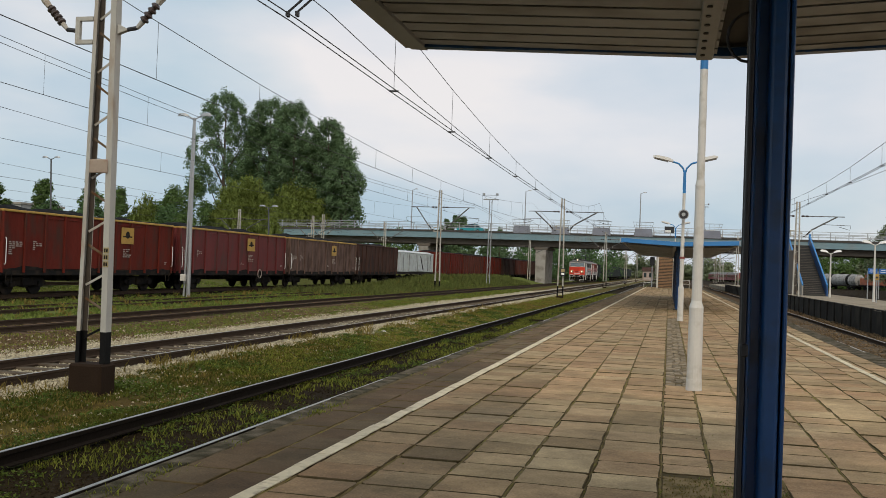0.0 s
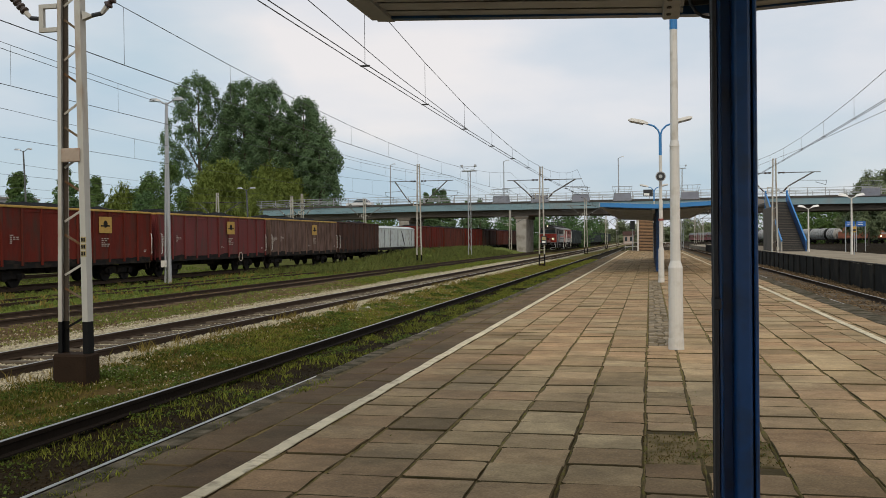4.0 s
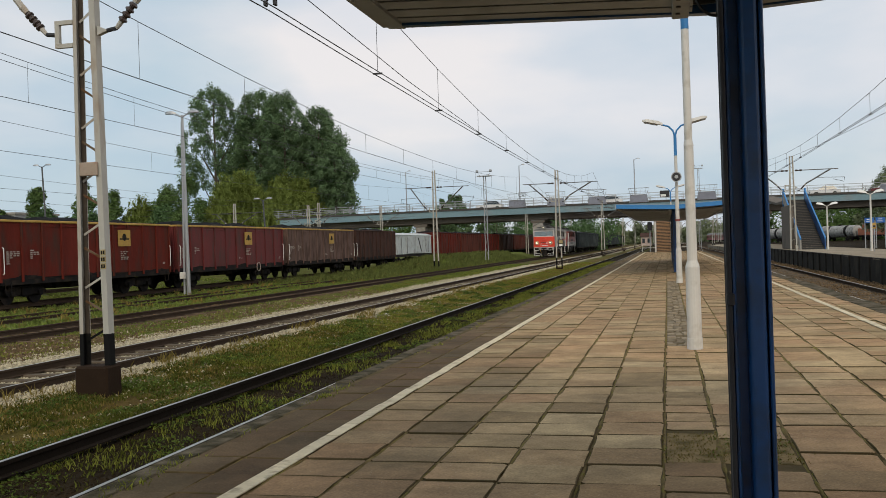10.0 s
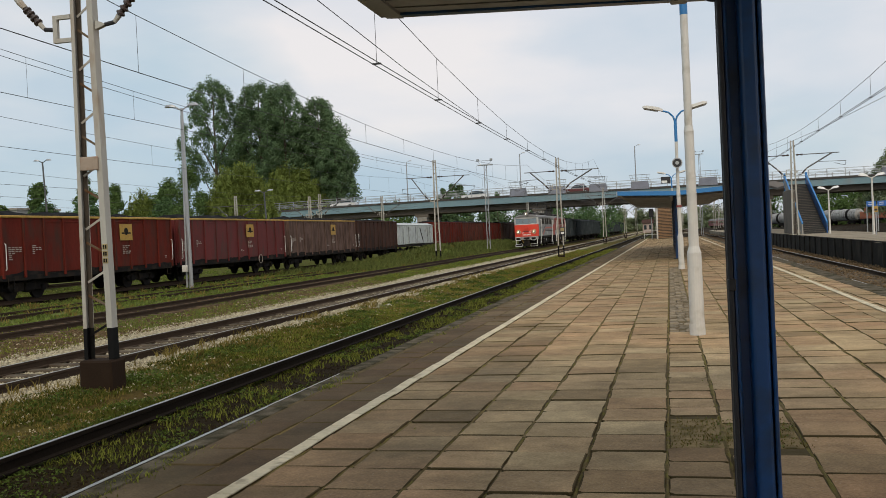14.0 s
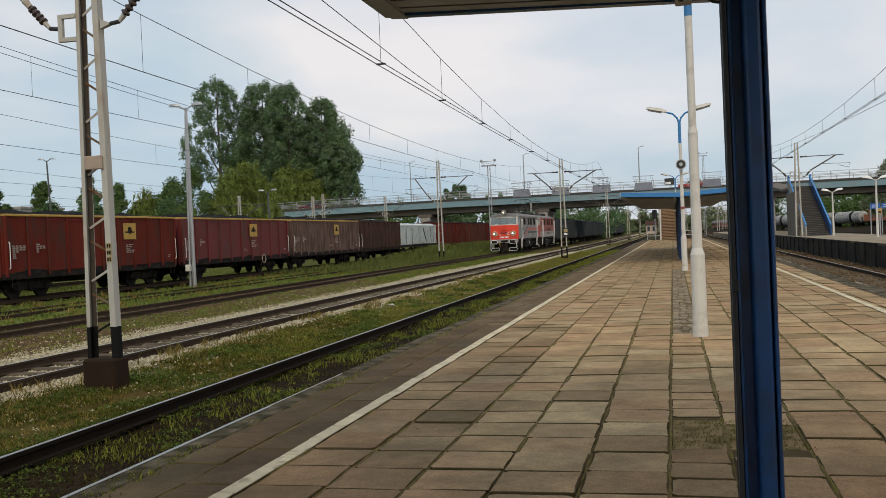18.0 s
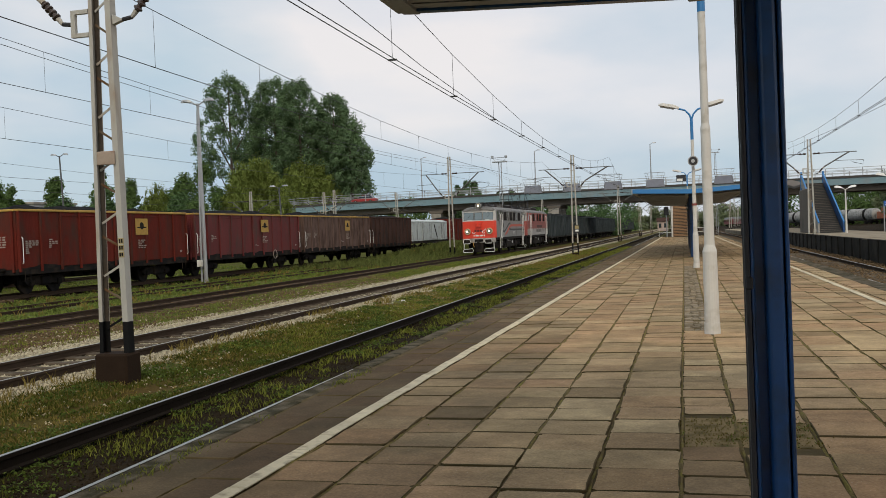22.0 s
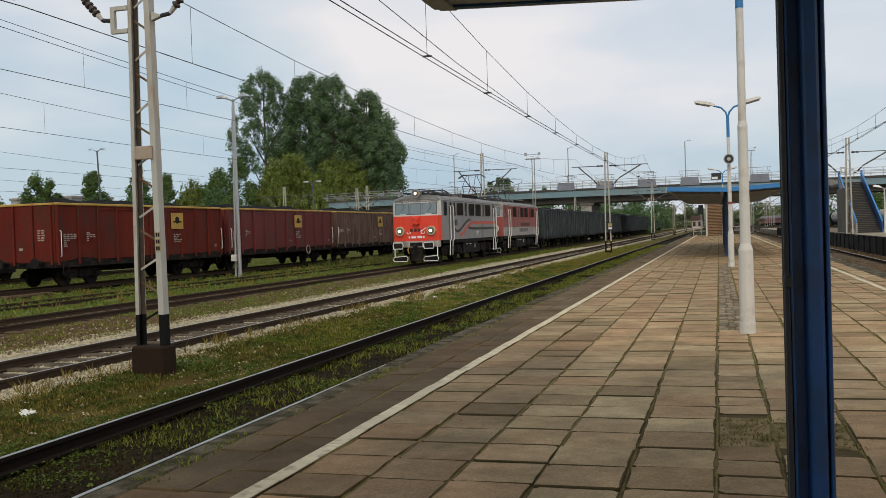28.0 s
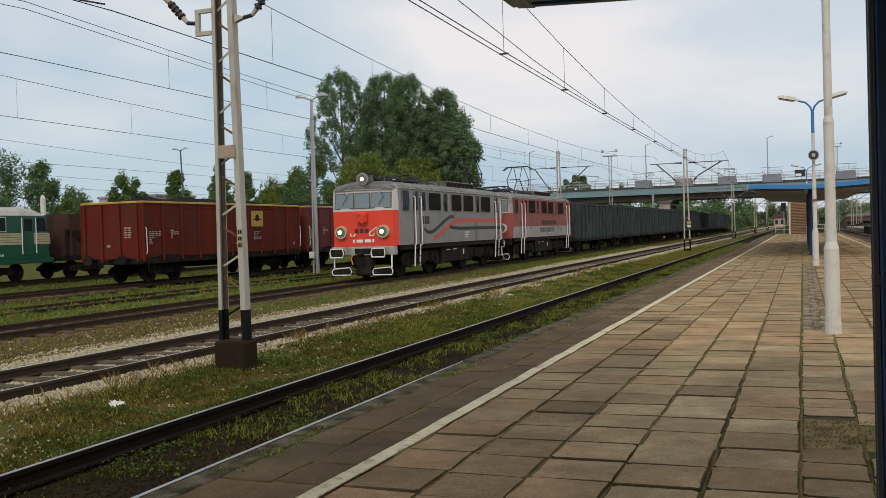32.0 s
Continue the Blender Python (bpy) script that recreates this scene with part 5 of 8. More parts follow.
def gondola(m, label, paint, rim, length, coal=True, logo=True, doors=True, detail=True, bars=None, group="parked wagons", hand_wheel=False):
    """An open bogie wagon with stakes, side doors, a top rim and a load of coal."""
    bars = bars or STENCIL
    t = thing("gondola_wagon", label, "freight wagon", m, group)
    L, hw, zf, zt = length / 2, 1.56, 1.06, 3.55
    body = part("floor_frame", box(-hw - 0.02, hw + 0.02, -L, L, 0.84, 1.11, 0.02), UNDER, t, "black underframe")
    for s in (-1, 1):
        part("side_wall", box(s * hw - 0.03, s * hw + 0.03, -L + 0.03, L - 0.03, zf, zt - 0.09), paint, t)
        part("top_rim", box(s * hw - 0.08, s * hw + 0.09, -L, L, zt - 0.10, zt, 0.02), rim, t, "top rim")
        n = 10
        for i in range(n + 1):
            y = -L + 0.06 + (2 * L - 0.12) * i / n
            part("stake", box(s * hw + (0.03 if s > 0 else -0.11), s * hw + (0.11 if s > 0 else -0.03), y - 0.055, y + 0.055, zf - 0.1, zt - 0.1, 0.015), paint, t)
        if doors and s > 0:
            for a, b in ((2, 3), (3, 4), (6, 7), (7, 8)):
                ya, yb = -L + 0.06 + (2 * L - 0.12) * a / n + 0.1, -L + 0.06 + (2 * L - 0.12) * b / n - 0.1
                d = part("side_door", box(s * hw + 0.03, s * hw + 0.06, ya, yb, zf + 0.06, zt - 0.22, 0.012), paint, t)
                part("door_gap", box(hw + 0.028, hw + 0.04, yb + 0.01, yb + 0.035, zf + 0.06, zt - 0.2), UNDER, d, "dark gap beside the door")
                part("door_edge", tube([(hw + 0.07, ya, zf + 0.1), (hw + 0.07, ya, zt - 0.26), (hw + 0.07, yb, zt - 0.26), (hw + 0.07, yb, zf + 0.1)], 0.02, 4), paint, d)
    if detail:
        n_s = int(length / 0.28)
        edge = [(-L + 0.05, zf)] + [(-L + 0.05 + (2 * L - 0.1) * i / n_s, zf + 0.10 + 0.09 * noise.noise((i * 0.35, length, 3)) + random.uniform(0, 0.05)) for i in range(n_s + 1)] + [(L - 0.05, zf)]
        part("sooty_edge", prism(edge, 0, hw + 0.028, hw + 0.034), UNDER, t, "uneven band of soot along the foot of the side")
    for d in (-1, 1):
        part("end_wall", box(-hw + 0.03, hw - 0.03, min(d * L, d * (L - 0.06)), max(d * L, d * (L - 0.06)), zf, zt - 0.09), paint, t)
        part("top_rim", box(-hw + 0.08, hw - 0.08, min(d * (L + 0.05), d * (L - 0.1)), max(d * (L + 0.05), d * (L - 0.1)), zt - 0.10, zt - 0.002, 0.02), rim, t)
        for x in (-1.38, -0.47, 0.47, 1.38):
            part("end_stake", box(x - 0.05, x + 0.05, min(d * L, d * (L + 0.1)), max(d * L, d * (L + 0.1)), zf - 0.1, zt - 0.1, 0.012), paint, t)
        if detail:
            part("grab_rail", tube([(hw + 0.1, d * (L - 0.15), 1.3), (hw + 0.16, d * (L - 0.15), 1.35), (hw + 0.16, d * (L - 0.15), 2.35), (hw + 0.1, d * (L - 0.15), 2.4)], 0.018, 5), WHITE, t, "pale grab rail")
            part("step", tube([(hw + 0.08, d * (L - 0.3), 1.0), (hw + 0.08, d * (L - 0.3), 0.55), (hw + 0.08, d * (L - 0.65), 0.55), (hw + 0.08, d * (L - 0.65), 1.0)], 0.02, 5), UNDER, t)
        bogie(t, d * (L - 2.3))
    buffers(t, ((-L, -1), (L, 1)))
    part("brake_gear", box(-0.5, 0.5, -1.6, 1.6, 0.55, 0.98, 0.05), UNDER, t)
    part("air_tank", rod((0.7, -1.0, 0.75), (0.7, 0.6, 0.75), 0.2, n=12), UNDER, t)
    part("centre_sill", loft([[(-0.3, -L + 3.4, 0.98), (0.3, -L + 3.4, 0.98), (0.3, L - 3.4, 0.98), (-0.3, L - 3.4, 0.98)], [(-0.3, -L + 4.6, 0.62), (0.3, -L + 4.6, 0.62), (0.3, L - 4.6, 0.62), (-0.3, L - 4.6, 0.62)]]), UNDER, t)
    if coal:
        nx, ny = 6, max(8, int(length * 1.6))
        verts = []
        for j in range(ny + 1):
            for i in range(nx + 1):
                u, v = i / nx, j / ny
                edge = min(u, 1 - u, v * 3, (1 - v) * 3, 0.3) / 0.3
                verts.append(((u - 0.5) * 2.84, (v - 0.5) * (2 * L - 0.15), zt - 0.12 + edge * (0.27 + 0.27 * noise.noise((u * 2.2, v * 9, length)) + random.uniform(-0.05, 0.05))))
        faces = [(j * (nx + 1) + i, j * (nx + 1) + i + 1, (j + 1) * (nx + 1) + i + 1, (j + 1) * (nx + 1) + i) for j in range(ny) for i in range(nx)]
        tagged(mesh_of("coal_load", verts, faces, COAL, t), "heaped black coal")
    if logo:
        yl = -L + 9.0
        part("emblem_panel", box(hw + 0.115, hw + 0.122, yl - 0.55, yl + 0.55, 2.4, 3.2), YELLOW, t, "yellow emblem panel")
        part("emblem_mark", rod((hw + 0.123, yl, 2.84), (hw + 0.129, yl, 2.84), 0.18, n=14), UNDER, t, "dark round mark")
        part("emblem_mark", box(hw + 0.124, hw + 0.130, yl - 0.4, yl + 0.4, 2.72, 2.79), UNDER, t)
        writing(t, hw + 0.115, yl - 0.35, 2.1, (1.3, 1.1, 0.7, 1.5, 1.4), bars, 0.5, 0.05)
    if detail:
        writing(t, hw + 0.115, -L + 0.35, 2.2, (1.9, 2.0, 1.9, 0.9, 0.6, 0.5, 0.6), bars, 0.45, 0.045)
        writing(t, hw + 0.115, -L + 1.85, 2.25, (0.7, 1.5, 1.6, 0.5, 0.4), bars, 0.4, 0.045)
        writing(t, hw + 0.115, L - 0.9, 1.5, (0.8, 0.8), bars, 0.35, 0.04)
        writing(t, hw + 0.115, 0.2, 1.6, (0.5, 1.0), bars, 0.5, 0.035)
        for k in range(5):
            for xa, xb in ((0.68, 0.82 - 0.03 * (k % 2)), (0.86, 1.0 + 0.02 * (k % 3))):
                part("text_bar", box(xa, xb, -L - 0.01, -L - 0.004, 1.98 + k * 0.1, 2.035 + k * 0.1), bars, t)
        part("end_mark", box(-0.26, -0.08, -L - 0.01, -L - 0.004, 1.6, 1.70), bars, t)
        if hand_wheel: part("hand_wheel", tube([(hw + 0.14, L - 4.3 + 0.28 * math.cos(a), 0.95 + 0.28 * math.sin(a)) for a in (2 * math.pi * i / 14 for i in range(15))], 0.025, 5), bars, t, "pale spoked hand brake wheel")
    return t


def boxcar(m, label, paint, length):
    t = thing("boxcar", label, "freight wagon", m, "parked wagons")
    L, hw = length / 2, 1.42
    part("underframe", box(-hw, hw, -L, L, 0.95, 1.2, 0.02), UNDER, t)
    part("body", box(-hw, hw, -L + 0.05, L - 0.05, 1.2, 3.15, 0.03), paint, t)
    part("roof", prism([(-hw - 0.05, 3.15), (-hw - 0.05, 3.2), (-0.8, 3.42), (0.8, 3.42), (hw + 0.05, 3.2), (hw + 0.05, 3.15)], 1, -L, L), paint, t, "low curved pale roof")
    for k in range(12):
        y = -L + 0.3 + k * (2 * L - 0.6) / 11
        part("stanchion", box(hw, hw + 0.05, y - 0.04, y + 0.04, 1.2, 3.1, 0.01), paint, t)
    for y in (-3.2, 0.4):
        part("sliding_door", box(hw + 0.04, hw + 0.09, y, y + 2.6, 1.25, 3.05, 0.015), paint, t)
    part("door_bar", bar((hw + 0.12, 1.2, 2.9), (hw + 0.12, 2.4, 1.5), 0.05, 0.1), UNDER, t, "dark diagonal locking bar")
    for y in (-5.5, -3.3, -0.6, 4.5, 5.6):
        part("door_gap", box(hw + 0.092, hw + 0.10, y, y + 0.09, 1.3, 3.0), UNDER, t)
    for d in (-1, 1):
        bogie(t, d * (L - 2.4))
    buffers(t, ((-L, -1), (L, 1)))
    return t


YW, XW = RAIL, -27.82
gondola(pose(XW, 33.1 + 6.75, YW), "weathered red gondola wagon heaped with coal", WAGONRED, YELLOW, 13.5)
gondola(pose(XW, 47.4 + 7.35, YW), "brighter red gondola wagon heaped with coal", WAGONRED2, YELLOW, 14.7, hand_wheel=True)
gondola(pose(XW, 62.9 + 7.3, YW), "faded beige-brown gondola wagon heaped with coal", WAGONBEIGE, YELLOW, 14.6)
gondola(pose(XW, 78.0 + 6.15, YW), "dark brown gondola wagon heaped with coal", WAGONBROWN, WAGONBROWN, 12.3, logo=False, bars=UNDER)
boxcar(pose(XW, 91.0 + 7.4, YW), "pale grey covered wagon in the line of red ones", WAGONWHITE, 14.9)
far_red = gondola(pose(XW, 107.0 + 6.8, YW), "dull red gondola wagon further down the siding", WAGONRED, WAGONRED, 13.6, detail=False, logo=False)
far_brown = gondola(pose(XW, 113.8 + 14.4, YW), "rusty brown gondola wagon further down the siding", WAGONRUST, WAGONBROWN, 13.6, detail=False, logo=False)
far_dark = gondola(pose(XW, 113.8 + 3 * 14.4, YW), "dark grey-brown gondola wagon heaped with coal", WAGONBROWN, WAGONBROWN, 13.6, detail=False, logo=False)
for i, other in ((2, far_red), (4, far_brown), (5, far_dark), (6, far_red)):
    copy_thing(other, pose(XW, 113.8 + i * 14.4, YW))


def hopper(m):
    t = thing("hopper_wagon", "dark brown hopper wagon behind the red wagon", "freight wagon", m, "parked wagons")
    part("underframe", box(-1.3, 1.3, -5.5, 5.5, 0.95, 1.2, 0.03), UNDER, t)
    part("hopper_body", loft([[(-0.7, -3.2, 1.2), (0.7, -3.2, 1.2), (0.7, 3.2, 1.2), (-0.7, 3.2, 1.2)], [(-1.45, -5.2, 2.5), (1.45, -5.2, 2.5), (1.45, 5.2, 2.5), (-1.45, 5.2, 2.5)], [(-1.45, -5.2, 3.35), (1.45, -5.2, 3.35), (1.45, 5.2, 3.35), (-1.45, 5.2, 3.35)]]), WAGONBROWN, t, "sloping brown hopper")
    for d in (-1, 1):
        part("end_plate", prism([(d * 5.3, 1.2), (d * 3.3, 1.2), (d * 5.2, 2.5)], 0, -1.25, 1.25), WAGONBROWN, t)
    for y in (-5.1, -2.6, 0, 2.6, 5.1):
        part("rib", box(1.45, 1.52, y - 0.06, y + 0.06, 1.2, 3.3, 0.01), WAGONBROWN, t)
    for x in (-1.35, 1.35):
        for y in (-5.3, 5.3):
            part("corner_post", box(x - 0.06, x + 0.06, y - 0.06, y + 0.06, 1.2, 2.6, 0.01), UNDER, t)
    for d in (-1, 1):
        bogie(t, d * 3.6)
    buffers(t, ((-5.5, -1), (5.5, 1)))


hopper(pose(-37.0, 44.3, RAIL))


def green_loco(m):
    t = thing("green_locomotive", "green and cream electric locomotive in the yard", "locomotive", m)
    L, hw = 7.6, 1.45
    part("frame", box(-hw, hw, -L, L, 0.9, 1.15, 0.03), GREENLOCO, t)
    prof = [(-hw, 1.15), (hw, 1.15), (hw, 3.25), (1.2, 3.6), (0, 3.72), (-1.2, 3.6), (-hw, 3.25)]
    part("body", prism(prof[:3] + [(-hw, 3.25)], 1, -L + 0.25, L - 0.45), GREENLOCO, t)
    part("nose", loft([[(-hw, L - 0.45, 1.15), (hw, L - 0.45, 1.15), (hw, L - 0.45, 3.25), (-hw, L - 0.45, 3.25)], [(-1.2, L, 1.15), (1.2, L, 1.15), (1.15, L - 0.2, 3.2), (-1.15, L - 0.2, 3.2)]]), GREENLOCO, t)
    part("roof", loft([[(-hw - 0.02 + e, y, 3.25), (hw + 0.02 - e, y, 3.25), (1.25 - e, y, 3.25 + 0.26 * k), (0.7, y, 3.25 + 0.44 * k), (-0.7, y, 3.25 + 0.44 * k), (-1.25 + e, y, 3.25 + 0.26 * k)] for y, k, e in ((-L + 0.3, 1, 0.0), (L - 1.5, 1, 0.0), (L - 0.75, 0.75, 0.05), (L - 0.25, 0.2, 0.25))]), ROOFPALE, t, "pale grey roof sloping at the cab")
    part("roof_hatch", loft([[(0.75, y, 3.58), (1.2, y, 3.44), (1.2, y, 3.48), (0.75, y, 3.63)] for y in (L - 4.0, L - 2.7)]), UNDER, t, "dark roof hatch")
    band = part("cream_band", box(hw - 0.01, hw + 0.012, -L + 0.3, L - 0.47, 1.85, 2.4), CREAM, t, "cream band with fine green lines")
    for z in (1.95, 2.07, 2.19, 2.3):
        part("thin_line", box(hw + 0.013, hw + 0.016, -L + 0.3, L - 0.47, z, z + 0.02), GREENLOCO, band)
    part("cream_band", loft([[(hw + 0.012, L - 0.45, 1.85), (hw + 0.012, L - 0.45, 2.4), (hw - 0.05, L - 0.45, 2.4), (hw - 0.05, L - 0.45, 1.85)], [(1.22, L + 0.01, 1.85), (1.22, L - 0.04, 2.4), (1.1, L - 0.04, 2.4), (1.1, L + 0.01, 1.85)]]), CREAM, t)
    part("vent_grille", box(hw + 0.0, hw + 0.02, -2.0, L - 3.1, 2.5, 3.15), PANE, t, "dark side window strip")
    part("window_frame", tube([(hw + 0.02, -2.0, 2.48), (hw + 0.02, L - 3.08, 2.48), (hw + 0.02, L - 3.08, 3.17), (hw + 0.02, -2.0, 3.17)], 0.02, 4), WHITE, t)
    part("cab_door", box(hw, hw + 0.025, L - 2.05, L - 1.35, 1.3, 3.2, 0.01), GREENLOCO, t)
    part("door_window", box(hw + 0.026, hw + 0.034, L - 1.95, L - 1.45, 2.5, 3.1), PANE, t)
    part("cab_window", prism([(L - 1.12, 2.5), (L - 0.5, 2.5), (L - 0.62, 3.14), (L - 1.12, 3.14)], 0, hw - 0.01, hw + 0.02), PANE, t)
    part("nose_window", loft([[(hw - 0.03, L - 0.43, z), (hw + 0.005, L - 0.43, z), (1.24 - k, L - 0.02 - k, z), (1.18 - k, L - 0.02 - k, z)] for z, k in ((2.5, 0.06), (3.12, 0.16))]), PANE, t, "dark corner window")
    for y in (L - 2.15, L - 1.25):
        part("hand_rail", rod((hw + 0.08, y, 1.4), (hw + 0.08, y, 3.15), 0.022, n=6), WHITE, t, "white handrail")
    for d in (-1, 1):
        bogie(t, d * 4.2, 3.0)
    buffers(t, ((-L, -1), (L, 1)))
    writing(t, hw + 0.03, L - 3.6, 1.3, (0.6,), WHITE, 0.6, 0.1)


green_loco(pose(-37.0, 38.0 - 7.6, RAIL))
st = thing("yard_signal", "short white rounded post in the yard", "post", pose(-41.0, 43.1, -0.5))
part("post", rod((0, 0, 0), (0, 0, 4.6), 0.15, n=12), WHITEPAINT, st)
part("cap", rod((0, 0, 4.6), (0, 0, 4.78), 0.15, 0.06, n=12), WHITEPAINT, st)


# ---- the moving train ----
def pantograph(t, y, up=0.0):
    """A pantograph on the roof, folded or raised by up metres."""
    f = part("pantograph", box(-0.6, 0.6, y - 0.9, y + 0.9, 4.02, 4.1, 0.02), DARKSTEEL, t, "pantograph on the roof")
    for x in (-0.6, 0.6):
        for d in (-0.85, 0.85):
            part("roof_insulator", rod((x, y + d, 3.78), (x, y + d, 4.03), 0.07, n=8), INSUL, f)
    z1, z2 = 4.15 + up * 0.48, 4.2 + up
    for d in (-1, 1):
        for x in (-0.45, 0.45):
            part("lower_arm", rod((x, y + d * 0.35, 4.1), (x * 0.9, y + d * (1.25 - 0.12 * up), z1), 0.03, n=5), DARKSTEEL, f)
            part("upper_arm", rod((x * 0.9, y + d * (1.25 - 0.12 * up), z1), (x * 0.7, y + d * 0.15, z2), 0.022, n=5), DARKSTEEL, f)
        part("cross_tube", rod((-0.42, y + d * (1.25 - 0.12 * up), z1), (0.42, y + d * (1.25 - 0.12 * up), z1), 0.025, n=5), DARKSTEEL, f)
        part("pan_head", tube([(-0.95, y + d * 0.15, z2 - 0.2), (-0.65, y + d * 0.15, z2), (0.65, y + d * 0.15, z2), (0.95, y + d * 0.15, z2 - 0.2)], 0.03, 5), DARKSTEEL, f)


def electric_loco(name, label, front_paint, side_low, side_up, lit, pans, fancy):
    """A four-axle electric locomotive; its origin is at rail height below the front headlights, and it runs back along +y."""
    t = thing(name, label, "locomotive", None, "locomotives of the coal train")
    L, hw = 14.5, 1.45
    def side_prof(y, in_=0.0, back=0.0):
        return [(-hw + in_, y, 1.35), (hw - in_, y, 1.35), (hw - in_, y + back, 2.76), (hw - 0.015 - in_, y + back, 3.62), (hw - 0.22 - in_, y + back, 3.8), (-hw + 0.22 + in_, y + back, 3.8), (-hw + 0.015 + in_, y + back, 3.62), (-hw + in_, y + back, 2.76)]
    part("body", loft([side_prof(0.32), side_prof(L - 0.32)]), side_low, t, "painted steel body side")
    for y0, y1, d in ((0.32, 0.0, 1), (L - 0.32, L, -1)):
        lo = [[(-hw, y0, 1.35), (hw, y0, 1.35), (hw, y0, 2.76), (-hw, y0, 2.76)], [(-hw + 0.14, y1 + d * 0.06, 1.35), (hw - 0.14, y1 + d * 0.06, 1.35), (hw - 0.14, y1 + d * 0.06, 2.76), (-hw + 0.14, y1 + d * 0.06, 2.76)], [(-0.7, y1, 1.35), (0.7, y1, 1.35), (0.7, y1, 2.76), (-0.7, y1, 2.76)]]
        part("front_apron", loft(lo), front_paint, t, "red lower front panel")
        up = [[(-hw, y0, 2.761), (hw, y0, 2.761), (hw - 0.03, y0, 3.6), (-hw + 0.03, y0, 3.6)], [(-hw + 0.14, y1 + d * 0.06, 2.761), (hw - 0.14, y1 + d * 0.06, 2.761), (hw - 0.17, y1 + d * 0.18, 3.6), (-hw + 0.17, y1 + d * 0.18, 3.6)], [(-0.7, y1, 2.761), (0.7, y1, 2.761), (0.7, y1 + d * 0.13, 3.6), (-0.7, y1 + d * 0.13, 3.6)]]
        wind = part("cab_front", loft(up), LOCOSILVER if fancy else LOCOPALE, t, "silver-grey window surround" if fancy else "pale grey window surround")
        dome = []
        for k, drop in ((0.74, 0.0), (0.55, 0.02), (0.36, 0.07), (0.2, 0.15), (0.1, 0.24)):
            e, yy = 0.16 * (drop / 0.24), y1 + d * k
            zz = lambda z: max(3.6, z - drop * (z - 3.58) / 0.38)
            dome.append([(-hw + 0.03 + e, yy, 3.57), (hw - 0.03 - e, yy, 3.57), (hw - 0.1 - e, yy, zz(3.74)), (hw - 0.35 - e, yy, zz(3.88)), (0.6, yy, zz(3.97)), (-0.6, yy, zz(3.97)), (-hw + 0.35 + e, yy, zz(3.88)), (-hw + 0.1 + e, yy, zz(3.74))])
        part("cab_roof", loft(dome), LOCOROOF, t, "rounded grey cab roof")
        part("rain_strip", tube([(-hw + 0.02, y0 + d * 0.3, 3.6), (-hw + 0.14, y1 + d * 0.17, 3.6), (-0.7, y1 + d * 0.1, 3.6), (0.7, y1 + d * 0.1, 3.6), (hw - 0.14, y1 + d * 0.17, 3.6), (hw - 0.02, y0 + d * 0.3, 3.6)], 0.025, 5), LOCOPALE, t, "pale rain strip over the windscreen")
        ya = y1 - d * 0.004
        for xa, xb, ka, kb in ((-1.22, -0.40, 0.06, 0.005), (-0.31, 0.31, 0.0, 0.0), (0.40, 1.22, 0.005, 0.06)):
            def wy(k, z):
                return ya + d * (k + 0.12 * (z - 2.76) / 0.84) - d * 0.012
            part("window_gasket", loft([[(xa - 0.04, wy(ka, 2.84), 2.84), (xb + 0.04, wy(kb, 2.84), 2.84), (xb + 0.04, wy(kb, 2.84) + d * 0.05, 2.84), (xa - 0.04, wy(ka, 2.84) + d * 0.05, 2.84)], [(xa - 0.03, wy(ka, 3.49), 3.49), (xb + 0.03, wy(kb, 3.49), 3.49), (xb + 0.03, wy(kb, 3.49) + d * 0.05, 3.49), (xa - 0.03, wy(ka, 3.49) + d * 0.05, 3.49)]]), GASKET, wind, "dark rubber window gasket")
            part("windscreen_pane", loft([[(xa, wy(ka, 2.88) - d * 0.01, 2.88), (xb, wy(kb, 2.88) - d * 0.01, 2.88), (xb, wy(kb, 2.88) + d * 0.03, 2.88), (xa, wy(ka, 2.88) + d * 0.03, 2.88)], [(xa + 0.02, wy(ka, 3.45) - d * 0.01, 3.45), (xb - 0.02, wy(kb, 3.45) - d * 0.01, 3.45), (xb - 0.02, wy(kb, 3.45) + d * 0.03, 3.45), (xa + 0.02, wy(ka, 3.45) + d * 0.03, 3.45)]]), PANEFRONT, wind, "pale reflecting windscreen")
        for x in (-0.75, 0.85):
            part("wiper", tube([(x, ya - d * 0.03, 3.52), (x + 0.1, ya - d * 0.0, 3.3), (x - 0.12, ya - d * 0.02, 3.0)], 0.012, 4), UNDER, wind)
        for x in (-0.92, 0.92):
            hl = part("headlight_ring", rod((x, y1 + d * 0.05, 1.92), (x, y1 - d * 0.14, 1.92), 0.265, 0.25, 24), CREAM if d > 0 and fancy else WHITE, t, "round cream-rimmed headlight")
            part("reflector", rod((x, y1 - d * 0.14, 1.92), (x, y1 - d * 0.15, 1.92), 0.195, 0.195, 18), REFLECT, hl)
            part("lens", rod((x - 0.03, y1 - d * 0.15, 1.92), (x - 0.03, y1 - d * 0.165, 1.92), 0.085, 0.075, 14), LENS if lit and d > 0 else LENSOFF, hl, "glowing headlight lens" if lit and d > 0 else "")
        if d > 0 and fancy:
            top = part("roof_headlight", rod((0, y1 + d * 0.75, 4.03), (0, y1 + d * 0.12, 4.03), 0.21, 0.25, 18), LOCOROOF, t, "large round roof headlight")
            part("headlight_rim", rod((0, y1 + d * 0.12, 4.03), (0, y1 + d * 0.08, 4.03), 0.26, 0.25, 18), LOCOPALE, top)
            part("reflector", rod((0, y1 + d * 0.08, 4.03), (0, y1 + d * 0.07, 4.03), 0.21, 0.21, 18), REFLECT, top)
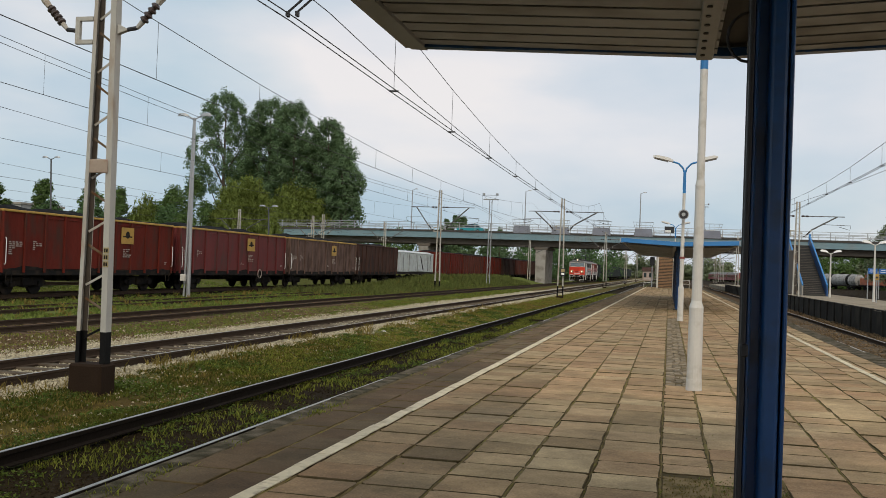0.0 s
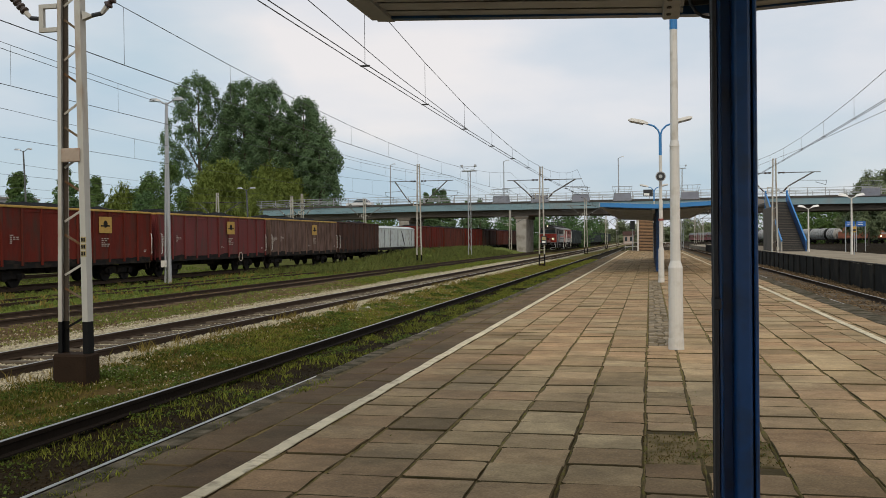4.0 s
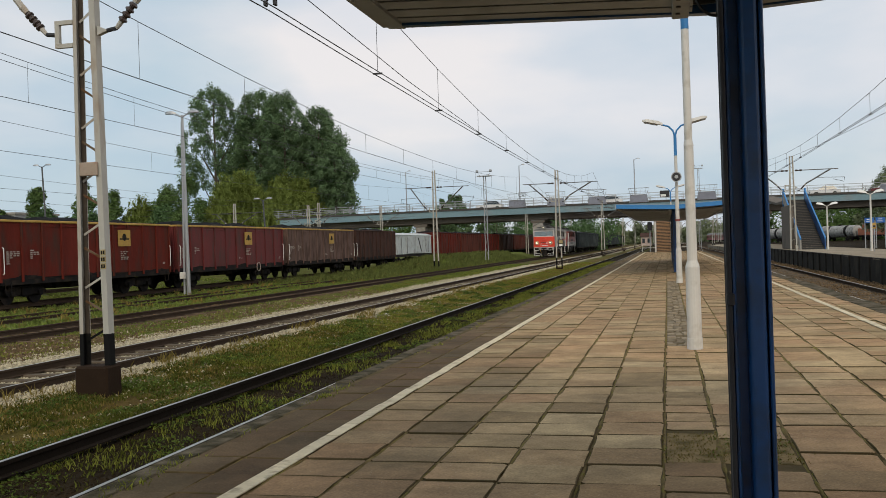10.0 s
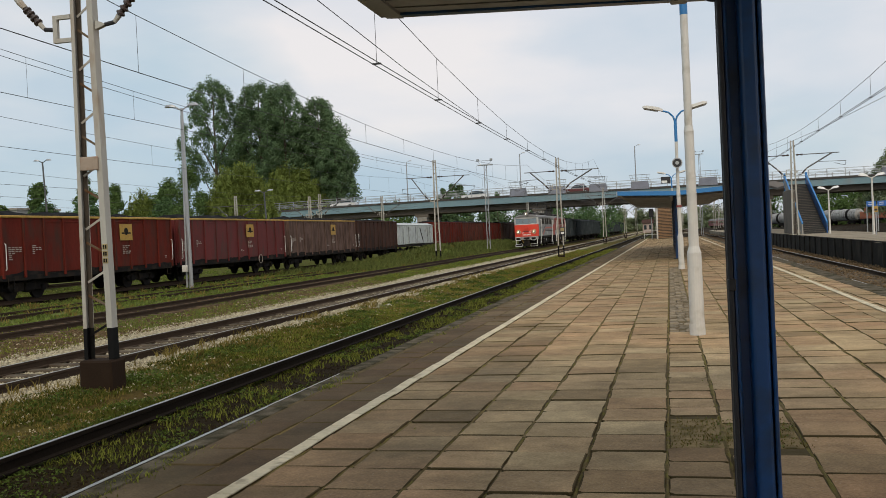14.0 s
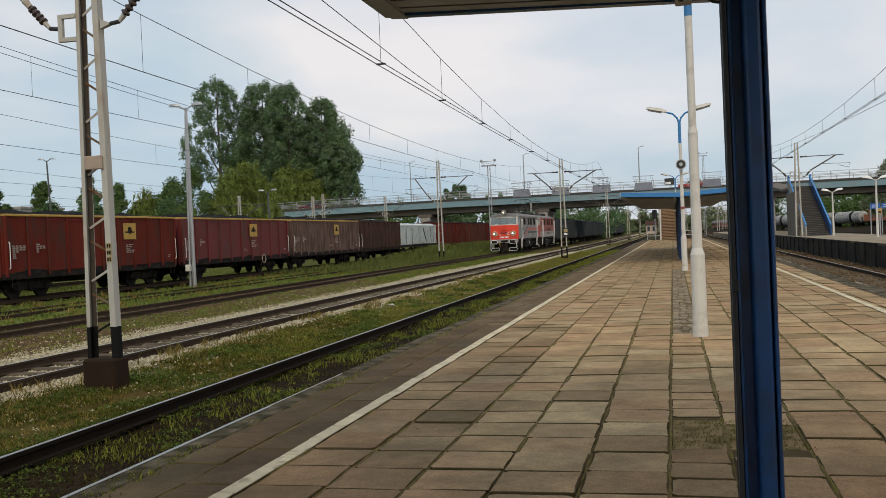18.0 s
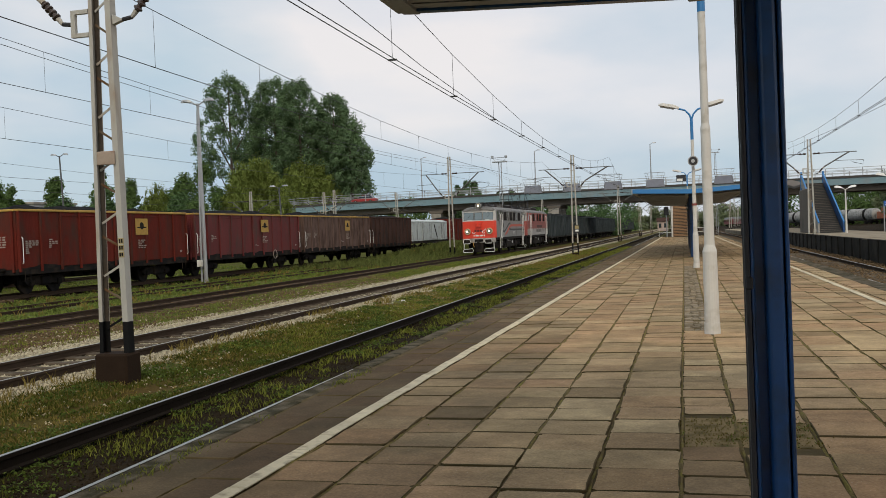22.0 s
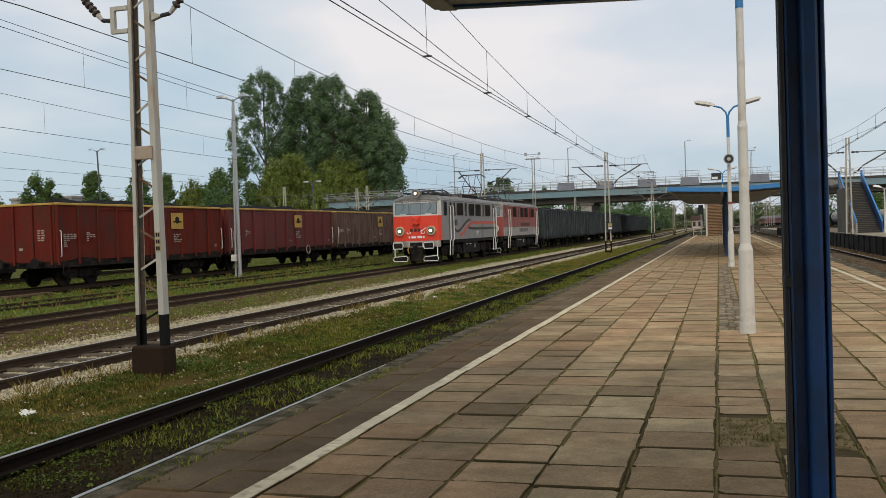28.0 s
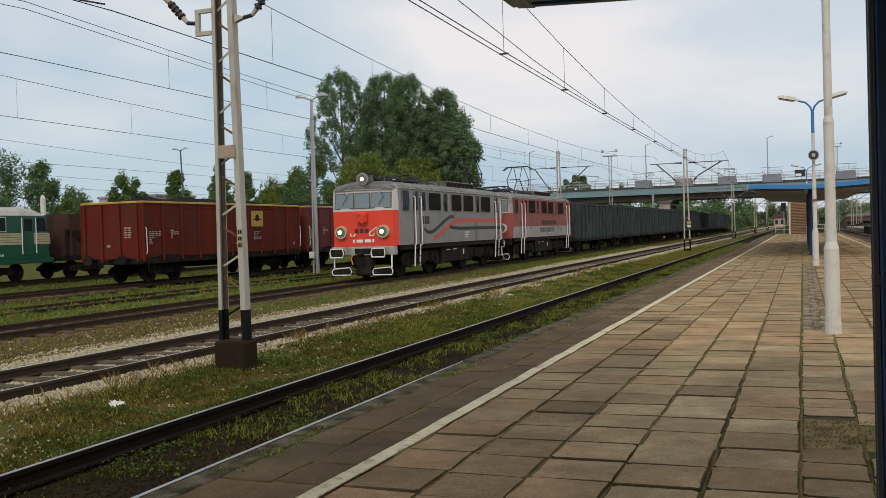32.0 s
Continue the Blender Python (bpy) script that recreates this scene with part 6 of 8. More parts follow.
            part("lens", rod((0, y1 + d * 0.07, 4.03), (0, y1 + d * 0.055, 4.03), 0.075, 0.065, 14), LENS if lit else LENSOFF, top, "glowing lens")
            for xa, xb in ((-0.44, -0.36), (-0.28, 0.0), (0.08, 0.36), (0.42, 0.5)):
                part("number_bar", box(xa, xb, -0.012, -0.004, 1.5, 1.62), WHITE, t, "white painted number as bars")
            for xa, za in ((-0.35, 1.98), (-0.12, 1.98), (0.1, 1.98)):
                part("logo_bar", box(xa, xa + 0.17, -0.012, -0.004, za - 0.11, za + 0.07), LOGODARK, t, "dark red company mark as plain bars")
            part("logo_swoosh", tube([(0.28, -0.01, 1.88), (0.45, -0.01, 1.98), (0.62, -0.01, 2.1)], 0.03, 5), WHITE, t)
            part("coupler_box", box(-0.18, 0.24, -0.2, 0.02, 2.28, 2.7, 0.03), front_paint, t, "red multiple-unit socket box")
            for x, z in ((-0.1, 2.35), (0.15, 2.55), (-0.12, 2.62), (0.1, 2.32)):
                part("socket", rod((x, -0.2, z), (x, -0.28, z), 0.07, n=10), front_paint, t)
            for x in (-0.42, 0.42):
                part("lamp_iron", tube([(x - 0.1, -0.02, 1.86), (x - 0.08, -0.06, 1.76), (x + 0.08, -0.06, 1.76), (x + 0.1, -0.02, 1.86)], 0.025, 5), WHITE, t, "white lamp bracket")
    # roof
    roof = part("roof", loft([[(-hw + 0.03, y, 3.6), (hw - 0.03, y, 3.6), (hw - 0.1, y, 3.74), (hw - 0.35, y, 3.88), (0.6, y, 3.97), (-0.6, y, 3.97), (-hw + 0.35, y, 3.88), (-hw + 0.1, y, 3.74)] for y in (0.72, L - 0.72)]), LOCOROOF, t, "curved grey roof")
    part("cant_rail", box(hw - 0.04, hw + 0.02, 0.4, L - 0.4, 3.6, 3.64, 0.01), LOCOROOF, t)
    part("roof_visor", loft([[(-0.42, -0.05 + k * 0.9, 4.24 + k * 0.02), (0.42, -0.05 + k * 0.9, 4.24 + k * 0.02), (0.42, -0.05 + k * 0.9, 4.28 + k * 0.02), (-0.42, -0.05 + k * 0.9, 4.28 + k * 0.02)] for k in (0.25, 1)]), DARKSTEEL, t, "dark visor over the roof headlight") if fancy else None
    for xr in (-0.75, 0.75):
        part("roof_rail", tube([(xr, 1.0, 3.95), (xr, 1.1, 4.12), (xr, 6.6, 4.12), (xr, 6.8, 3.95)], 0.025, 5), DARKSTEEL, t, "dark equipment rail on the roof")
    for yr in (1.6, 2.9, 4.6, 5.8, 6.4):
        part("roof_insulator", rod((0.3, yr, 3.95), (0.3, yr, 4.2), 0.07, 0.05, 8), INSUL, t)
    part("roof_walkway", box(-0.45, 0.45, 1.0, L - 1.0, 3.93, 3.97), LOCOROOF, roof)
    part("resistor_hatch", loft([[(-0.62, y, 3.9), (0.62, y, 3.9), (0.55, y, 4.25), (-0.55, y, 4.25)] for y in (8.0, 12.2)]), LOCOROOF, roof, "louvred roof hatch")
    for i in range(10):
        part("louvre", box(0.585, 0.62, 8.15 + i * 0.4, 8.45 + i * 0.4, 3.98, 4.2), UNDER, roof)
    part("bus_bar", tube([(-0.2, 1.2, 4.05), (-0.2, 2.5, 4.22), (-0.1, 5.0, 4.22), (0.1, 7.9, 4.1)], 0.025, 5), DARKSTEEL, roof)
    part("horn_plate", box(-1.0, 0.2, 0.9, 2.6, 4.05, 4.12), DARKSTEEL, roof)
    for y, up in pans:
        pantograph(t, y, up)
    # side windows and grilles
    x = hw + 0.001
    for a, b, kind in ((0.68, 1.4, "cab_window"), (1.98, 2.38, "door_window"), (2.74, 3.2, "side_window"), (3.52, 5.02, "louvre_window"), (5.39, 5.86, "side_window"), (6.36, 7.74, "louvre_window"), (7.98, 9.45, "louvre_window"), (9.88, 10.34, "side_window"), (10.6, 12.15, "louvre_window"), (13.0, 13.4, "door_window")):
        for s in (-1, 1):
            big = kind == "louvre_window"
            za, zb, c = (2.76, 3.53, 0.09) if big else (2.74, 3.54, 0.05)
            out = [(a + c, za), (b - c, za), (b, za + c), (b, zb - c), (b - c, zb), (a + c, zb), (a, zb - c), (a, za + c)]
            w = part(kind, prism(out, 0, *sorted((s * (x - 0.004), s * (x + 0.014)))), LOUVRE if big else PANE, t, "dark brown slatted window" if big else "dark glossy window")
            part("window_frame", tube([(s * (x + 0.012), p, q) for p, q in out + out[:1]], 0.024, 4), LOCOROOF if fancy else side_up, w)
            if big and s > 0:
                for k in range(9):
                    z = za + 0.07 + k * 0.074
                    part("slat", loft([[(x + 0.014, p, z), (x + 0.03, p, z - 0.02), (x + 0.03, p, z - 0.005), (x + 0.014, p, z + 0.015)] for p in (a + 0.05, b - 0.05)]), LOUVRE, w)
    for y in (1.86, 2.54, 12.85, 13.6):
        for s in (-1, 1):
            part("hand_rail", tube([(s * x, y, 1.3), (s * (x + 0.09), y, 1.34), (s * (x + 0.09), y, 3.3), (s * x, y, 3.34)], 0.024, 6), WHITE, t, "white cab door handrail")
    for y in (2.2, 13.2):
        part("door_line", tube([(x + 0.004, y - 0.33, 1.36), (x + 0.004, y - 0.33, 3.4), (x + 0.004, y + 0.33, 3.4), (x + 0.004, y + 0.33, 1.36)], 0.012, 4), UNDER, t, "dark gap round the cab door")
        lad = part("ladder", tube([(x - 0.03, y - 0.28, 0.45), (x + 0.02, y - 0.28, 1.35)], 0.03, 5), WHITE, t, "white-edged cab steps")
        part("stile", tube([(x - 0.03, y + 0.28, 0.45), (x + 0.02, y + 0.28, 1.35)], 0.03, 5), WHITE, lad)
        for z in (0.55, 0.85, 1.15):
            part("rung", box(x - 0.16, x + 0.02, y - 0.28, y + 0.28, z, z + 0.03), UNDER, lad)
    # livery
    xs = x + 0.004
    def stripe(pts, width, mt, name="stripe"):
        verts, faces = [], []
        for i, (y, z) in enumerate(pts):
            a, b = pts[max(0, i - 1)], pts[min(len(pts) - 1, i + 1)]
            d = Vector((b[0] - a[0], b[1] - a[1])).normalized()
            n = Vector((-d.y, d.x)) * width / 2
            verts += [(xs, y + n.x, z + n.y), (xs, y - n.x, z - n.y), (xs - 0.006, y + n.x, z + n.y), (xs - 0.006, y - n.x, z - n.y)]
            if i:
                k = 4 * i
                faces += [(k - 4, k - 3, k + 1, k), (k - 4, k, k + 2, k - 2), (k - 3, k - 1, k + 3, k + 1)]
        tagged(mesh_of(name, verts, faces, mt, t), "painted side stripe")
    def swoop(y):
        u = min(1, max(0, (y - 3.4) / 3.2))
        return 1.72 + 0.72 * (3 * u * u - 2 * u ** 3)
    if fancy:
        stripe([(3.0, 2.0), (3.3, 1.86), (3.6, 1.82)] + [(3.6 + i * 0.2, swoop(3.6 + i * 0.2) + 0.08) for i in range(1, 13)] + [(6.3, 2.52), (6.7, 2.5)], 0.16, LOCOBLACK)
        stripe([(4.1, 1.55)] + [(4.3 + i * 0.2, swoop(3.75 + i * 0.2) - 0.14) for i in range(0, 13)] + [(7.2, 2.34), (8, 2.34), (14.1, 2.34)], 0.2, LOCOSTRIPE)
        stripe([(6.1, 2.06), (6.6, 2.0), (7.4, 1.97), (14.1, 1.97)], 0.15, LOCOBLACK)
        for a, w in ((2.78, 0.22), (3.08, 0.2), (3.36, 0.24)):
            part("logo_bar", box(xs - 0.004, xs + 0.004, a, a + w, 2.18, 2.52), LOCOBLACK, t, "dark company mark as plain bars")
    else:
        part("red_band", box(x - 0.002, x + 0.006, 0.33, L - 0.33, 2.0, 3.58), LOCORED2, t, "faded red upper side")
        for o in t.children:
            if o.name.startswith(("cab_window", "side_window", "door_window", "louvre_window")):
                o.location.x = 0.008
        part("logo_bar", box(xs + 0.006, xs + 0.012, 6.0, 9.6, 1.62, 1.9), LOCOROOF, t, "worn company mark as a plain bar")
        part("soot_patch", box(xs + 0.003, xs + 0.008, 6.5, 10.2, 2.08, 2.34), SOOTRED, t, "dark smudge on the side")
    writing(t, xs, 8.2, 1.75, (1.2, 1.0, 0.8), WHITE, 0.5, 0.06)
    # lower side, frame, bogies
    part("skirt", box(-hw + 0.05, hw - 0.03, 0.5, L - 0.5, 1.15, 1.35, 0.02), UNDER, t)
    part("battery_box", box(-1.3, 1.3, 5.4, 9.1, 0.45, 1.2, 0.04), UNDER, t, "black equipment box between the bogies")
    for y in (6.0, 6.9):
        part("latch", box(1.301, 1.31, y, y + 0.45, 1.0, 1.04), WHITE, t)
    part("plate", box(1.301, 1.31, 8.2, 8.35, 0.75, 1.0), WHITE, t)
    for y in (3.4, 11.1):
        b = part("bogie", box(-1.0, 1.0, y - 0.6, y + 0.6, 0.5, 1.0, 0.05), UNDER, t, "black two-axle bogie")
        for s in (-1, 1):
            part("side_frame", prism([(y - 2.3, 0.75), (y - 2.1, 0.5), (y - 0.6, 0.62), (y, 0.45), (y + 0.6, 0.62), (y + 2.1, 0.5), (y + 2.3, 0.75), (y + 2.0, 1.02), (y - 2.0, 1.02)], 0, s * 1.08 - 0.08, s * 1.08 + 0.08), UNDER, b)
            for d in (-1, 1):
                part("wheel", rod((s * 0.70, y + d * 1.6, 0.61), (s * 0.83, y + d * 1.6, 0.61), 0.61, 0.61, 24), UNDER, b)
                part("axle_box", box(s * 1.17 - 0.08, s * 1.17 + 0.08, y + d * 1.6 - 0.2, y + d * 1.6 + 0.2, 0.42, 0.8, 0.04), UNDER, b)
                part("spring", rod((s * 1.12, y + d * 0.9, 0.55), (s * 1.12, y + d * 0.9, 0.95), 0.12, n=10), UNDER, b)
    for y, d in ((0.0, -1), (L, 1)):
        part("buffer_beam", box(-1.38, 1.38, *sorted((y - d * 0.3, y + d * 0.04)), 0.98, 1.34, 0.03), LOCOPALE if d < 0 and fancy else UNDER, t, "pale grey buffer beam" if d < 0 and fancy else "")
        for xb in (-0.9, 0.9):
            part("buffer_shank", rod((xb, y, 1.1), (xb, y + d * 0.5, 1.1), 0.11, n=10), UNDER, t)
            bh = part("buffer_head", box(xb - 0.30, xb + 0.30, *sorted((y + d * 0.5, y + d * 0.56)), 0.91, 1.28, 0.06), UNDER, t, "black buffer edged in white")
            part("white_edge", tube([(xb + a, y + d * 0.57, 1.095 + c) for a, c in ((-0.26, -0.17), (0.26, -0.17), (0.3, 0), (0.26, 0.17), (-0.26, 0.17), (-0.3, 0), (-0.26, -0.17))], 0.028, 5), WHITE, bh, "white painted edge")
            part("snow_guard", box(xb - 0.42, xb + 0.42, *sorted((y + d * 0.12, y + d * 0.16)), 0.22, 0.5, 0.05), UNDER, t, "black rail guard")
            part("guard_edge", tube([(xb + a, y + d * 0.18, 0.36 + c) for a, c in ((-0.38, -0.15), (0.38, -0.15), (0.44, 0), (0.36, 0.15), (-0.36, 0.1), (-0.44, -0.03), (-0.38, -0.15))], 0.025, 5), WHITE, t, "white painted edge of the rail guard")
            part("guard_bracket", rod((xb + (0.36 if xb > 0 else -0.36), y + d * 0.1, 0.45), (xb + (0.36 if xb > 0 else -0.36), y + d * 0.05, 1.0), 0.035, n=6), WHITE if fancy else UNDER, t, "white upright")
        part("coupling_hook", rod((0, y, 1.05), (0, y + d * 0.5, 1.0), 0.07, n=8), UNDER, t)
        part("coupling_recess", box(-0.36, 0.36, *sorted((y + d * 0.041, y + d * 0.06)), 1.04, 1.26, 0.01), UNDER, t)
        for xh in (-0.45, -0.3, 0.5):
            part("brake_hose", tube([(xh, y + d * 0.05, 1.0), (xh, y + d * 0.2, 0.85), (xh + 0.08, y + d * 0.2, 0.62)], 0.03, 6), YELLOW if xh == -0.45 else UNDER, t)
        part("ballast_plough", box(-0.35, 0.35, *sorted((y - d * 0.25, y + d * 0.02)), 0.18, 0.95, 0.05), UNDER, t)
    return t


def train_rows(y_off):
    """Seconds and poses along the straight track; the train slows a little."""
    rows = []
    for i in range(17):
        s = 2.0 * i
        rows.append((s, pose(-16.45, 174.95 - 4.62 * s + 0.0070 * s * s + y_off, RAIL)))
    return rows


lead = electric_loco("electric_locomotive", "red-fronted silver-grey electric locomotive pulling the train with lit headlights", LOCORED, LOCOGREY, LOCOGREY, True, ((3.6, 0.12), (13.1, 1.5)), True)
second = electric_loco("electric_locomotive", "faded red and grey electric locomotive coupled second", LOCORED2, LOCOPALE, LOCORED2, False, ((2.0, 0.12), (6.6, 1.5)), False)
TRAIN = [(lead, 0.0), (second, 15.9)]
coal_wagon = gondola(None, "black coal-stained gondola wagon in the moving train", WAGONBLACK, WAGONBLACK, 13.2, detail=False, logo=False, doors=False, group="wagons of the coal train")
TRAIN.append((coal_wagon, 38.2))
for i in range(1, 13):
    TRAIN.append((copy_thing(coal_wagon, pose(0, 0, 0)), 38.2 + 14.3 * i))


# ---- the road bridge ----
def bridge():
    b = thing("road_bridge", "long road bridge with pale blue fascia across the railway", "bridge", kind="structure")
    y0, y1 = 146.5, 158.0
    seg = [(-190, -4.6), (-120, -2.0), (-75, -0.55), (-55, -0.1), (-35, 0.05), (0, 0.1), (80, 0.1), (260, -0.6)]
    for (xa, da), (xb, db) in zip(seg, seg[1:]):
        def span(za, zb, ya, yb, mt, nm, lb=""):
            part(nm, loft([[(x, ya, za + d), (x, yb, za + d), (x, yb, zb + d), (x, ya, zb + d)] for x, d in ((xa, da), (xb, db))]), mt, b, lb)
        span(6.05, 7.0, y0, y0 + 0.5, BRIDGEBLUE, "fascia", "pale blue-green fascia beam")
        span(7.0, 7.3, y0 - 0.1, y0 + 0.6, KERBDARK, "kerb_edge")
        span(5.15, 6.3, y0 + 1.2, y0 + 3.2, BRIDGECON, "girder", "dark concrete girder")
        span(5.15, 6.3, y1 - 3.2, y1 - 1.2, BRIDGECON, "girder")
        span(6.3, 6.88, y0 + 0.5, y1 - 0.5, BRIDGECON, "deck_slab")
        span(6.88, 6.98, y0 + 0.6, y1 - 0.6, ASPHALT, "carriageway", "asphalt road")
        span(6.05, 7.3, y1 - 0.5, y1, BRIDGEBLUE, "fascia")
    def dip(x):
        for (xa, da), (xb, db) in zip(seg, seg[1:]):
            if xa <= x <= xb:
                return da + (db - da) * (x - xa) / (xb - xa)
        return 0
    for yy in (y0 + 0.1, y1 - 0.2):
        xs = [-80 + 2.5 * i for i in range(60)]
        for x in xs:
            part("railing_post", box(x - 0.05, x + 0.05, yy - 0.05, yy + 0.05, 7.3 + dip(x), 8.5 + dip(x)), STEEL, b)
        for z in (7.75, 8.12, 8.48):
            for xa, xb in [(xs[i], xs[min(i + 10, 59)]) for i in range(0, 59, 10)]:
                part("railing_bar", bar((xa, yy, z + dip(xa)), (xb, yy, z + dip(xb)), 0.06, 0.07), STEEL, b)
    for x in (-19.6, -38.5, -58.0, 14.0, 46.0):
        pr = part("pier", loft([[(x - 0.75, y0 + 1.0, GROUND - 0.1), (x + 0.75, y0 + 1.0, GROUND - 0.1), (x + 0.75, y1 - 1.0, GROUND - 0.1), (x - 0.75, y1 - 1.0, GROUND - 0.1)], [(x - 0.8, y0 + 1.0, 5.14), (x + 0.8, y0 + 1.0, 5.14), (x + 0.8, y1 - 1.0, 5.14), (x - 0.8, y1 - 1.0, 5.14)]]), CONCRETE, b, "pale concrete bridge pier")
        part("pier_cap", box(x - 1.1, x + 1.1, y0 + 0.9, y1 - 0.9, 4.7, 5.16, 0.05), BRIDGECON, pr)
    # screens over the overhead wires
    for x in (-16.5, -10.25, -4.0, -22.5, 5.9, 31.0, 37.5):
        s = thing("wire_guard_screen", "slanted grey safety screen on the bridge railing", "screen", pose(x, y0 - 0.1, 7.05 + dip(x)), "bridge screens")
        part("panel", loft([[(-1.35, 0, 0.05), (1.35, 0, 0.05), (1.35, 0.03, 0.05), (-1.35, 0.03, 0.05)], [(-1.2, -0.4, 1.2), (1.2, -0.4, 1.2), (1.2, -0.37, 1.2), (-1.2, -0.37, 1.2)]]), BOARD, s, "pale lilac-grey sheet")
        part("frame", tube([(-1.2, -0.4, 1.2), (-1.5, -0.85, 2.15), (1.5, -0.85, 2.15), (1.2, -0.4, 1.2)], 0.045, 5), STEEL, s)
        for u in (-0.75, -0.25, 0.25, 0.75):
            part("upright", rod((1.2 * u, -0.4, 1.2), (1.5 * u, -0.85, 2.15), 0.022, n=4), STEEL, s)
        part("mid_bar", tube([(-1.35, -0.62, 1.68), (1.35, -0.62, 1.68)], 0.025, 5), STEEL, s)
        part("frame", tube([(-1.4, 0, 0.0), (-1.2, -0.4, 1.2), (1.2, -0.4, 1.2), (1.4, 0, 0.0)], 0.045, 5), STEEL, s)
    for x in (-4.9, -23.7, -43.3):
        yard_lamp(pose(x, y1 - 0.9, 6.9 + dip(x)), "slim lamp post on the bridge", 7.6, 1)
    # Made-up panel in place of the lamp-like heads above the canopy.
    ns = thing("bridge_sign", "made-up dark panel in place of a lamp-like thing above the canopy", "sign", pose(-0.2, y0 + 0.0, 7.3))
    part("panel", box(-0.7, 0.7, -0.05, 0.05, 0.5, 1.5, 0.02), DARKSTEEL, ns)
    part("pale_patch", box(-0.6, 0.2, -0.07, -0.052, 0.6, 0.95), WHITE, ns)


bridge()


# ---- vegetation ----
def leaves(name, lobes, count, size, material, parent, seed, droop=0.0, label="", rough=1.0, soft=0.55):
    """A crown of many small leaf clumps round overlapping lobes, with gaps and a ragged outline."""
    rs = np.random.RandomState(seed)
    lob = np.array([l[:6] for l in lobes], float)
    wt = np.array([l[3] * l[4] + l[3] * l[5] + l[4] * l[5] for l in lobes]); wt = wt / wt.sum()
    pick = rs.choice(len(lobes), count, p=wt)
    d = rs.normal(size=(count, 3)); d /= np.linalg.norm(d, axis=1)[:, None]
    bump = 1 + rough * (0.22 * np.sin(d[:, 0] * 7 + seed + pick) * np.sin(d[:, 1] * 6 + pick * 2) + 0.18 * np.sin(d[:, 2] * 9 + pick) + rs.normal(size=count) * 0.07)
    r = (rs.rand(count) ** 0.33) * bump
    c = lob[pick, :3] + d * lob[pick, 3:] * r[:, None]
    keep = np.sin(c[:, 0] * 1.9 / size * 0.35 + seed) + np.sin(c[:, 2] * 1.7 / size * 0.35 + pick) + np.sin(c[:, 1] * 2.1 / size * 0.35) > -2.1
    c, d = c[keep], d[keep]
    n = len(c)
    s = size * (0.6 + 0.8 * rs.rand(n))
    nr = d * 1.0 + rs.normal(size=(n, 3)) * soft + (0, 0, 0.5)
    nr /= np.linalg.norm(nr, axis=1)[:, None]
    u = rs.normal(size=(n, 3)); u[:, 2] -= droop * 3
    u -= (u * nr).sum(1)[:, None] * nr; u /= np.linalg.norm(u, axis=1)[:, None]
    w = np.cross(nr, u)
    w -= (w * u).sum(1)[:, None] * u; w /= np.linalg.norm(w, axis=1)[:, None]
    lng = s[:, None] * (1 + droop * 1.6)
    v = np.stack([c - u * lng * 0.5, c + w * s[:, None] * 0.32, c + u * lng * 0.5, c - w * s[:, None] * 0.32], 1).reshape(-1, 3)
    me = bpy.data.meshes.new(name)
    me.vertices.add(4 * n); me.vertices.foreach_set("co", v.ravel())
    me.loops.add(4 * n); me.loops.foreach_set("vertex_index", np.arange(4 * n))
    me.polygons.add(n); me.polygons.foreach_set("loop_start", np.arange(0, 4 * n, 4)); me.polygons.foreach_set("loop_total", np.full(n, 4))
    me.update(calc_edges=True)
    me.materials.append(material)
    ob = new(name, me)
    ob.parent = parent
    return tagged(ob, label) if label else ob


def trunk(t, h, r, limbs, seed):
    rng = random.Random(seed)
    bm = rod((0, 0, -0.3), (0.15, 0, h * 0.5), r, r * 0.65, 9)
    rod((0.15, 0, h * 0.5), (0, 0.1, h), r * 0.65, r * 0.15, 8, bm)
    part("trunk", bm, BARK, t, "grey-brown tapered trunk")
    for i in range(limbs):
        z = h * (0.25 + 0.6 * i / limbs)
        a = i * 2.4 + rng.random()
        l = h * (0.28 - 0.16 * i / limbs)
        part("limb", rod((0.1, 0, z), (0.1 + l * 0.6 * math.cos(a), l * 0.6 * math.sin(a), z + l), r * 0.3, r * 0.08, 6), BARK, t)


def poplar(x, y, h, w, seed, count=34000, thin=0.0):
    """An upright crown of many tight leaf clumps on steep limbs; thin leaves sky between the lower limbs."""
    t = thing("poplar_tree", "tall dense dark green poplar beyond the road bridge", "tree", pose(x, y, GROUND), "poplars")
    trunk(t, h * 0.9, 0.5, 9, seed)
    rng = random.Random(seed)
    lobes = []
    n = 250
    for i in range(n):
        u = ((i + rng.random()) / n) ** 0.8
        if thin and u < 0.5 and rng.random() < thin:
            continue
        wide = w * (0.70 + 0.30 * math.sin(min(1.0, u / 0.62) * math.pi / 2)) * math.sqrt(max(0.02, 1 - max(0.0, (u - 0.5) / 0.52) ** 2))
        wide *= 1.2 * (1 + 0.13 * math.sin(u * 17 + seed))
        a, q = i * 2.4 + rng.uniform(-0.4, 0.4), wide * math.sqrt(rng.uniform(0.12, 1.0)) * 0.88
        c = rng.uniform(0.8, 1.45) * (1.0 - 0.25 * u)
        lobes.append((q * math.cos(a), q * math.sin(a), h * (0.10 + 0.875 * u) - c * 0.7 * q / w, c, c, c * rng.uniform(1.0, 1.5)))
    leaves("crown", lobes, count, 0.36, LEAFPOPLAR, t, seed, label="dense dark green leaves in small clumps", rough=0.55, soft=0.28)
    return t


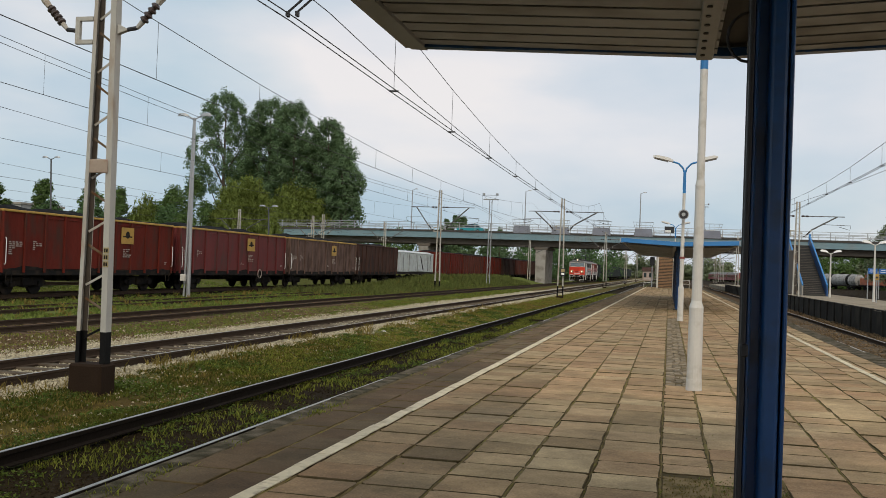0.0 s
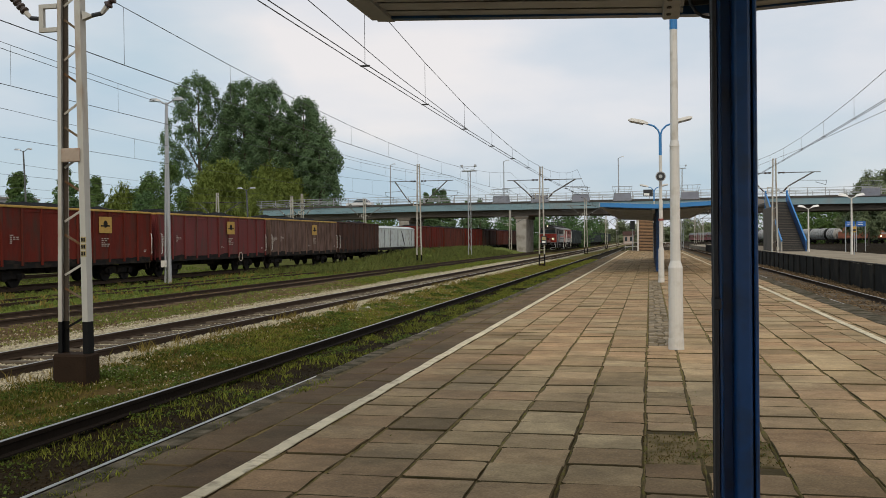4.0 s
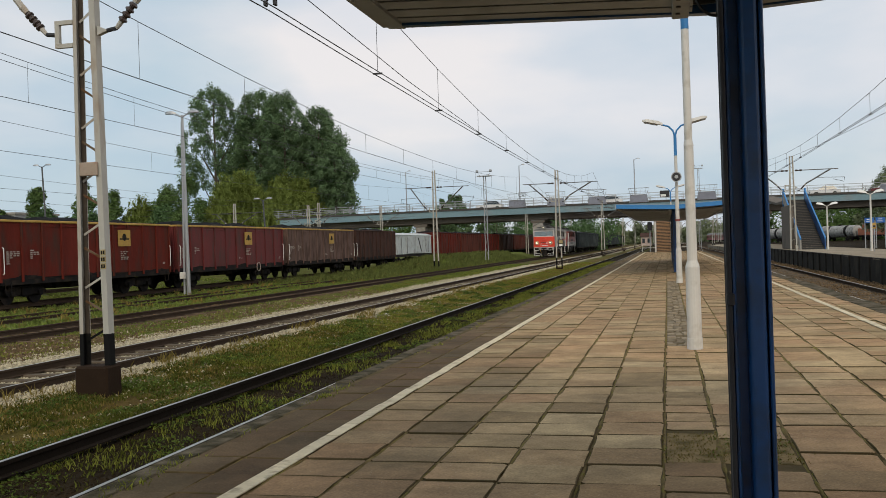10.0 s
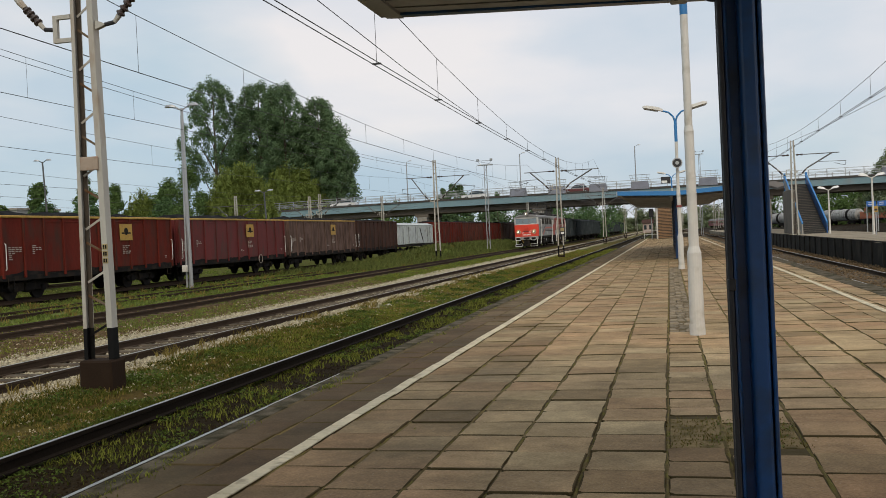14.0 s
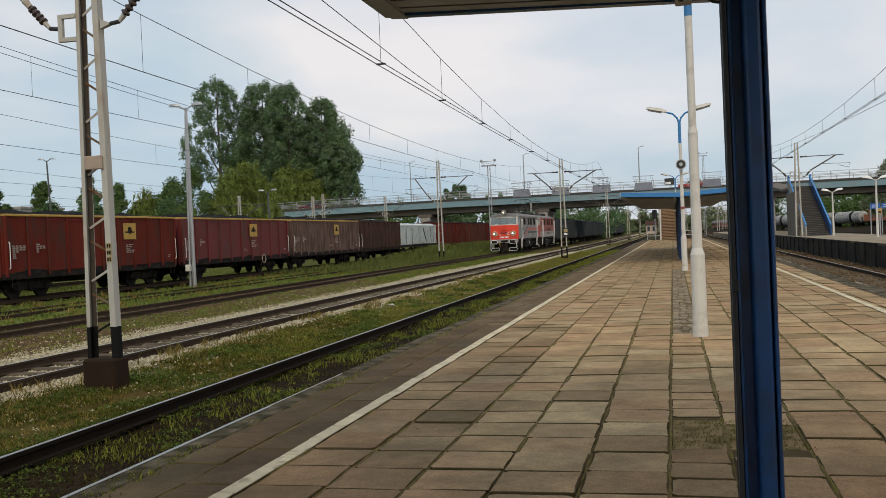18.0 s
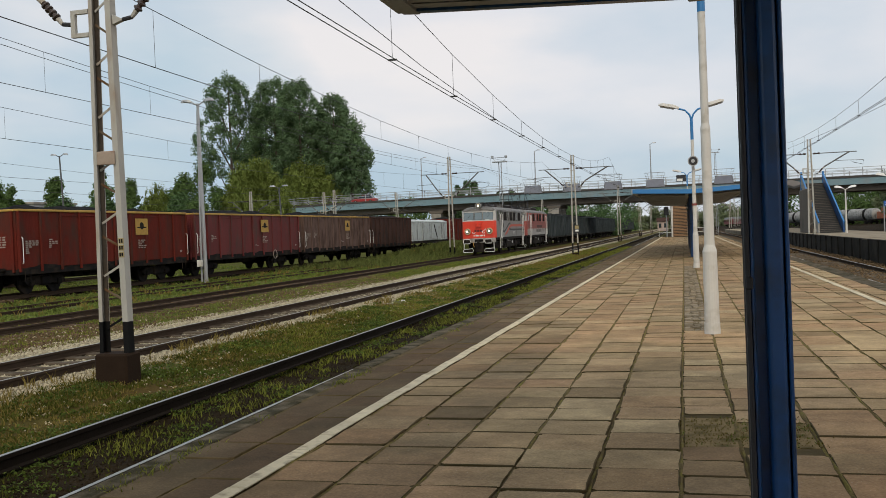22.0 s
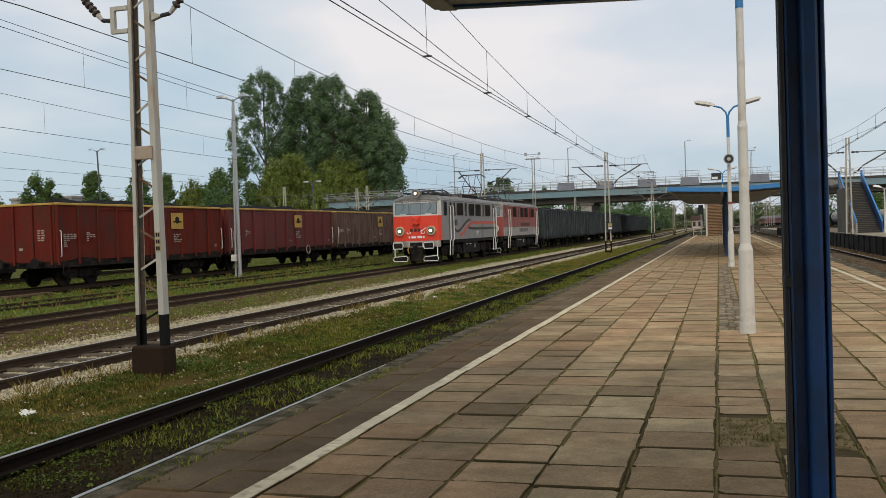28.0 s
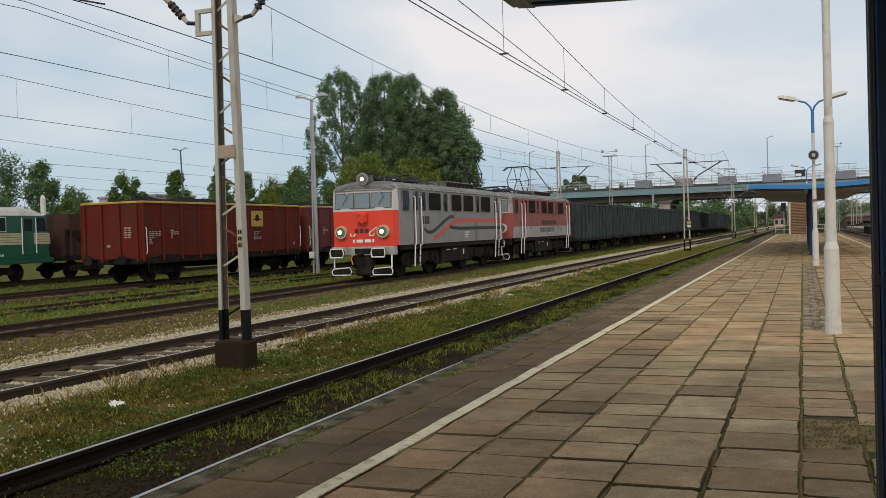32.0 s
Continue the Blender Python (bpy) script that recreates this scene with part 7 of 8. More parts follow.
for i, (x, h, w) in enumerate(((-56.2, 23.8, 4.4), (-50.6, 23.3, 3.7), (-46.6, 22.4, 3.6), (-42.6, 20.5, 3.5), (-40.0, 16.4, 2.7), (-53.5, 20.5, 4.0), (-48.4, 19.0, 4.0), (-44.3, 18.0, 3.8))):
    k = 1.5
    poplar(x * k, (112 + (3.5 if i > 4 else 0) + (i % 2) * 1.5) * k, (h - 2.07) * k + 2.07, w * k, 10 + i, thin=0.22 if i == 0 else 0.06)


def willow(x, y, h, w, seed, mt=None, count=7000, leaf=0.17, label="pale yellow-green weeping willow below the poplars"):
    t = thing("willow_tree", label, "tree", pose(x, y, GROUND), "willows")
    trunk(t, h * 0.75, 0.35, 6, seed)
    rng = random.Random(seed)
    lobes = []
    for i in range(64):
        a, q = i * 2.4, w * 1.1 * math.sqrt((i + 0.5) / 64)
        zz = h * (0.92 - 0.40 * (q / w) ** 2 + rng.uniform(-0.05, 0.05))
        long = h * rng.uniform(0.12, 0.24)
        lobes.append((q * math.cos(a), q * math.sin(a) * 0.8, zz - long, w * rng.uniform(0.09, 0.16), w * 0.13, long))
    leaves("crown", lobes, count * 5, leaf, mt or LEAFWILLOW, t, seed, 1.1, label="hanging pale green shoots")
    return t


willow(-47.9, 101, 13.0, 4.0, 40, count=9000)
willow(-42.0 * 1.6, 102 * 1.6, 17.9, 7.0, 41, count=11000, leaf=0.26)


def bushy(x, y, h, w, seed, mt, count=3500, size=0.5, label="bushy green tree at the back of the yard", name="tree", low=0.25):
    t = thing(name, label, "tree", pose(x, y, GROUND), "yard trees")
    trunk(t, h * 0.7, 0.2, 4, seed)
    rng = random.Random(seed)
    lobes = []
    for i in range(34):
        u = rng.uniform(low * 0.5, 0.95)
        q = 1.1 * w * (1 - max(0.0, (u - 0.3) / 0.7) ** 1.25) * math.sqrt(rng.random())
        a, c = i * 2.4, w * rng.uniform(0.15, 0.3)
        lobes.append((q * math.cos(a), q * math.sin(a), h * u, c, c, c * rng.uniform(0.9, 1.5)))
    leaves("crown", lobes, count, size, mt, t, seed, label="uneven leafy crown", rough=0.9, soft=0.45)


yard = random.Random(5)
for x, y, h, w, mt in ((-96, 95, 14.4, 5.0, LEAFMID), (-92.3, 97, 12.8, 4.0, LEAF), (-88.7, 95, 10.6, 3.4, LEAF), (-85, 94, 8.6, 3.6, LEAFMID), (-82, 93, 8.2, 3.2, LEAFMID), (-77.8, 95, 10.6, 2.9, LEAFMID), (-75.2, 94, 9.8, 2.6, LEAFMID), (-70.7, 96, 11.0, 2.4, LEAFMID), (-67.5, 93, 7.6, 3.2, LEAF),
                      (-64.7, 96, 10.9, 2.5, LEAFMID), (-63.0, 94, 9.6, 2.6, LEAF), (-60.2, 95, 9.8, 2.4, LEAFMID), (-53.5, 94, 7.6, 3.0, LEAF), (-50.5, 92, 6.5, 3.2, LEAFMID), (-73, 90, 6.2, 3.4, LEAF), (-79.5, 90, 6.4, 3.4, LEAF), (-69, 90, 5.8, 3.2, LEAFMID), (-90, 88, 7.5, 4.0, LEAF), (-61.5, 90, 6.0, 3.2, LEAF), (-57.5, 90, 6.2, 3.2, LEAFMID),
                      (-100, 92, 12, 5, LEAF), (-106, 95, 14, 5.5, LEAFMID), (-114, 95, 13, 5.5, LEAF), (-58.5, 104, 10.5, 3.6, LEAFMID), (-60.5, 106, 9.0, 3.6, LEAF), (-53.4, 99, 11.2, 3.8, LEAFMID), (-55.6, 97, 9.4, 3.0, LEAFMID)):
    bushy(x, y, h, w, yard.randint(0, 9999), mt, 7500, 0.27)
willow(-56.8, 95, 9.6, 2.4, 60, count=3000, label="small pale weeping willow at the back of the yard")
for x, h in ((-46.4, 14.4), (-48.2, 13.2), (-44.8, 13.6), (-43.0, 11.8), (-39.2, 11.6), (-36.4, 11.0)):
    bushy(x, 205, h, 2.9 if h > 13 else 1.7, int(h * 10), LEAFPOPLAR, 12000, 0.36, "dark rounded tree behind the bridge", low=0.45)
for x, y, h, w in ((43, 205, 13.8, 6.0), (48, 212, 15.2, 8), (54, 215, 15.2, 8.5), (61, 208, 16, 9)):
    bushy(x, y, h, w, int(x), LEAFHAZE, 16000, 0.5, "broad green tree behind the bridge, haze mixed into its leaf colour", low=0.5)


def woods(name, x0, x1, y, h, n, mt, label, seed, size=1.1):
    rs = random.Random(seed)
    t = thing(name, label, "woods", kind="stuff")
    lobes = []
    for i in range(n):
        x = x0 + (x1 - x0) * (i + rs.random()) / n
        hh = h * rs.uniform(0.65, 1.1)
        for k in range(3):
            lobes.append((x + rs.uniform(-2, 2), y + rs.uniform(-6, 6), hh * (0.2 + 0.3 * k) + GROUND, 4.2 - k * 0.7, 4.0, hh * 0.2))
    ob = leaves("foliage", lobes, n * 1300, size * 0.55, mt, t, seed, rough=0.8, soft=0.4)
    tagged(ob, kind="stuff")


woods("far_woods", -170, -58, 250, 12, 34, LEAFMID, "distant green woods beyond the bridge", 71)
woods("far_woods", -75, -16, 300, 13, 22, LEAF, "distant green woods beyond the tracks", 72)
woods("far_woods", -32, -14, 215, 8, 8, LEAF, "bushes beside the line beyond the bridge", 73, 0.8)
woods("far_woods", -30, 30, 480, 11, 22, LEAFHAZE, "hazy woods at the end of the line", 76, 1.6)
woods("far_woods", 40, 140, 300, 12, 30, LEAFMID, "distant green woods behind the second bridge span", 74)
woods("far_woods", 22, 70, 285, 11, 18, LEAFMID, "green woods behind the tank wagons", 77)
woods("far_woods", -260, -110, 190, 12, 40, LEAF, "distant tree belt behind the yard", 75)


# ---- far buildings and trains ----
def house(m, label, w, d, h, mt, roof=0.0, rows=2, cols=4):
    t = thing("building", label, "building", m, "far buildings")
    part("wall", box(-w / 2, w / 2, -d / 2, d / 2, 0, h, 0.02), mt, t)
    if roof:
        part("roof", prism([(-d / 2 - 0.4, h), (d / 2 + 0.4, h), (0, h + roof)], 0, -w / 2 - 0.3, w / 2 + 0.3), WAGONBROWN, t)
    else:
        part("roof", box(-w / 2 - 0.2, w / 2 + 0.2, -d / 2 - 0.2, d / 2 + 0.2, h, h + 0.4), CONCRETE, t)
    for r in range(rows):
        for c in range(cols):
            x = -w / 2 + w * (c + 0.5) / cols
            z = h * (r + 0.35) / rows
            part("window", box(x - w / cols * 0.25, x + w / cols * 0.25, -d / 2 - 0.05, -d / 2 + 0.01, z, z + h / rows * 0.45), PANE, t)


house(pose(-117, 150, GROUND), "pale flat-roofed building behind the trees", 13, 12, 10.2, HOUSE, 0, 3, 8)
house(pose(-7.0, 330, GROUND), "small pinkish house beside the line", 3.4, 5, 3.2, HOUSEPINK, 1.3, 1, 2)

sig = thing("line_signal", "black railway signal head on a post", "signal", pose(-2.6, 150, 0))
part("post", rod((0, 0, GROUND), (0, 0, 4.0), 0.09), STEEL, sig)
part("head", box(-0.35, 0.35, -0.2, 0.2, 2.9, 4.2, 0.05), DARKSTEEL, sig)
for z in (3.2, 3.55, 3.9):
    part("lens", rod((0, -0.21, z), (0, -0.24, z), 0.1, n=12), LOCOBLACK, sig, "unlit signal lens")


def coach(m, label, paint, length=22.0):
    t = thing("passenger_coach", label, "coach", m, "far coaches")
    L = length / 2
    part("body", prism([(-1.4, 0.9), (1.4, 0.9), (1.42, 3.0), (1.0, 3.7), (-1.0, 3.7), (-1.42, 3.0)], 1, -L, L), paint, t)
    part("roof", prism([(-1.43, 3.01), (1.43, 3.01), (1.01, 3.75), (0, 3.9), (-1.01, 3.75)], 1, -L + 0.05, L - 0.05), LOCOROOF, t)
    for s in (-1, 1):
        for i in range(9):
            y = -L + 1.6 + i * (2 * L - 3.2) / 8
            part("window", box(*sorted((s * 1.40, s * 1.43)), y - 0.6, y + 0.6, 1.95, 2.75), PANE, t)
    for d in (-1, 1):
        bogie(t, d * (L - 3.5), 2.4)
    return t


co = coach(pose(24.9, 381, RAIL, 0, 0, 6.5), "dark red passenger coach standing beyond the bridge", FARRED)
copy_thing(co, pose(22.3, 404, RAIL, 0, 0, 6.5))
copy_thing(co, pose(19.7, 427, RAIL, 0, 0, 6.5))


def tank_wagon(m):
    t = thing("tank_wagon", "grey stained tank wagon beyond the opposite platform", "freight wagon", m, "tank wagons")
    part("barrel", rod((0, -6, 2.35), (0, 6, 2.35), 1.45, n=20), TANKGREY, t)
    for d in (-1, 1):
        part("dished_end", rod((0, d * 6, 2.35), (0, d * 6.4, 2.35), 1.45, 0.9, 20), TANKGREY, t)
        bogie(t, d * 4.2)
    part("underframe", box(-1.3, 1.3, -6.6, 6.6, 0.85, 1.1, 0.02), UNDER, t)
    part("dome", rod((0, 0, 3.7), (0, 0, 4.0), 0.5, n=12), UNDER, t)
    for y in (-3.5, 2.5):
        part("stain", rod((0, y, 2.35), (0, y + 0.9, 2.35), 1.458, n=20, caps=False), UNDER, t, "dark spill stain round the barrel")
    buffers(t, ((-6.6, -1), (6.6, 1)))
    return t


def orange_loco(m):
    t = thing("diesel_locomotive", "orange diesel locomotive at the head of tank wagons", "locomotive", m)
    part("frame", box(-1.4, 1.4, -7, 7, 0.9, 1.25, 0.03), UNDER, t)
    part("hood", box(-1.1, 1.1, -6.8, 2.2, 1.25, 3.0, 0.12), ORANGE, t)
    part("cab", box(-1.42, 1.42, 2.2, 5.0, 1.25, 3.9, 0.12), ORANGE, t)
    part("cab_roof", box(-1.45, 1.45, 2.0, 5.2, 3.9, 4.1, 0.08), LOCOPALE, t)
    for xa, xb in ((-1.25, -0.15), (0.15, 1.25)):
        part("windscreen", box(xa, xb, 2.16, 2.2, 3.05, 3.75), PANE, t)
    part("rear_hood", box(-1.1, 1.1, 5.0, 6.9, 1.25, 2.9, 0.1), ORANGE, t)
    part("front_band", box(-1.1, 1.1, -6.82, -6.79, 2.2, 2.6), LOCOPALE, t)
    for x in (-0.8, 0.8):
        part("headlight", rod((x, -6.8, 1.75), (x, -6.9, 1.75), 0.14, n=12), LENS, t, "small lit headlight")
    for d in (-1, 1):
        bogie(t, d * 4.3, 2.4)
    buffers(t, ((-7, -1), (7, 1)))


orange_loco(pose(49, 240, RAIL, 0, 0, 30))
tk = tank_wagon(pose(41.9, 252.3, RAIL, 0, 0, 30))
copy_thing(tk, pose(35.1, 264.0, RAIL, 0, 0, 30))
copy_thing(tk, pose(28.3, 275.8, RAIL, 0, 0, 30))


# ---- loose stones and grass ----
def stones(name, count, x0, x1, y0, y1, zf, size, material, seed, label, skip=()):
    """Small irregular stones strewn over a strip, denser near its beginning."""
    rs = np.random.RandomState(seed)
    x = rs.uniform(x0, x1, count)
    y = y0 + (y1 - y0) * rs.rand(count) ** 1.9
    ok = np.ones(count, bool)
    for a, b in skip:
        ok &= ~((x > a) & (x < b))
    x, y = x[ok], y[ok]
    n = len(x)
    z = np.array([zf(a, b) for a, b in zip(x, y)])
    s = size * rs.uniform(0.6, 1.5, n) * (1 + y / 60)
    base = np.array([(1, 0, 0), (-1, 0, 0), (0, 1, 0), (0, -1, 0), (0, 0, 1), (0, 0, -1)], float)
    v = base[None] * rs.uniform(0.6, 1.2, (n, 6, 1)) + rs.normal(size=(n, 6, 3)) * 0.2
    a = rs.rand(n) * 6.28
    c, q = np.cos(a)[:, None], np.sin(a)[:, None]
    v = np.stack([v[..., 0] * c - v[..., 1] * q, v[..., 0] * q + v[..., 1] * c, v[..., 2] * 0.8], -1)
    v = v * s[:, None, None] + np.stack([x, y, z + s * 0.25], 1)[:, None]
    tri = np.array([(0, 2, 4), (2, 1, 4), (1, 3, 4), (3, 0, 4), (2, 0, 5), (1, 2, 5), (3, 1, 5), (0, 3, 5)])
    f = (tri[None] + 6 * np.arange(n)[:, None, None]).reshape(-1, 3)
    return poly_stuff(name, v.reshape(-1, 3), f, material, label, "stones")


def poly_stuff(name, v, f, material, label, category):
    me = bpy.data.meshes.new(name)
    k = f.shape[1]
    me.vertices.add(len(v)); me.vertices.foreach_set("co", np.ascontiguousarray(v, dtype=np.float32).ravel())
    me.loops.add(f.size); me.loops.foreach_set("vertex_index", f.ravel().astype(np.int32))
    me.polygons.add(len(f)); me.polygons.foreach_set("loop_start", np.arange(0, f.size, k)); me.polygons.foreach_set("loop_total", np.full(len(f), k))
    me.update(calc_edges=True)
    me.materials.append(material)
    return tagged(new(name, me), label, category, kind="stuff")


def grass(name, count, x0, x1, y0, y1, zf, height, material, seed, label, patch=0.0, spread=1.6, width=0.012, tuft=6):
    """Blades in tufts; patch above 0 leaves bare places."""
    rs = np.random.RandomState(seed)
    m = count // tuft
    cx, cy = rs.uniform(x0, x1, m), y0 + (y1 - y0) * rs.rand(m) ** spread
    keep = np.array([noise.noise((a * 0.9, b * 0.5, seed)) + 0.5 * noise.noise((a * 3, b * 2, seed)) > patch - 0.35 for a, b in zip(cx, cy)])
    cx, cy = cx[keep], cy[keep]
    cz = np.array([zf(a, b) for a, b in zip(cx, cy)])
    hs = rs.uniform(0.5, 1.3, len(cx))
    x = np.repeat(cx, tuft) + rs.normal(size=len(cx) * tuft) * 0.06
    y = np.repeat(cy, tuft) + rs.normal(size=len(cx) * tuft) * 0.06
    z, hh = np.repeat(cz, tuft) - 0.01, np.repeat(hs, tuft)
    n = len(x)
    far = 1 + y / 25
    h = height * hh * rs.uniform(0.6, 1.3, n)
    a = rs.rand(n) * 6.28
    w = width * far * rs.uniform(0.7, 1.4, n)
    lean = rs.normal(size=(n, 2)) * 0.45 * h[:, None]
    p = np.stack([x, y, z], 1)
    side = np.stack([np.cos(a) * w, np.sin(a) * w, 0 * a], 1)
    mid = p + np.stack([lean[:, 0] * 0.35, lean[:, 1] * 0.35, h * 0.6], 1)
    tip = p + np.stack([lean[:, 0], lean[:, 1], h], 1)
    v = np.stack([p - side, p + side, mid + side * 0.7, tip, mid - side * 0.7], 1).reshape(-1, 3)
    f = np.arange(5)[None] + 5 * np.arange(n)[:, None]
    return poly_stuff(name, v, f, material, label, "grass")


def bed(x, y):
    return ground_height(x, y)


T2 = ((-11.1, -10.9), (-9.6, -9.4))
low = lambda x, y: ground_height(x, y) + 0.0
stones("ballast", 46000, -13.3, -11.05, 6, 90, bed, 0.021, STONE, 1, "pale crushed ballast beside the rusty track", T2)
stones("ballast", 20000, -9.5, -8.6, 6, 90, bed, 0.020, STONE, 2, "pale crushed ballast at the track's near side", T2)
stones("ballast", 30000, -10.95, -9.55, 6, 50, low, 0.021, STONE, 3, "pale stones between the sleepers", T2)
stones("ballast", 24000, -15.4, -12.4, 8, 45, bed, 0.022, STONEBROWN, 4, "brown old ballast strewn with earth")
stones("ballast", 2200, -15.5, -13.0, 8, 45, bed, 0.020, STONE, 8, "stray pale stones on the old brown ballast")
stones("ballast", 3000, -8.7, -6.3, 6, 40, bed, 0.016, STONE, 9, "stray pale stones in the grass between the tracks")
stones("ballast", 4000, -17.2, -15.8, 12, 50, bed, 0.026, STONEBROWN, 5, "brown stones between the rails of the train's track")
stones("ballast", 9000, 4.3, 8.0, 12, 80, bed, 0.03, STONEBROWN, 6, "brown ballast of the opposite track")
grass("grass", 70000, -8.8, -6.05, 5, 24, bed, 0.05, GRASSDARK, 24, "dark weedy grass between the tracks", 0.2, 1.2, 0.006)
grass("grass", 70000, -8.8, -6.05, 16, 95, bed, 0.06, GRASS, 11, "rough green grass and weeds between the tracks", 0.22, 1.5, 0.006)
grass("grass", 80000, -8.9, -6.1, 5, 90, bed, 0.055, DRYGRASS, 12, "dry yellow-brown grass between the tracks", 0.2, 1.6, 0.006)
grass("grass", 24000, -4.45, -3.6, 4.5, 70, bed, 0.06, GRASS, 13, "weeds along the foot of the platform", 0.15, 1.3, 0.006)
grass("grass", 9000, -5.95, -4.6, 4.5, 60, bed, 0.05, GRASSDARK, 14, "weeds between the rails beside the platform", 0.4, 1.7, 0.006)
grass("grass", 26000, -15.7, -13.0, 22, 95, bed, 0.07, GRASSFIELD, 28, "patchy green weeds on the old ballast", 0.12, 1.3, 0.007)
grass("grass", 44000, -15.6, -12.4, 9, 90, bed, 0.06, GRASS, 15, "sparse grass on the old ballast", 0.16, 1.6, 0.006)
grass("grass", 60000, -25.6, -17.7, 14, 110, bed, 0.10, GRASSFIELD, 16, "low bright grass in front of the parked wagons", 0.02, 1.3, 0.012)
grass("grass", 36000, -26.6, -18.2, 58, 128, bed, 0.32, GRASSTALL, 27, "tall rough grass before the wagons further along", 0.1, 0.9, 0.006)
grass("grass", 5000, -25.6, -17.7, 18, 110, bed, 0.2, DRYGRASS, 22, "taller dry stalks in the field grass", 0.25, 1.2, 0.008)
grass("grass", 7000, -17.4, -15.6, 12, 70, bed, 0.06, GRASS, 17, "grass between the rails of the train's track", 0.35, 1.6, 0.008)
grass("grass", 26000, -40, -25.6, 16, 75, bed, 0.08, GRASSFIELD, 18, "grass under and behind the parked wagons", 0.05, 1.3, 0.012)
grass("grass", 3500, -9.3, -8.3, 7, 50, bed, 0.16, DRYGRASS, 19, "taller dry stalks along the pale ballast", 0.3, 1.6, 0.005)


def weeds(name, count, x0, x1, y0, y1, material, seed, label, patch):
    """Low broad-leaved weeds in clumps."""
    rs = np.random.RandomState(seed)
    m = count // 14
    cx, cy = rs.uniform(x0, x1, m), y0 + (y1 - y0) * rs.rand(m) ** 1.7
    keep = np.array([noise.noise((a * 1.3, b * 0.8, seed)) > patch - 0.3 for a, b in zip(cx, cy)])
    cx, cy = cx[keep], cy[keep]
    cz = np.array([ground_height(a, b) for a, b in zip(cx, cy)])
    n = len(cx) * 14
    c = np.stack([np.repeat(cx, 14), np.repeat(cy, 14), np.repeat(cz, 14)], 1) + rs.normal(size=(n, 3)) * (0.07, 0.07, 0.0)
    c[:, 2] += rs.rand(n) * 0.07
    s = rs.uniform(0.007, 0.02, n)[:, None] * (1 + c[:, 1:2] / 30)
    u = rs.normal(size=(n, 3)) * (1, 1, 0.5); u /= np.linalg.norm(u, axis=1)[:, None]
    w = rs.normal(size=(n, 3)) * (1, 1, 0.6); w -= (w * u).sum(1)[:, None] * u; w /= np.linalg.norm(w, axis=1)[:, None]
    v = np.stack([c - u * s, c + w * s * 0.6, c + u * s, c - w * s * 0.6], 1).reshape(-1, 3)
    return poly_stuff(name, v, np.arange(4)[None] + 4 * np.arange(n)[:, None], material, label, "weeds")


weeds("weeds", 90000, -8.7, -6.05, 5, 50, WEED, 51, "low broad-leaved weeds between the tracks", 0.42)
weeds("weeds", 60000, -4.45, -3.6, 4.5, 85, WEED, 52, "low weeds at the platform's foot", 0.36)
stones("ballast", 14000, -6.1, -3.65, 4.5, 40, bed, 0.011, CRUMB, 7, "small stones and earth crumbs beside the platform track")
grass("grass", 52000, -5.98, -3.66, 8, 95, bed, 0.075, GRASS, 26, "grass that covers the track bed further along", 0.25, 0.95, 0.005)
weeds("weeds", 20000, -5.95, -4.6, 4.5, 50, WEED, 53, "low weeds between the rails", 0.5)
weeds("flowers", 600, -4.45, -3.66, 5, 20, FLOWER, 61, "tiny white flowers and scraps at the platform's foot", 0.1)
flat = lambda x, y: -0.012
rim = lambda x, y: -0.01
grass("grass", 2500, -3.44, -3.36, 5.0, 40, rim, 0.04, GRASS, 23, "tufts in the crack beside the edging stones", 0.42, 1.4, 0.004)
grass("grass", 700, -0.04, 0.78, 6.45, 7.35, flat, 0.028, GRASSFIELD, 20, "tuft of grass in a gap in the paving", 0.35, 1.0, 0.004)
grass("grass", 2200, -0.04, 0.78, 6.45, 7.35, flat, 0.022, DRYGRASS, 21, "dry grass in a gap in the paving", 0.2, 1.0, 0.004)
for gx, seed in ((-0.07, 31), (0.31, 32), (-0.57, 33), (-1.07, 34), (-1.57, 35), (-2.07, 36), (0.81, 37)):
    grass("grass", 500 if gx > -0.3 else 160, gx - 0.012, gx + 0.012, 5.0, 18, flat, 0.016, GRASS, seed, "moss and grass sprouting in a paving joint", 0.2, 1.2, 0.004, 5)


# ---- cars on the bridge ----
def car(label, paint):
    t = thing("car", label, "car", None, "cars on the bridge")
    part("body", loft([[(-2.1, y, 0.35), (2.1, y, 0.35), (2.15, y, 0.75), (1.3, y, 0.9), (-1.8, y, 0.95), (-2.15, y, 0.8)] for y in (-0.85, 0.85)]), paint, t)
    part("cabin", loft([[(-1.7, y, 0.9), (1.0, y, 0.9), (0.3, y * 0.85, 1.42), (-1.2, y * 0.85, 1.42)] for y in (-0.8, 0.8)]), PANE, t, "dark glazed cabin")
    part("roof", loft([[(-1.2, y, 1.42), (0.3, y, 1.42), (0.2, y, 1.47), (-1.1, y, 1.47)] for y in (-0.68, 0.68)]), paint, t)
    for x in (-1.3, 1.3):
        for y in (-0.8, 0.8):
            w = part("wheel", rod((x, y - 0.1, 0.31), (x, y + 0.1, 0.31), 0.31, n=14), UNDER, t)
            part("rim", rod((x, y * 1.13 - 0.02, 0.31), (x, y * 1.13 + 0.02, 0.31), 0.2, n=10), STEEL, w)
    return t


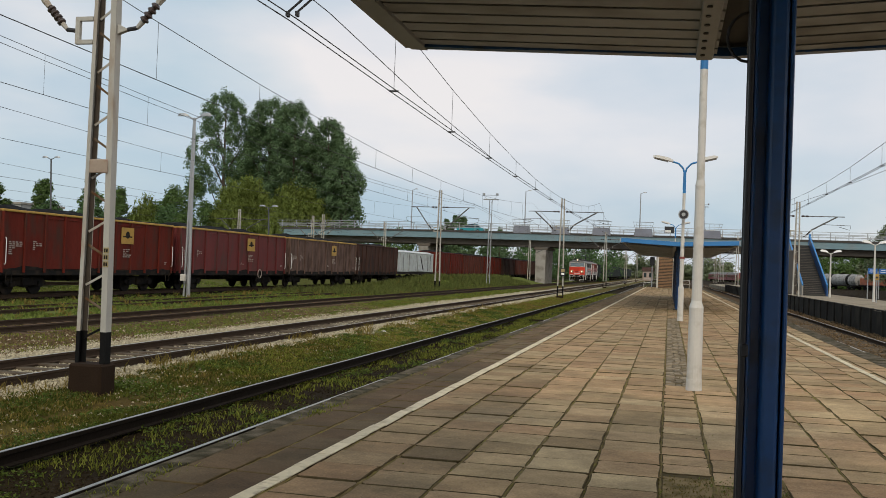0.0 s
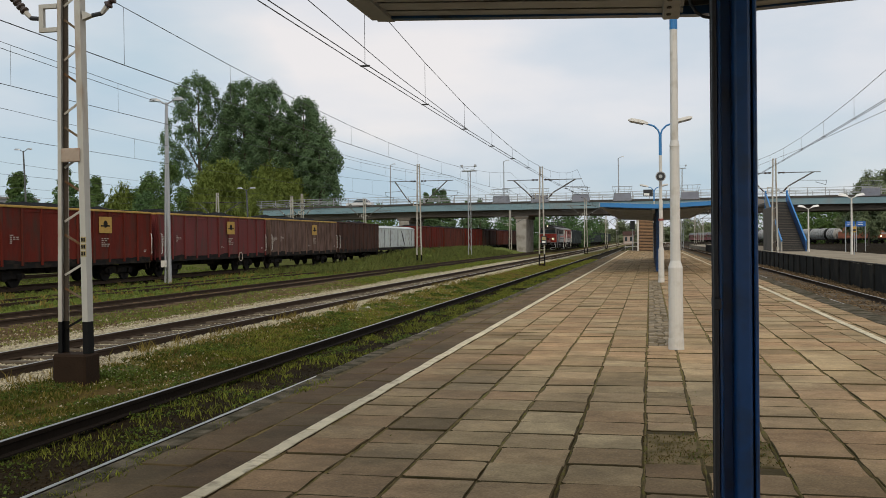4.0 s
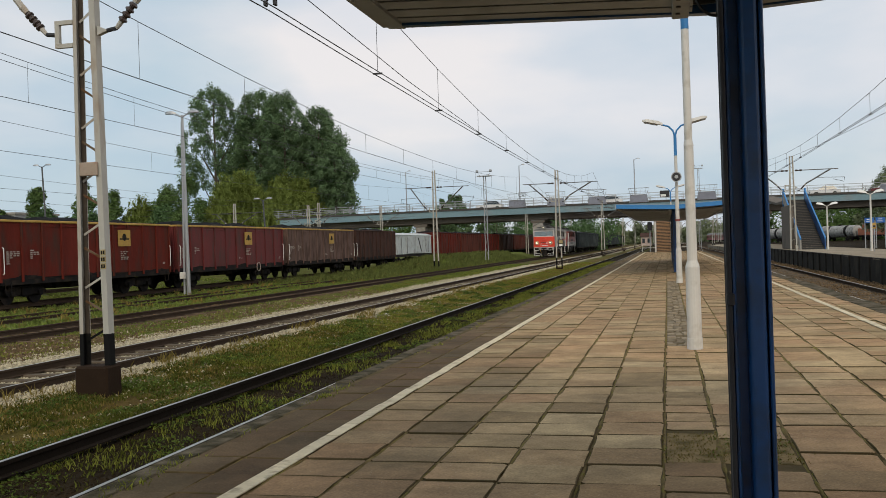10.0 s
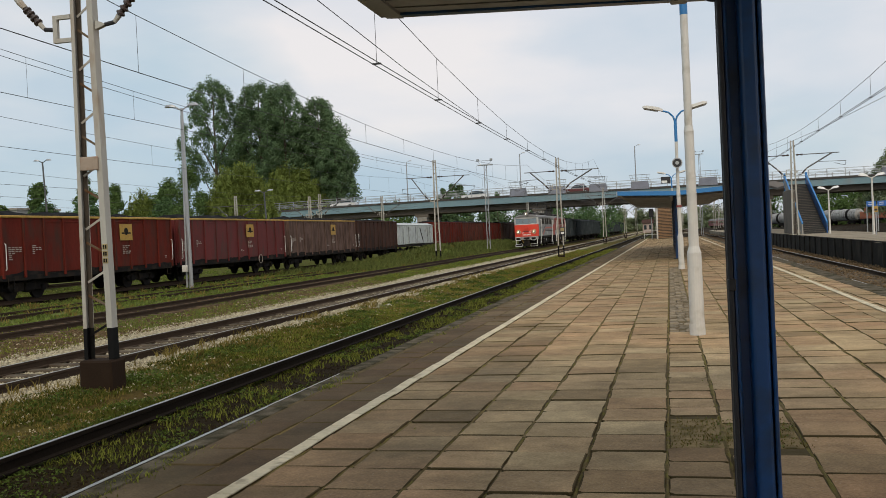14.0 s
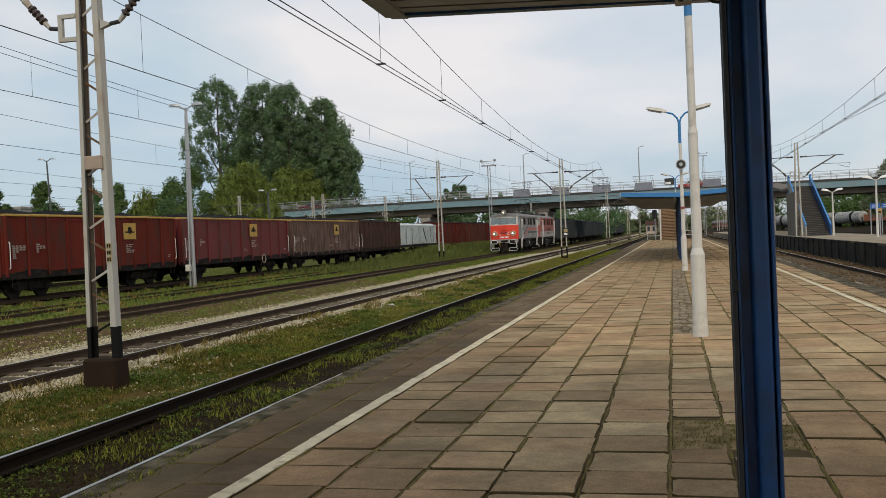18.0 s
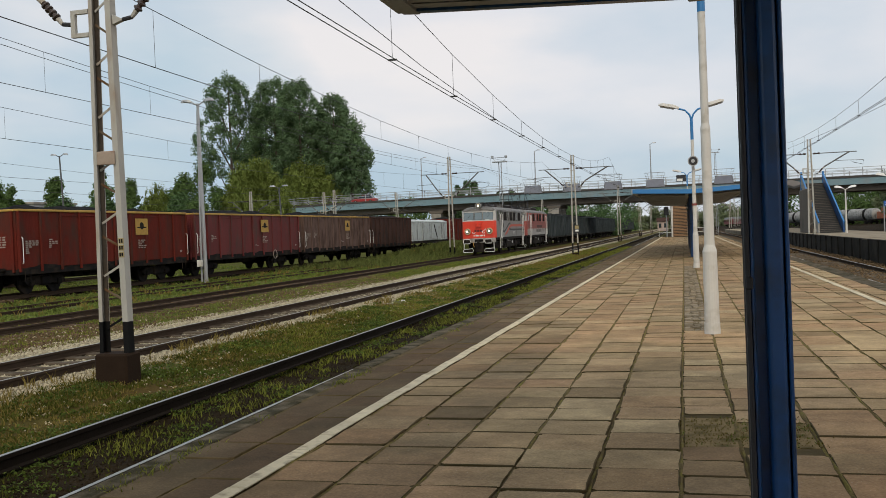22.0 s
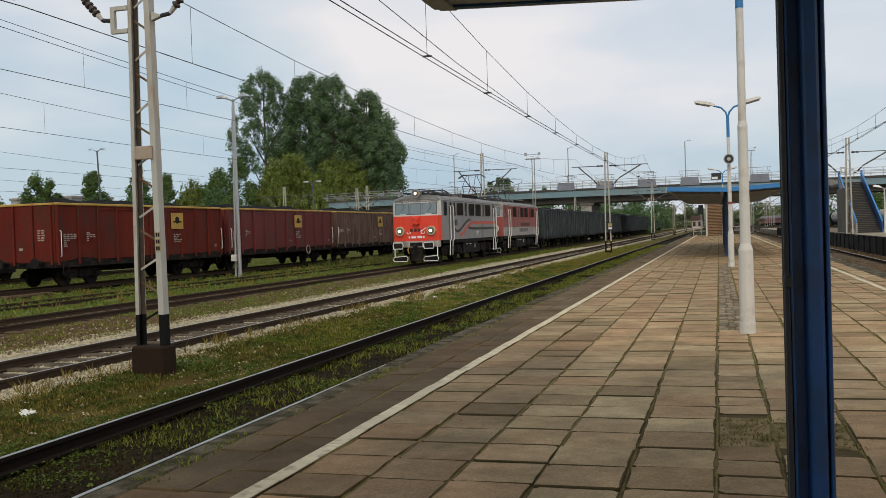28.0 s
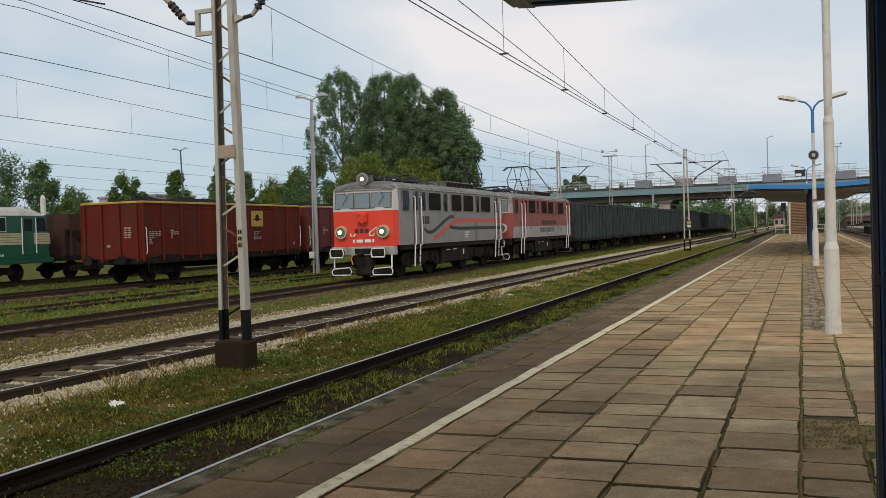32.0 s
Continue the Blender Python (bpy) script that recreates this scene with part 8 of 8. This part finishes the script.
CARTEAL = mat("car_teal", (0.03, 0.3, 0.36), 0.3, var=0.1)
CARWHITE = mat("car_white", (0.72, 0.72, 0.72), 0.3, var=0.1)
CARMAROON = mat("car_maroon", (0.13, 0.035, 0.035), 0.35, var=0.1)
CARRED = mat("car_red", (0.36, 0.04, 0.038), 0.3, var=0.1)
# paint, place across the line and time at which it is there, speed
CARS = [("teal car crossing the bridge", CARTEAL, -31.3, 0.0, 12.6), ("white car crossing the bridge", CARWHITE, -20.5, 2.0, 13.0), ("white car crossing the bridge", CARWHITE, -50.0, 12.0, 11.3),
        ("white car crossing the bridge", CARWHITE, -30.5, 12.0, 10.9), ("dark red car crossing the bridge", CARMAROON, -47.3, 17.0, 11.2), ("red car crossing the bridge", CARRED, -37.6, 21.0, 13.6), ("white car crossing the bridge", CARWHITE, -30.0, 14.0, 13.2)]
CARS = [(car(a, b), x, s, v) for a, b, x, s, v in CARS]


def road_height(x):
    pts = [(-190, -4.6), (-120, -2.0), (-75, -0.55), (-55, -0.1), (-35, 0.05), (0, 0.1), (80, 0.1), (260, -0.6)]
    for (xa, da), (xb, db) in zip(pts, pts[1:]):
        if xa <= x <= xb:
            return 6.98 + da + (db - da) * (x - xa) / (xb - xa)
    return 6.98


# ---- a bird in flight, and litter ----
def bird():
    t = thing("bird", "dark pigeon in flight above the tracks", "bird", pose(-12.4, 45, 11.9))
    part("body", tube([(0.17, 0, 0.0), (0.12, 0, 0.01), (0.0, 0, 0.0), (-0.12, 0, 0.0), (-0.22, 0, 0.0)], [0.012, 0.035, 0.055, 0.035, 0.02], 8), BIRDGREY, t)
    part("tail", loft([[(-0.18, -0.02, 0), (-0.18, 0.02, 0), (-0.18, 0.02, 0.012), (-0.18, -0.02, 0.012)], [(-0.31, -0.055, 0), (-0.31, 0.055, 0), (-0.31, 0.055, 0.008), (-0.31, -0.055, 0.008)]]), BIRDGREY, t)
    wings = []
    for s in (-1, 1):
        wings.append((part("wing", loft([[(0.07, 0, 0), (-0.09, 0, 0), (-0.09, 0, 0.012), (0.07, 0, 0.016)], [(0.09, s * 0.16, 0.01), (-0.08, s * 0.17, 0.01), (-0.08, s * 0.17, 0.018), (0.09, s * 0.16, 0.022)], [(-0.02, s * 0.33, 0.0), (-0.07, s * 0.33, 0.0), (-0.07, s * 0.33, 0.005), (-0.02, s * 0.33, 0.006)]]), BIRDGREY, t), s))
    return t, wings


BIRDGREY = mat("bird_feathers", (0.05, 0.052, 0.058), 0.7, var=0.3, scale=8)
BIRD, WINGS = bird()
LITTER = mat("litter_white", (0.7, 0.69, 0.65), 0.6, var=0.15, scale=9)
LITTERS = ((-8.35, 27.5, -0.55, 20), (-7.9, 9.3, -0.55, 70))
for lx, ly, lz, a in LITTERS:
    lt = thing("litter", "crumpled white scrap of paper on the ground", "litter", pose(lx, ly, lz, 12, -9, a) @ Matrix.Scale(1.7, 4), "litter")
    part("scrap", loft([[(-0.05, -0.03, 0), (0.04, -0.04, 0.02), (0.05, -0.035, 0.03), (-0.045, -0.03, 0.012)], [(-0.04, 0.02, 0.02), (0.03, 0.03, 0.0), (0.035, 0.03, 0.014), (-0.045, 0.025, 0.032)], [(-0.02, 0.05, 0.0), (0.03, 0.06, 0.012), (0.03, 0.065, 0.02), (-0.02, 0.055, 0.012)]]), LITTER, lt)


# ---- what moves ----
def motions():
    for ob, off in TRAIN:
        walk(ob, train_rows(off))
    for k, (ob, x, s, v) in enumerate(CARS):
        rows = []
        for i in range(33):
            xx = x - v * (i - s)
            xx = max(xx, -184.0 + 6.5 * k - 0.01 * i)
            rows.append((float(i), pose(xx, 149.6, road_height(xx), 0, 0, 180)))
        walk(ob, rows)

    t0, path = 0.0, []
    for i in range(33):
        for f in (0.0, 0.5):
            t0 = i + f
            if t0 <= 32.0:
                path.append((t0, pose(-19.92 - 13.8 * (t0 - 2.0), 45, (11.88 + (1.5 - t0) * 7 if t0 < 1.5 else 10.7 + 1.18 * max(0.0, 2.5 - t0) ** 2), 0, 0, 180)))
    walk(BIRD, path)
    for wing, s in WINGS:
        rows = [(0.0, pose(0, 0, 0, 0, 0, 0))]
        for i in range(12, 36):
            rows.append((i / 10, pose(0, 0, 0.02, s * (12 + 38 * math.cos((i - 20) * 1.5 + 1.2)), 0, 0)))
        rows.append((32.0, pose(0, 0, 0, 0, 0, 0)))
        walk(wing, rows)


motions()
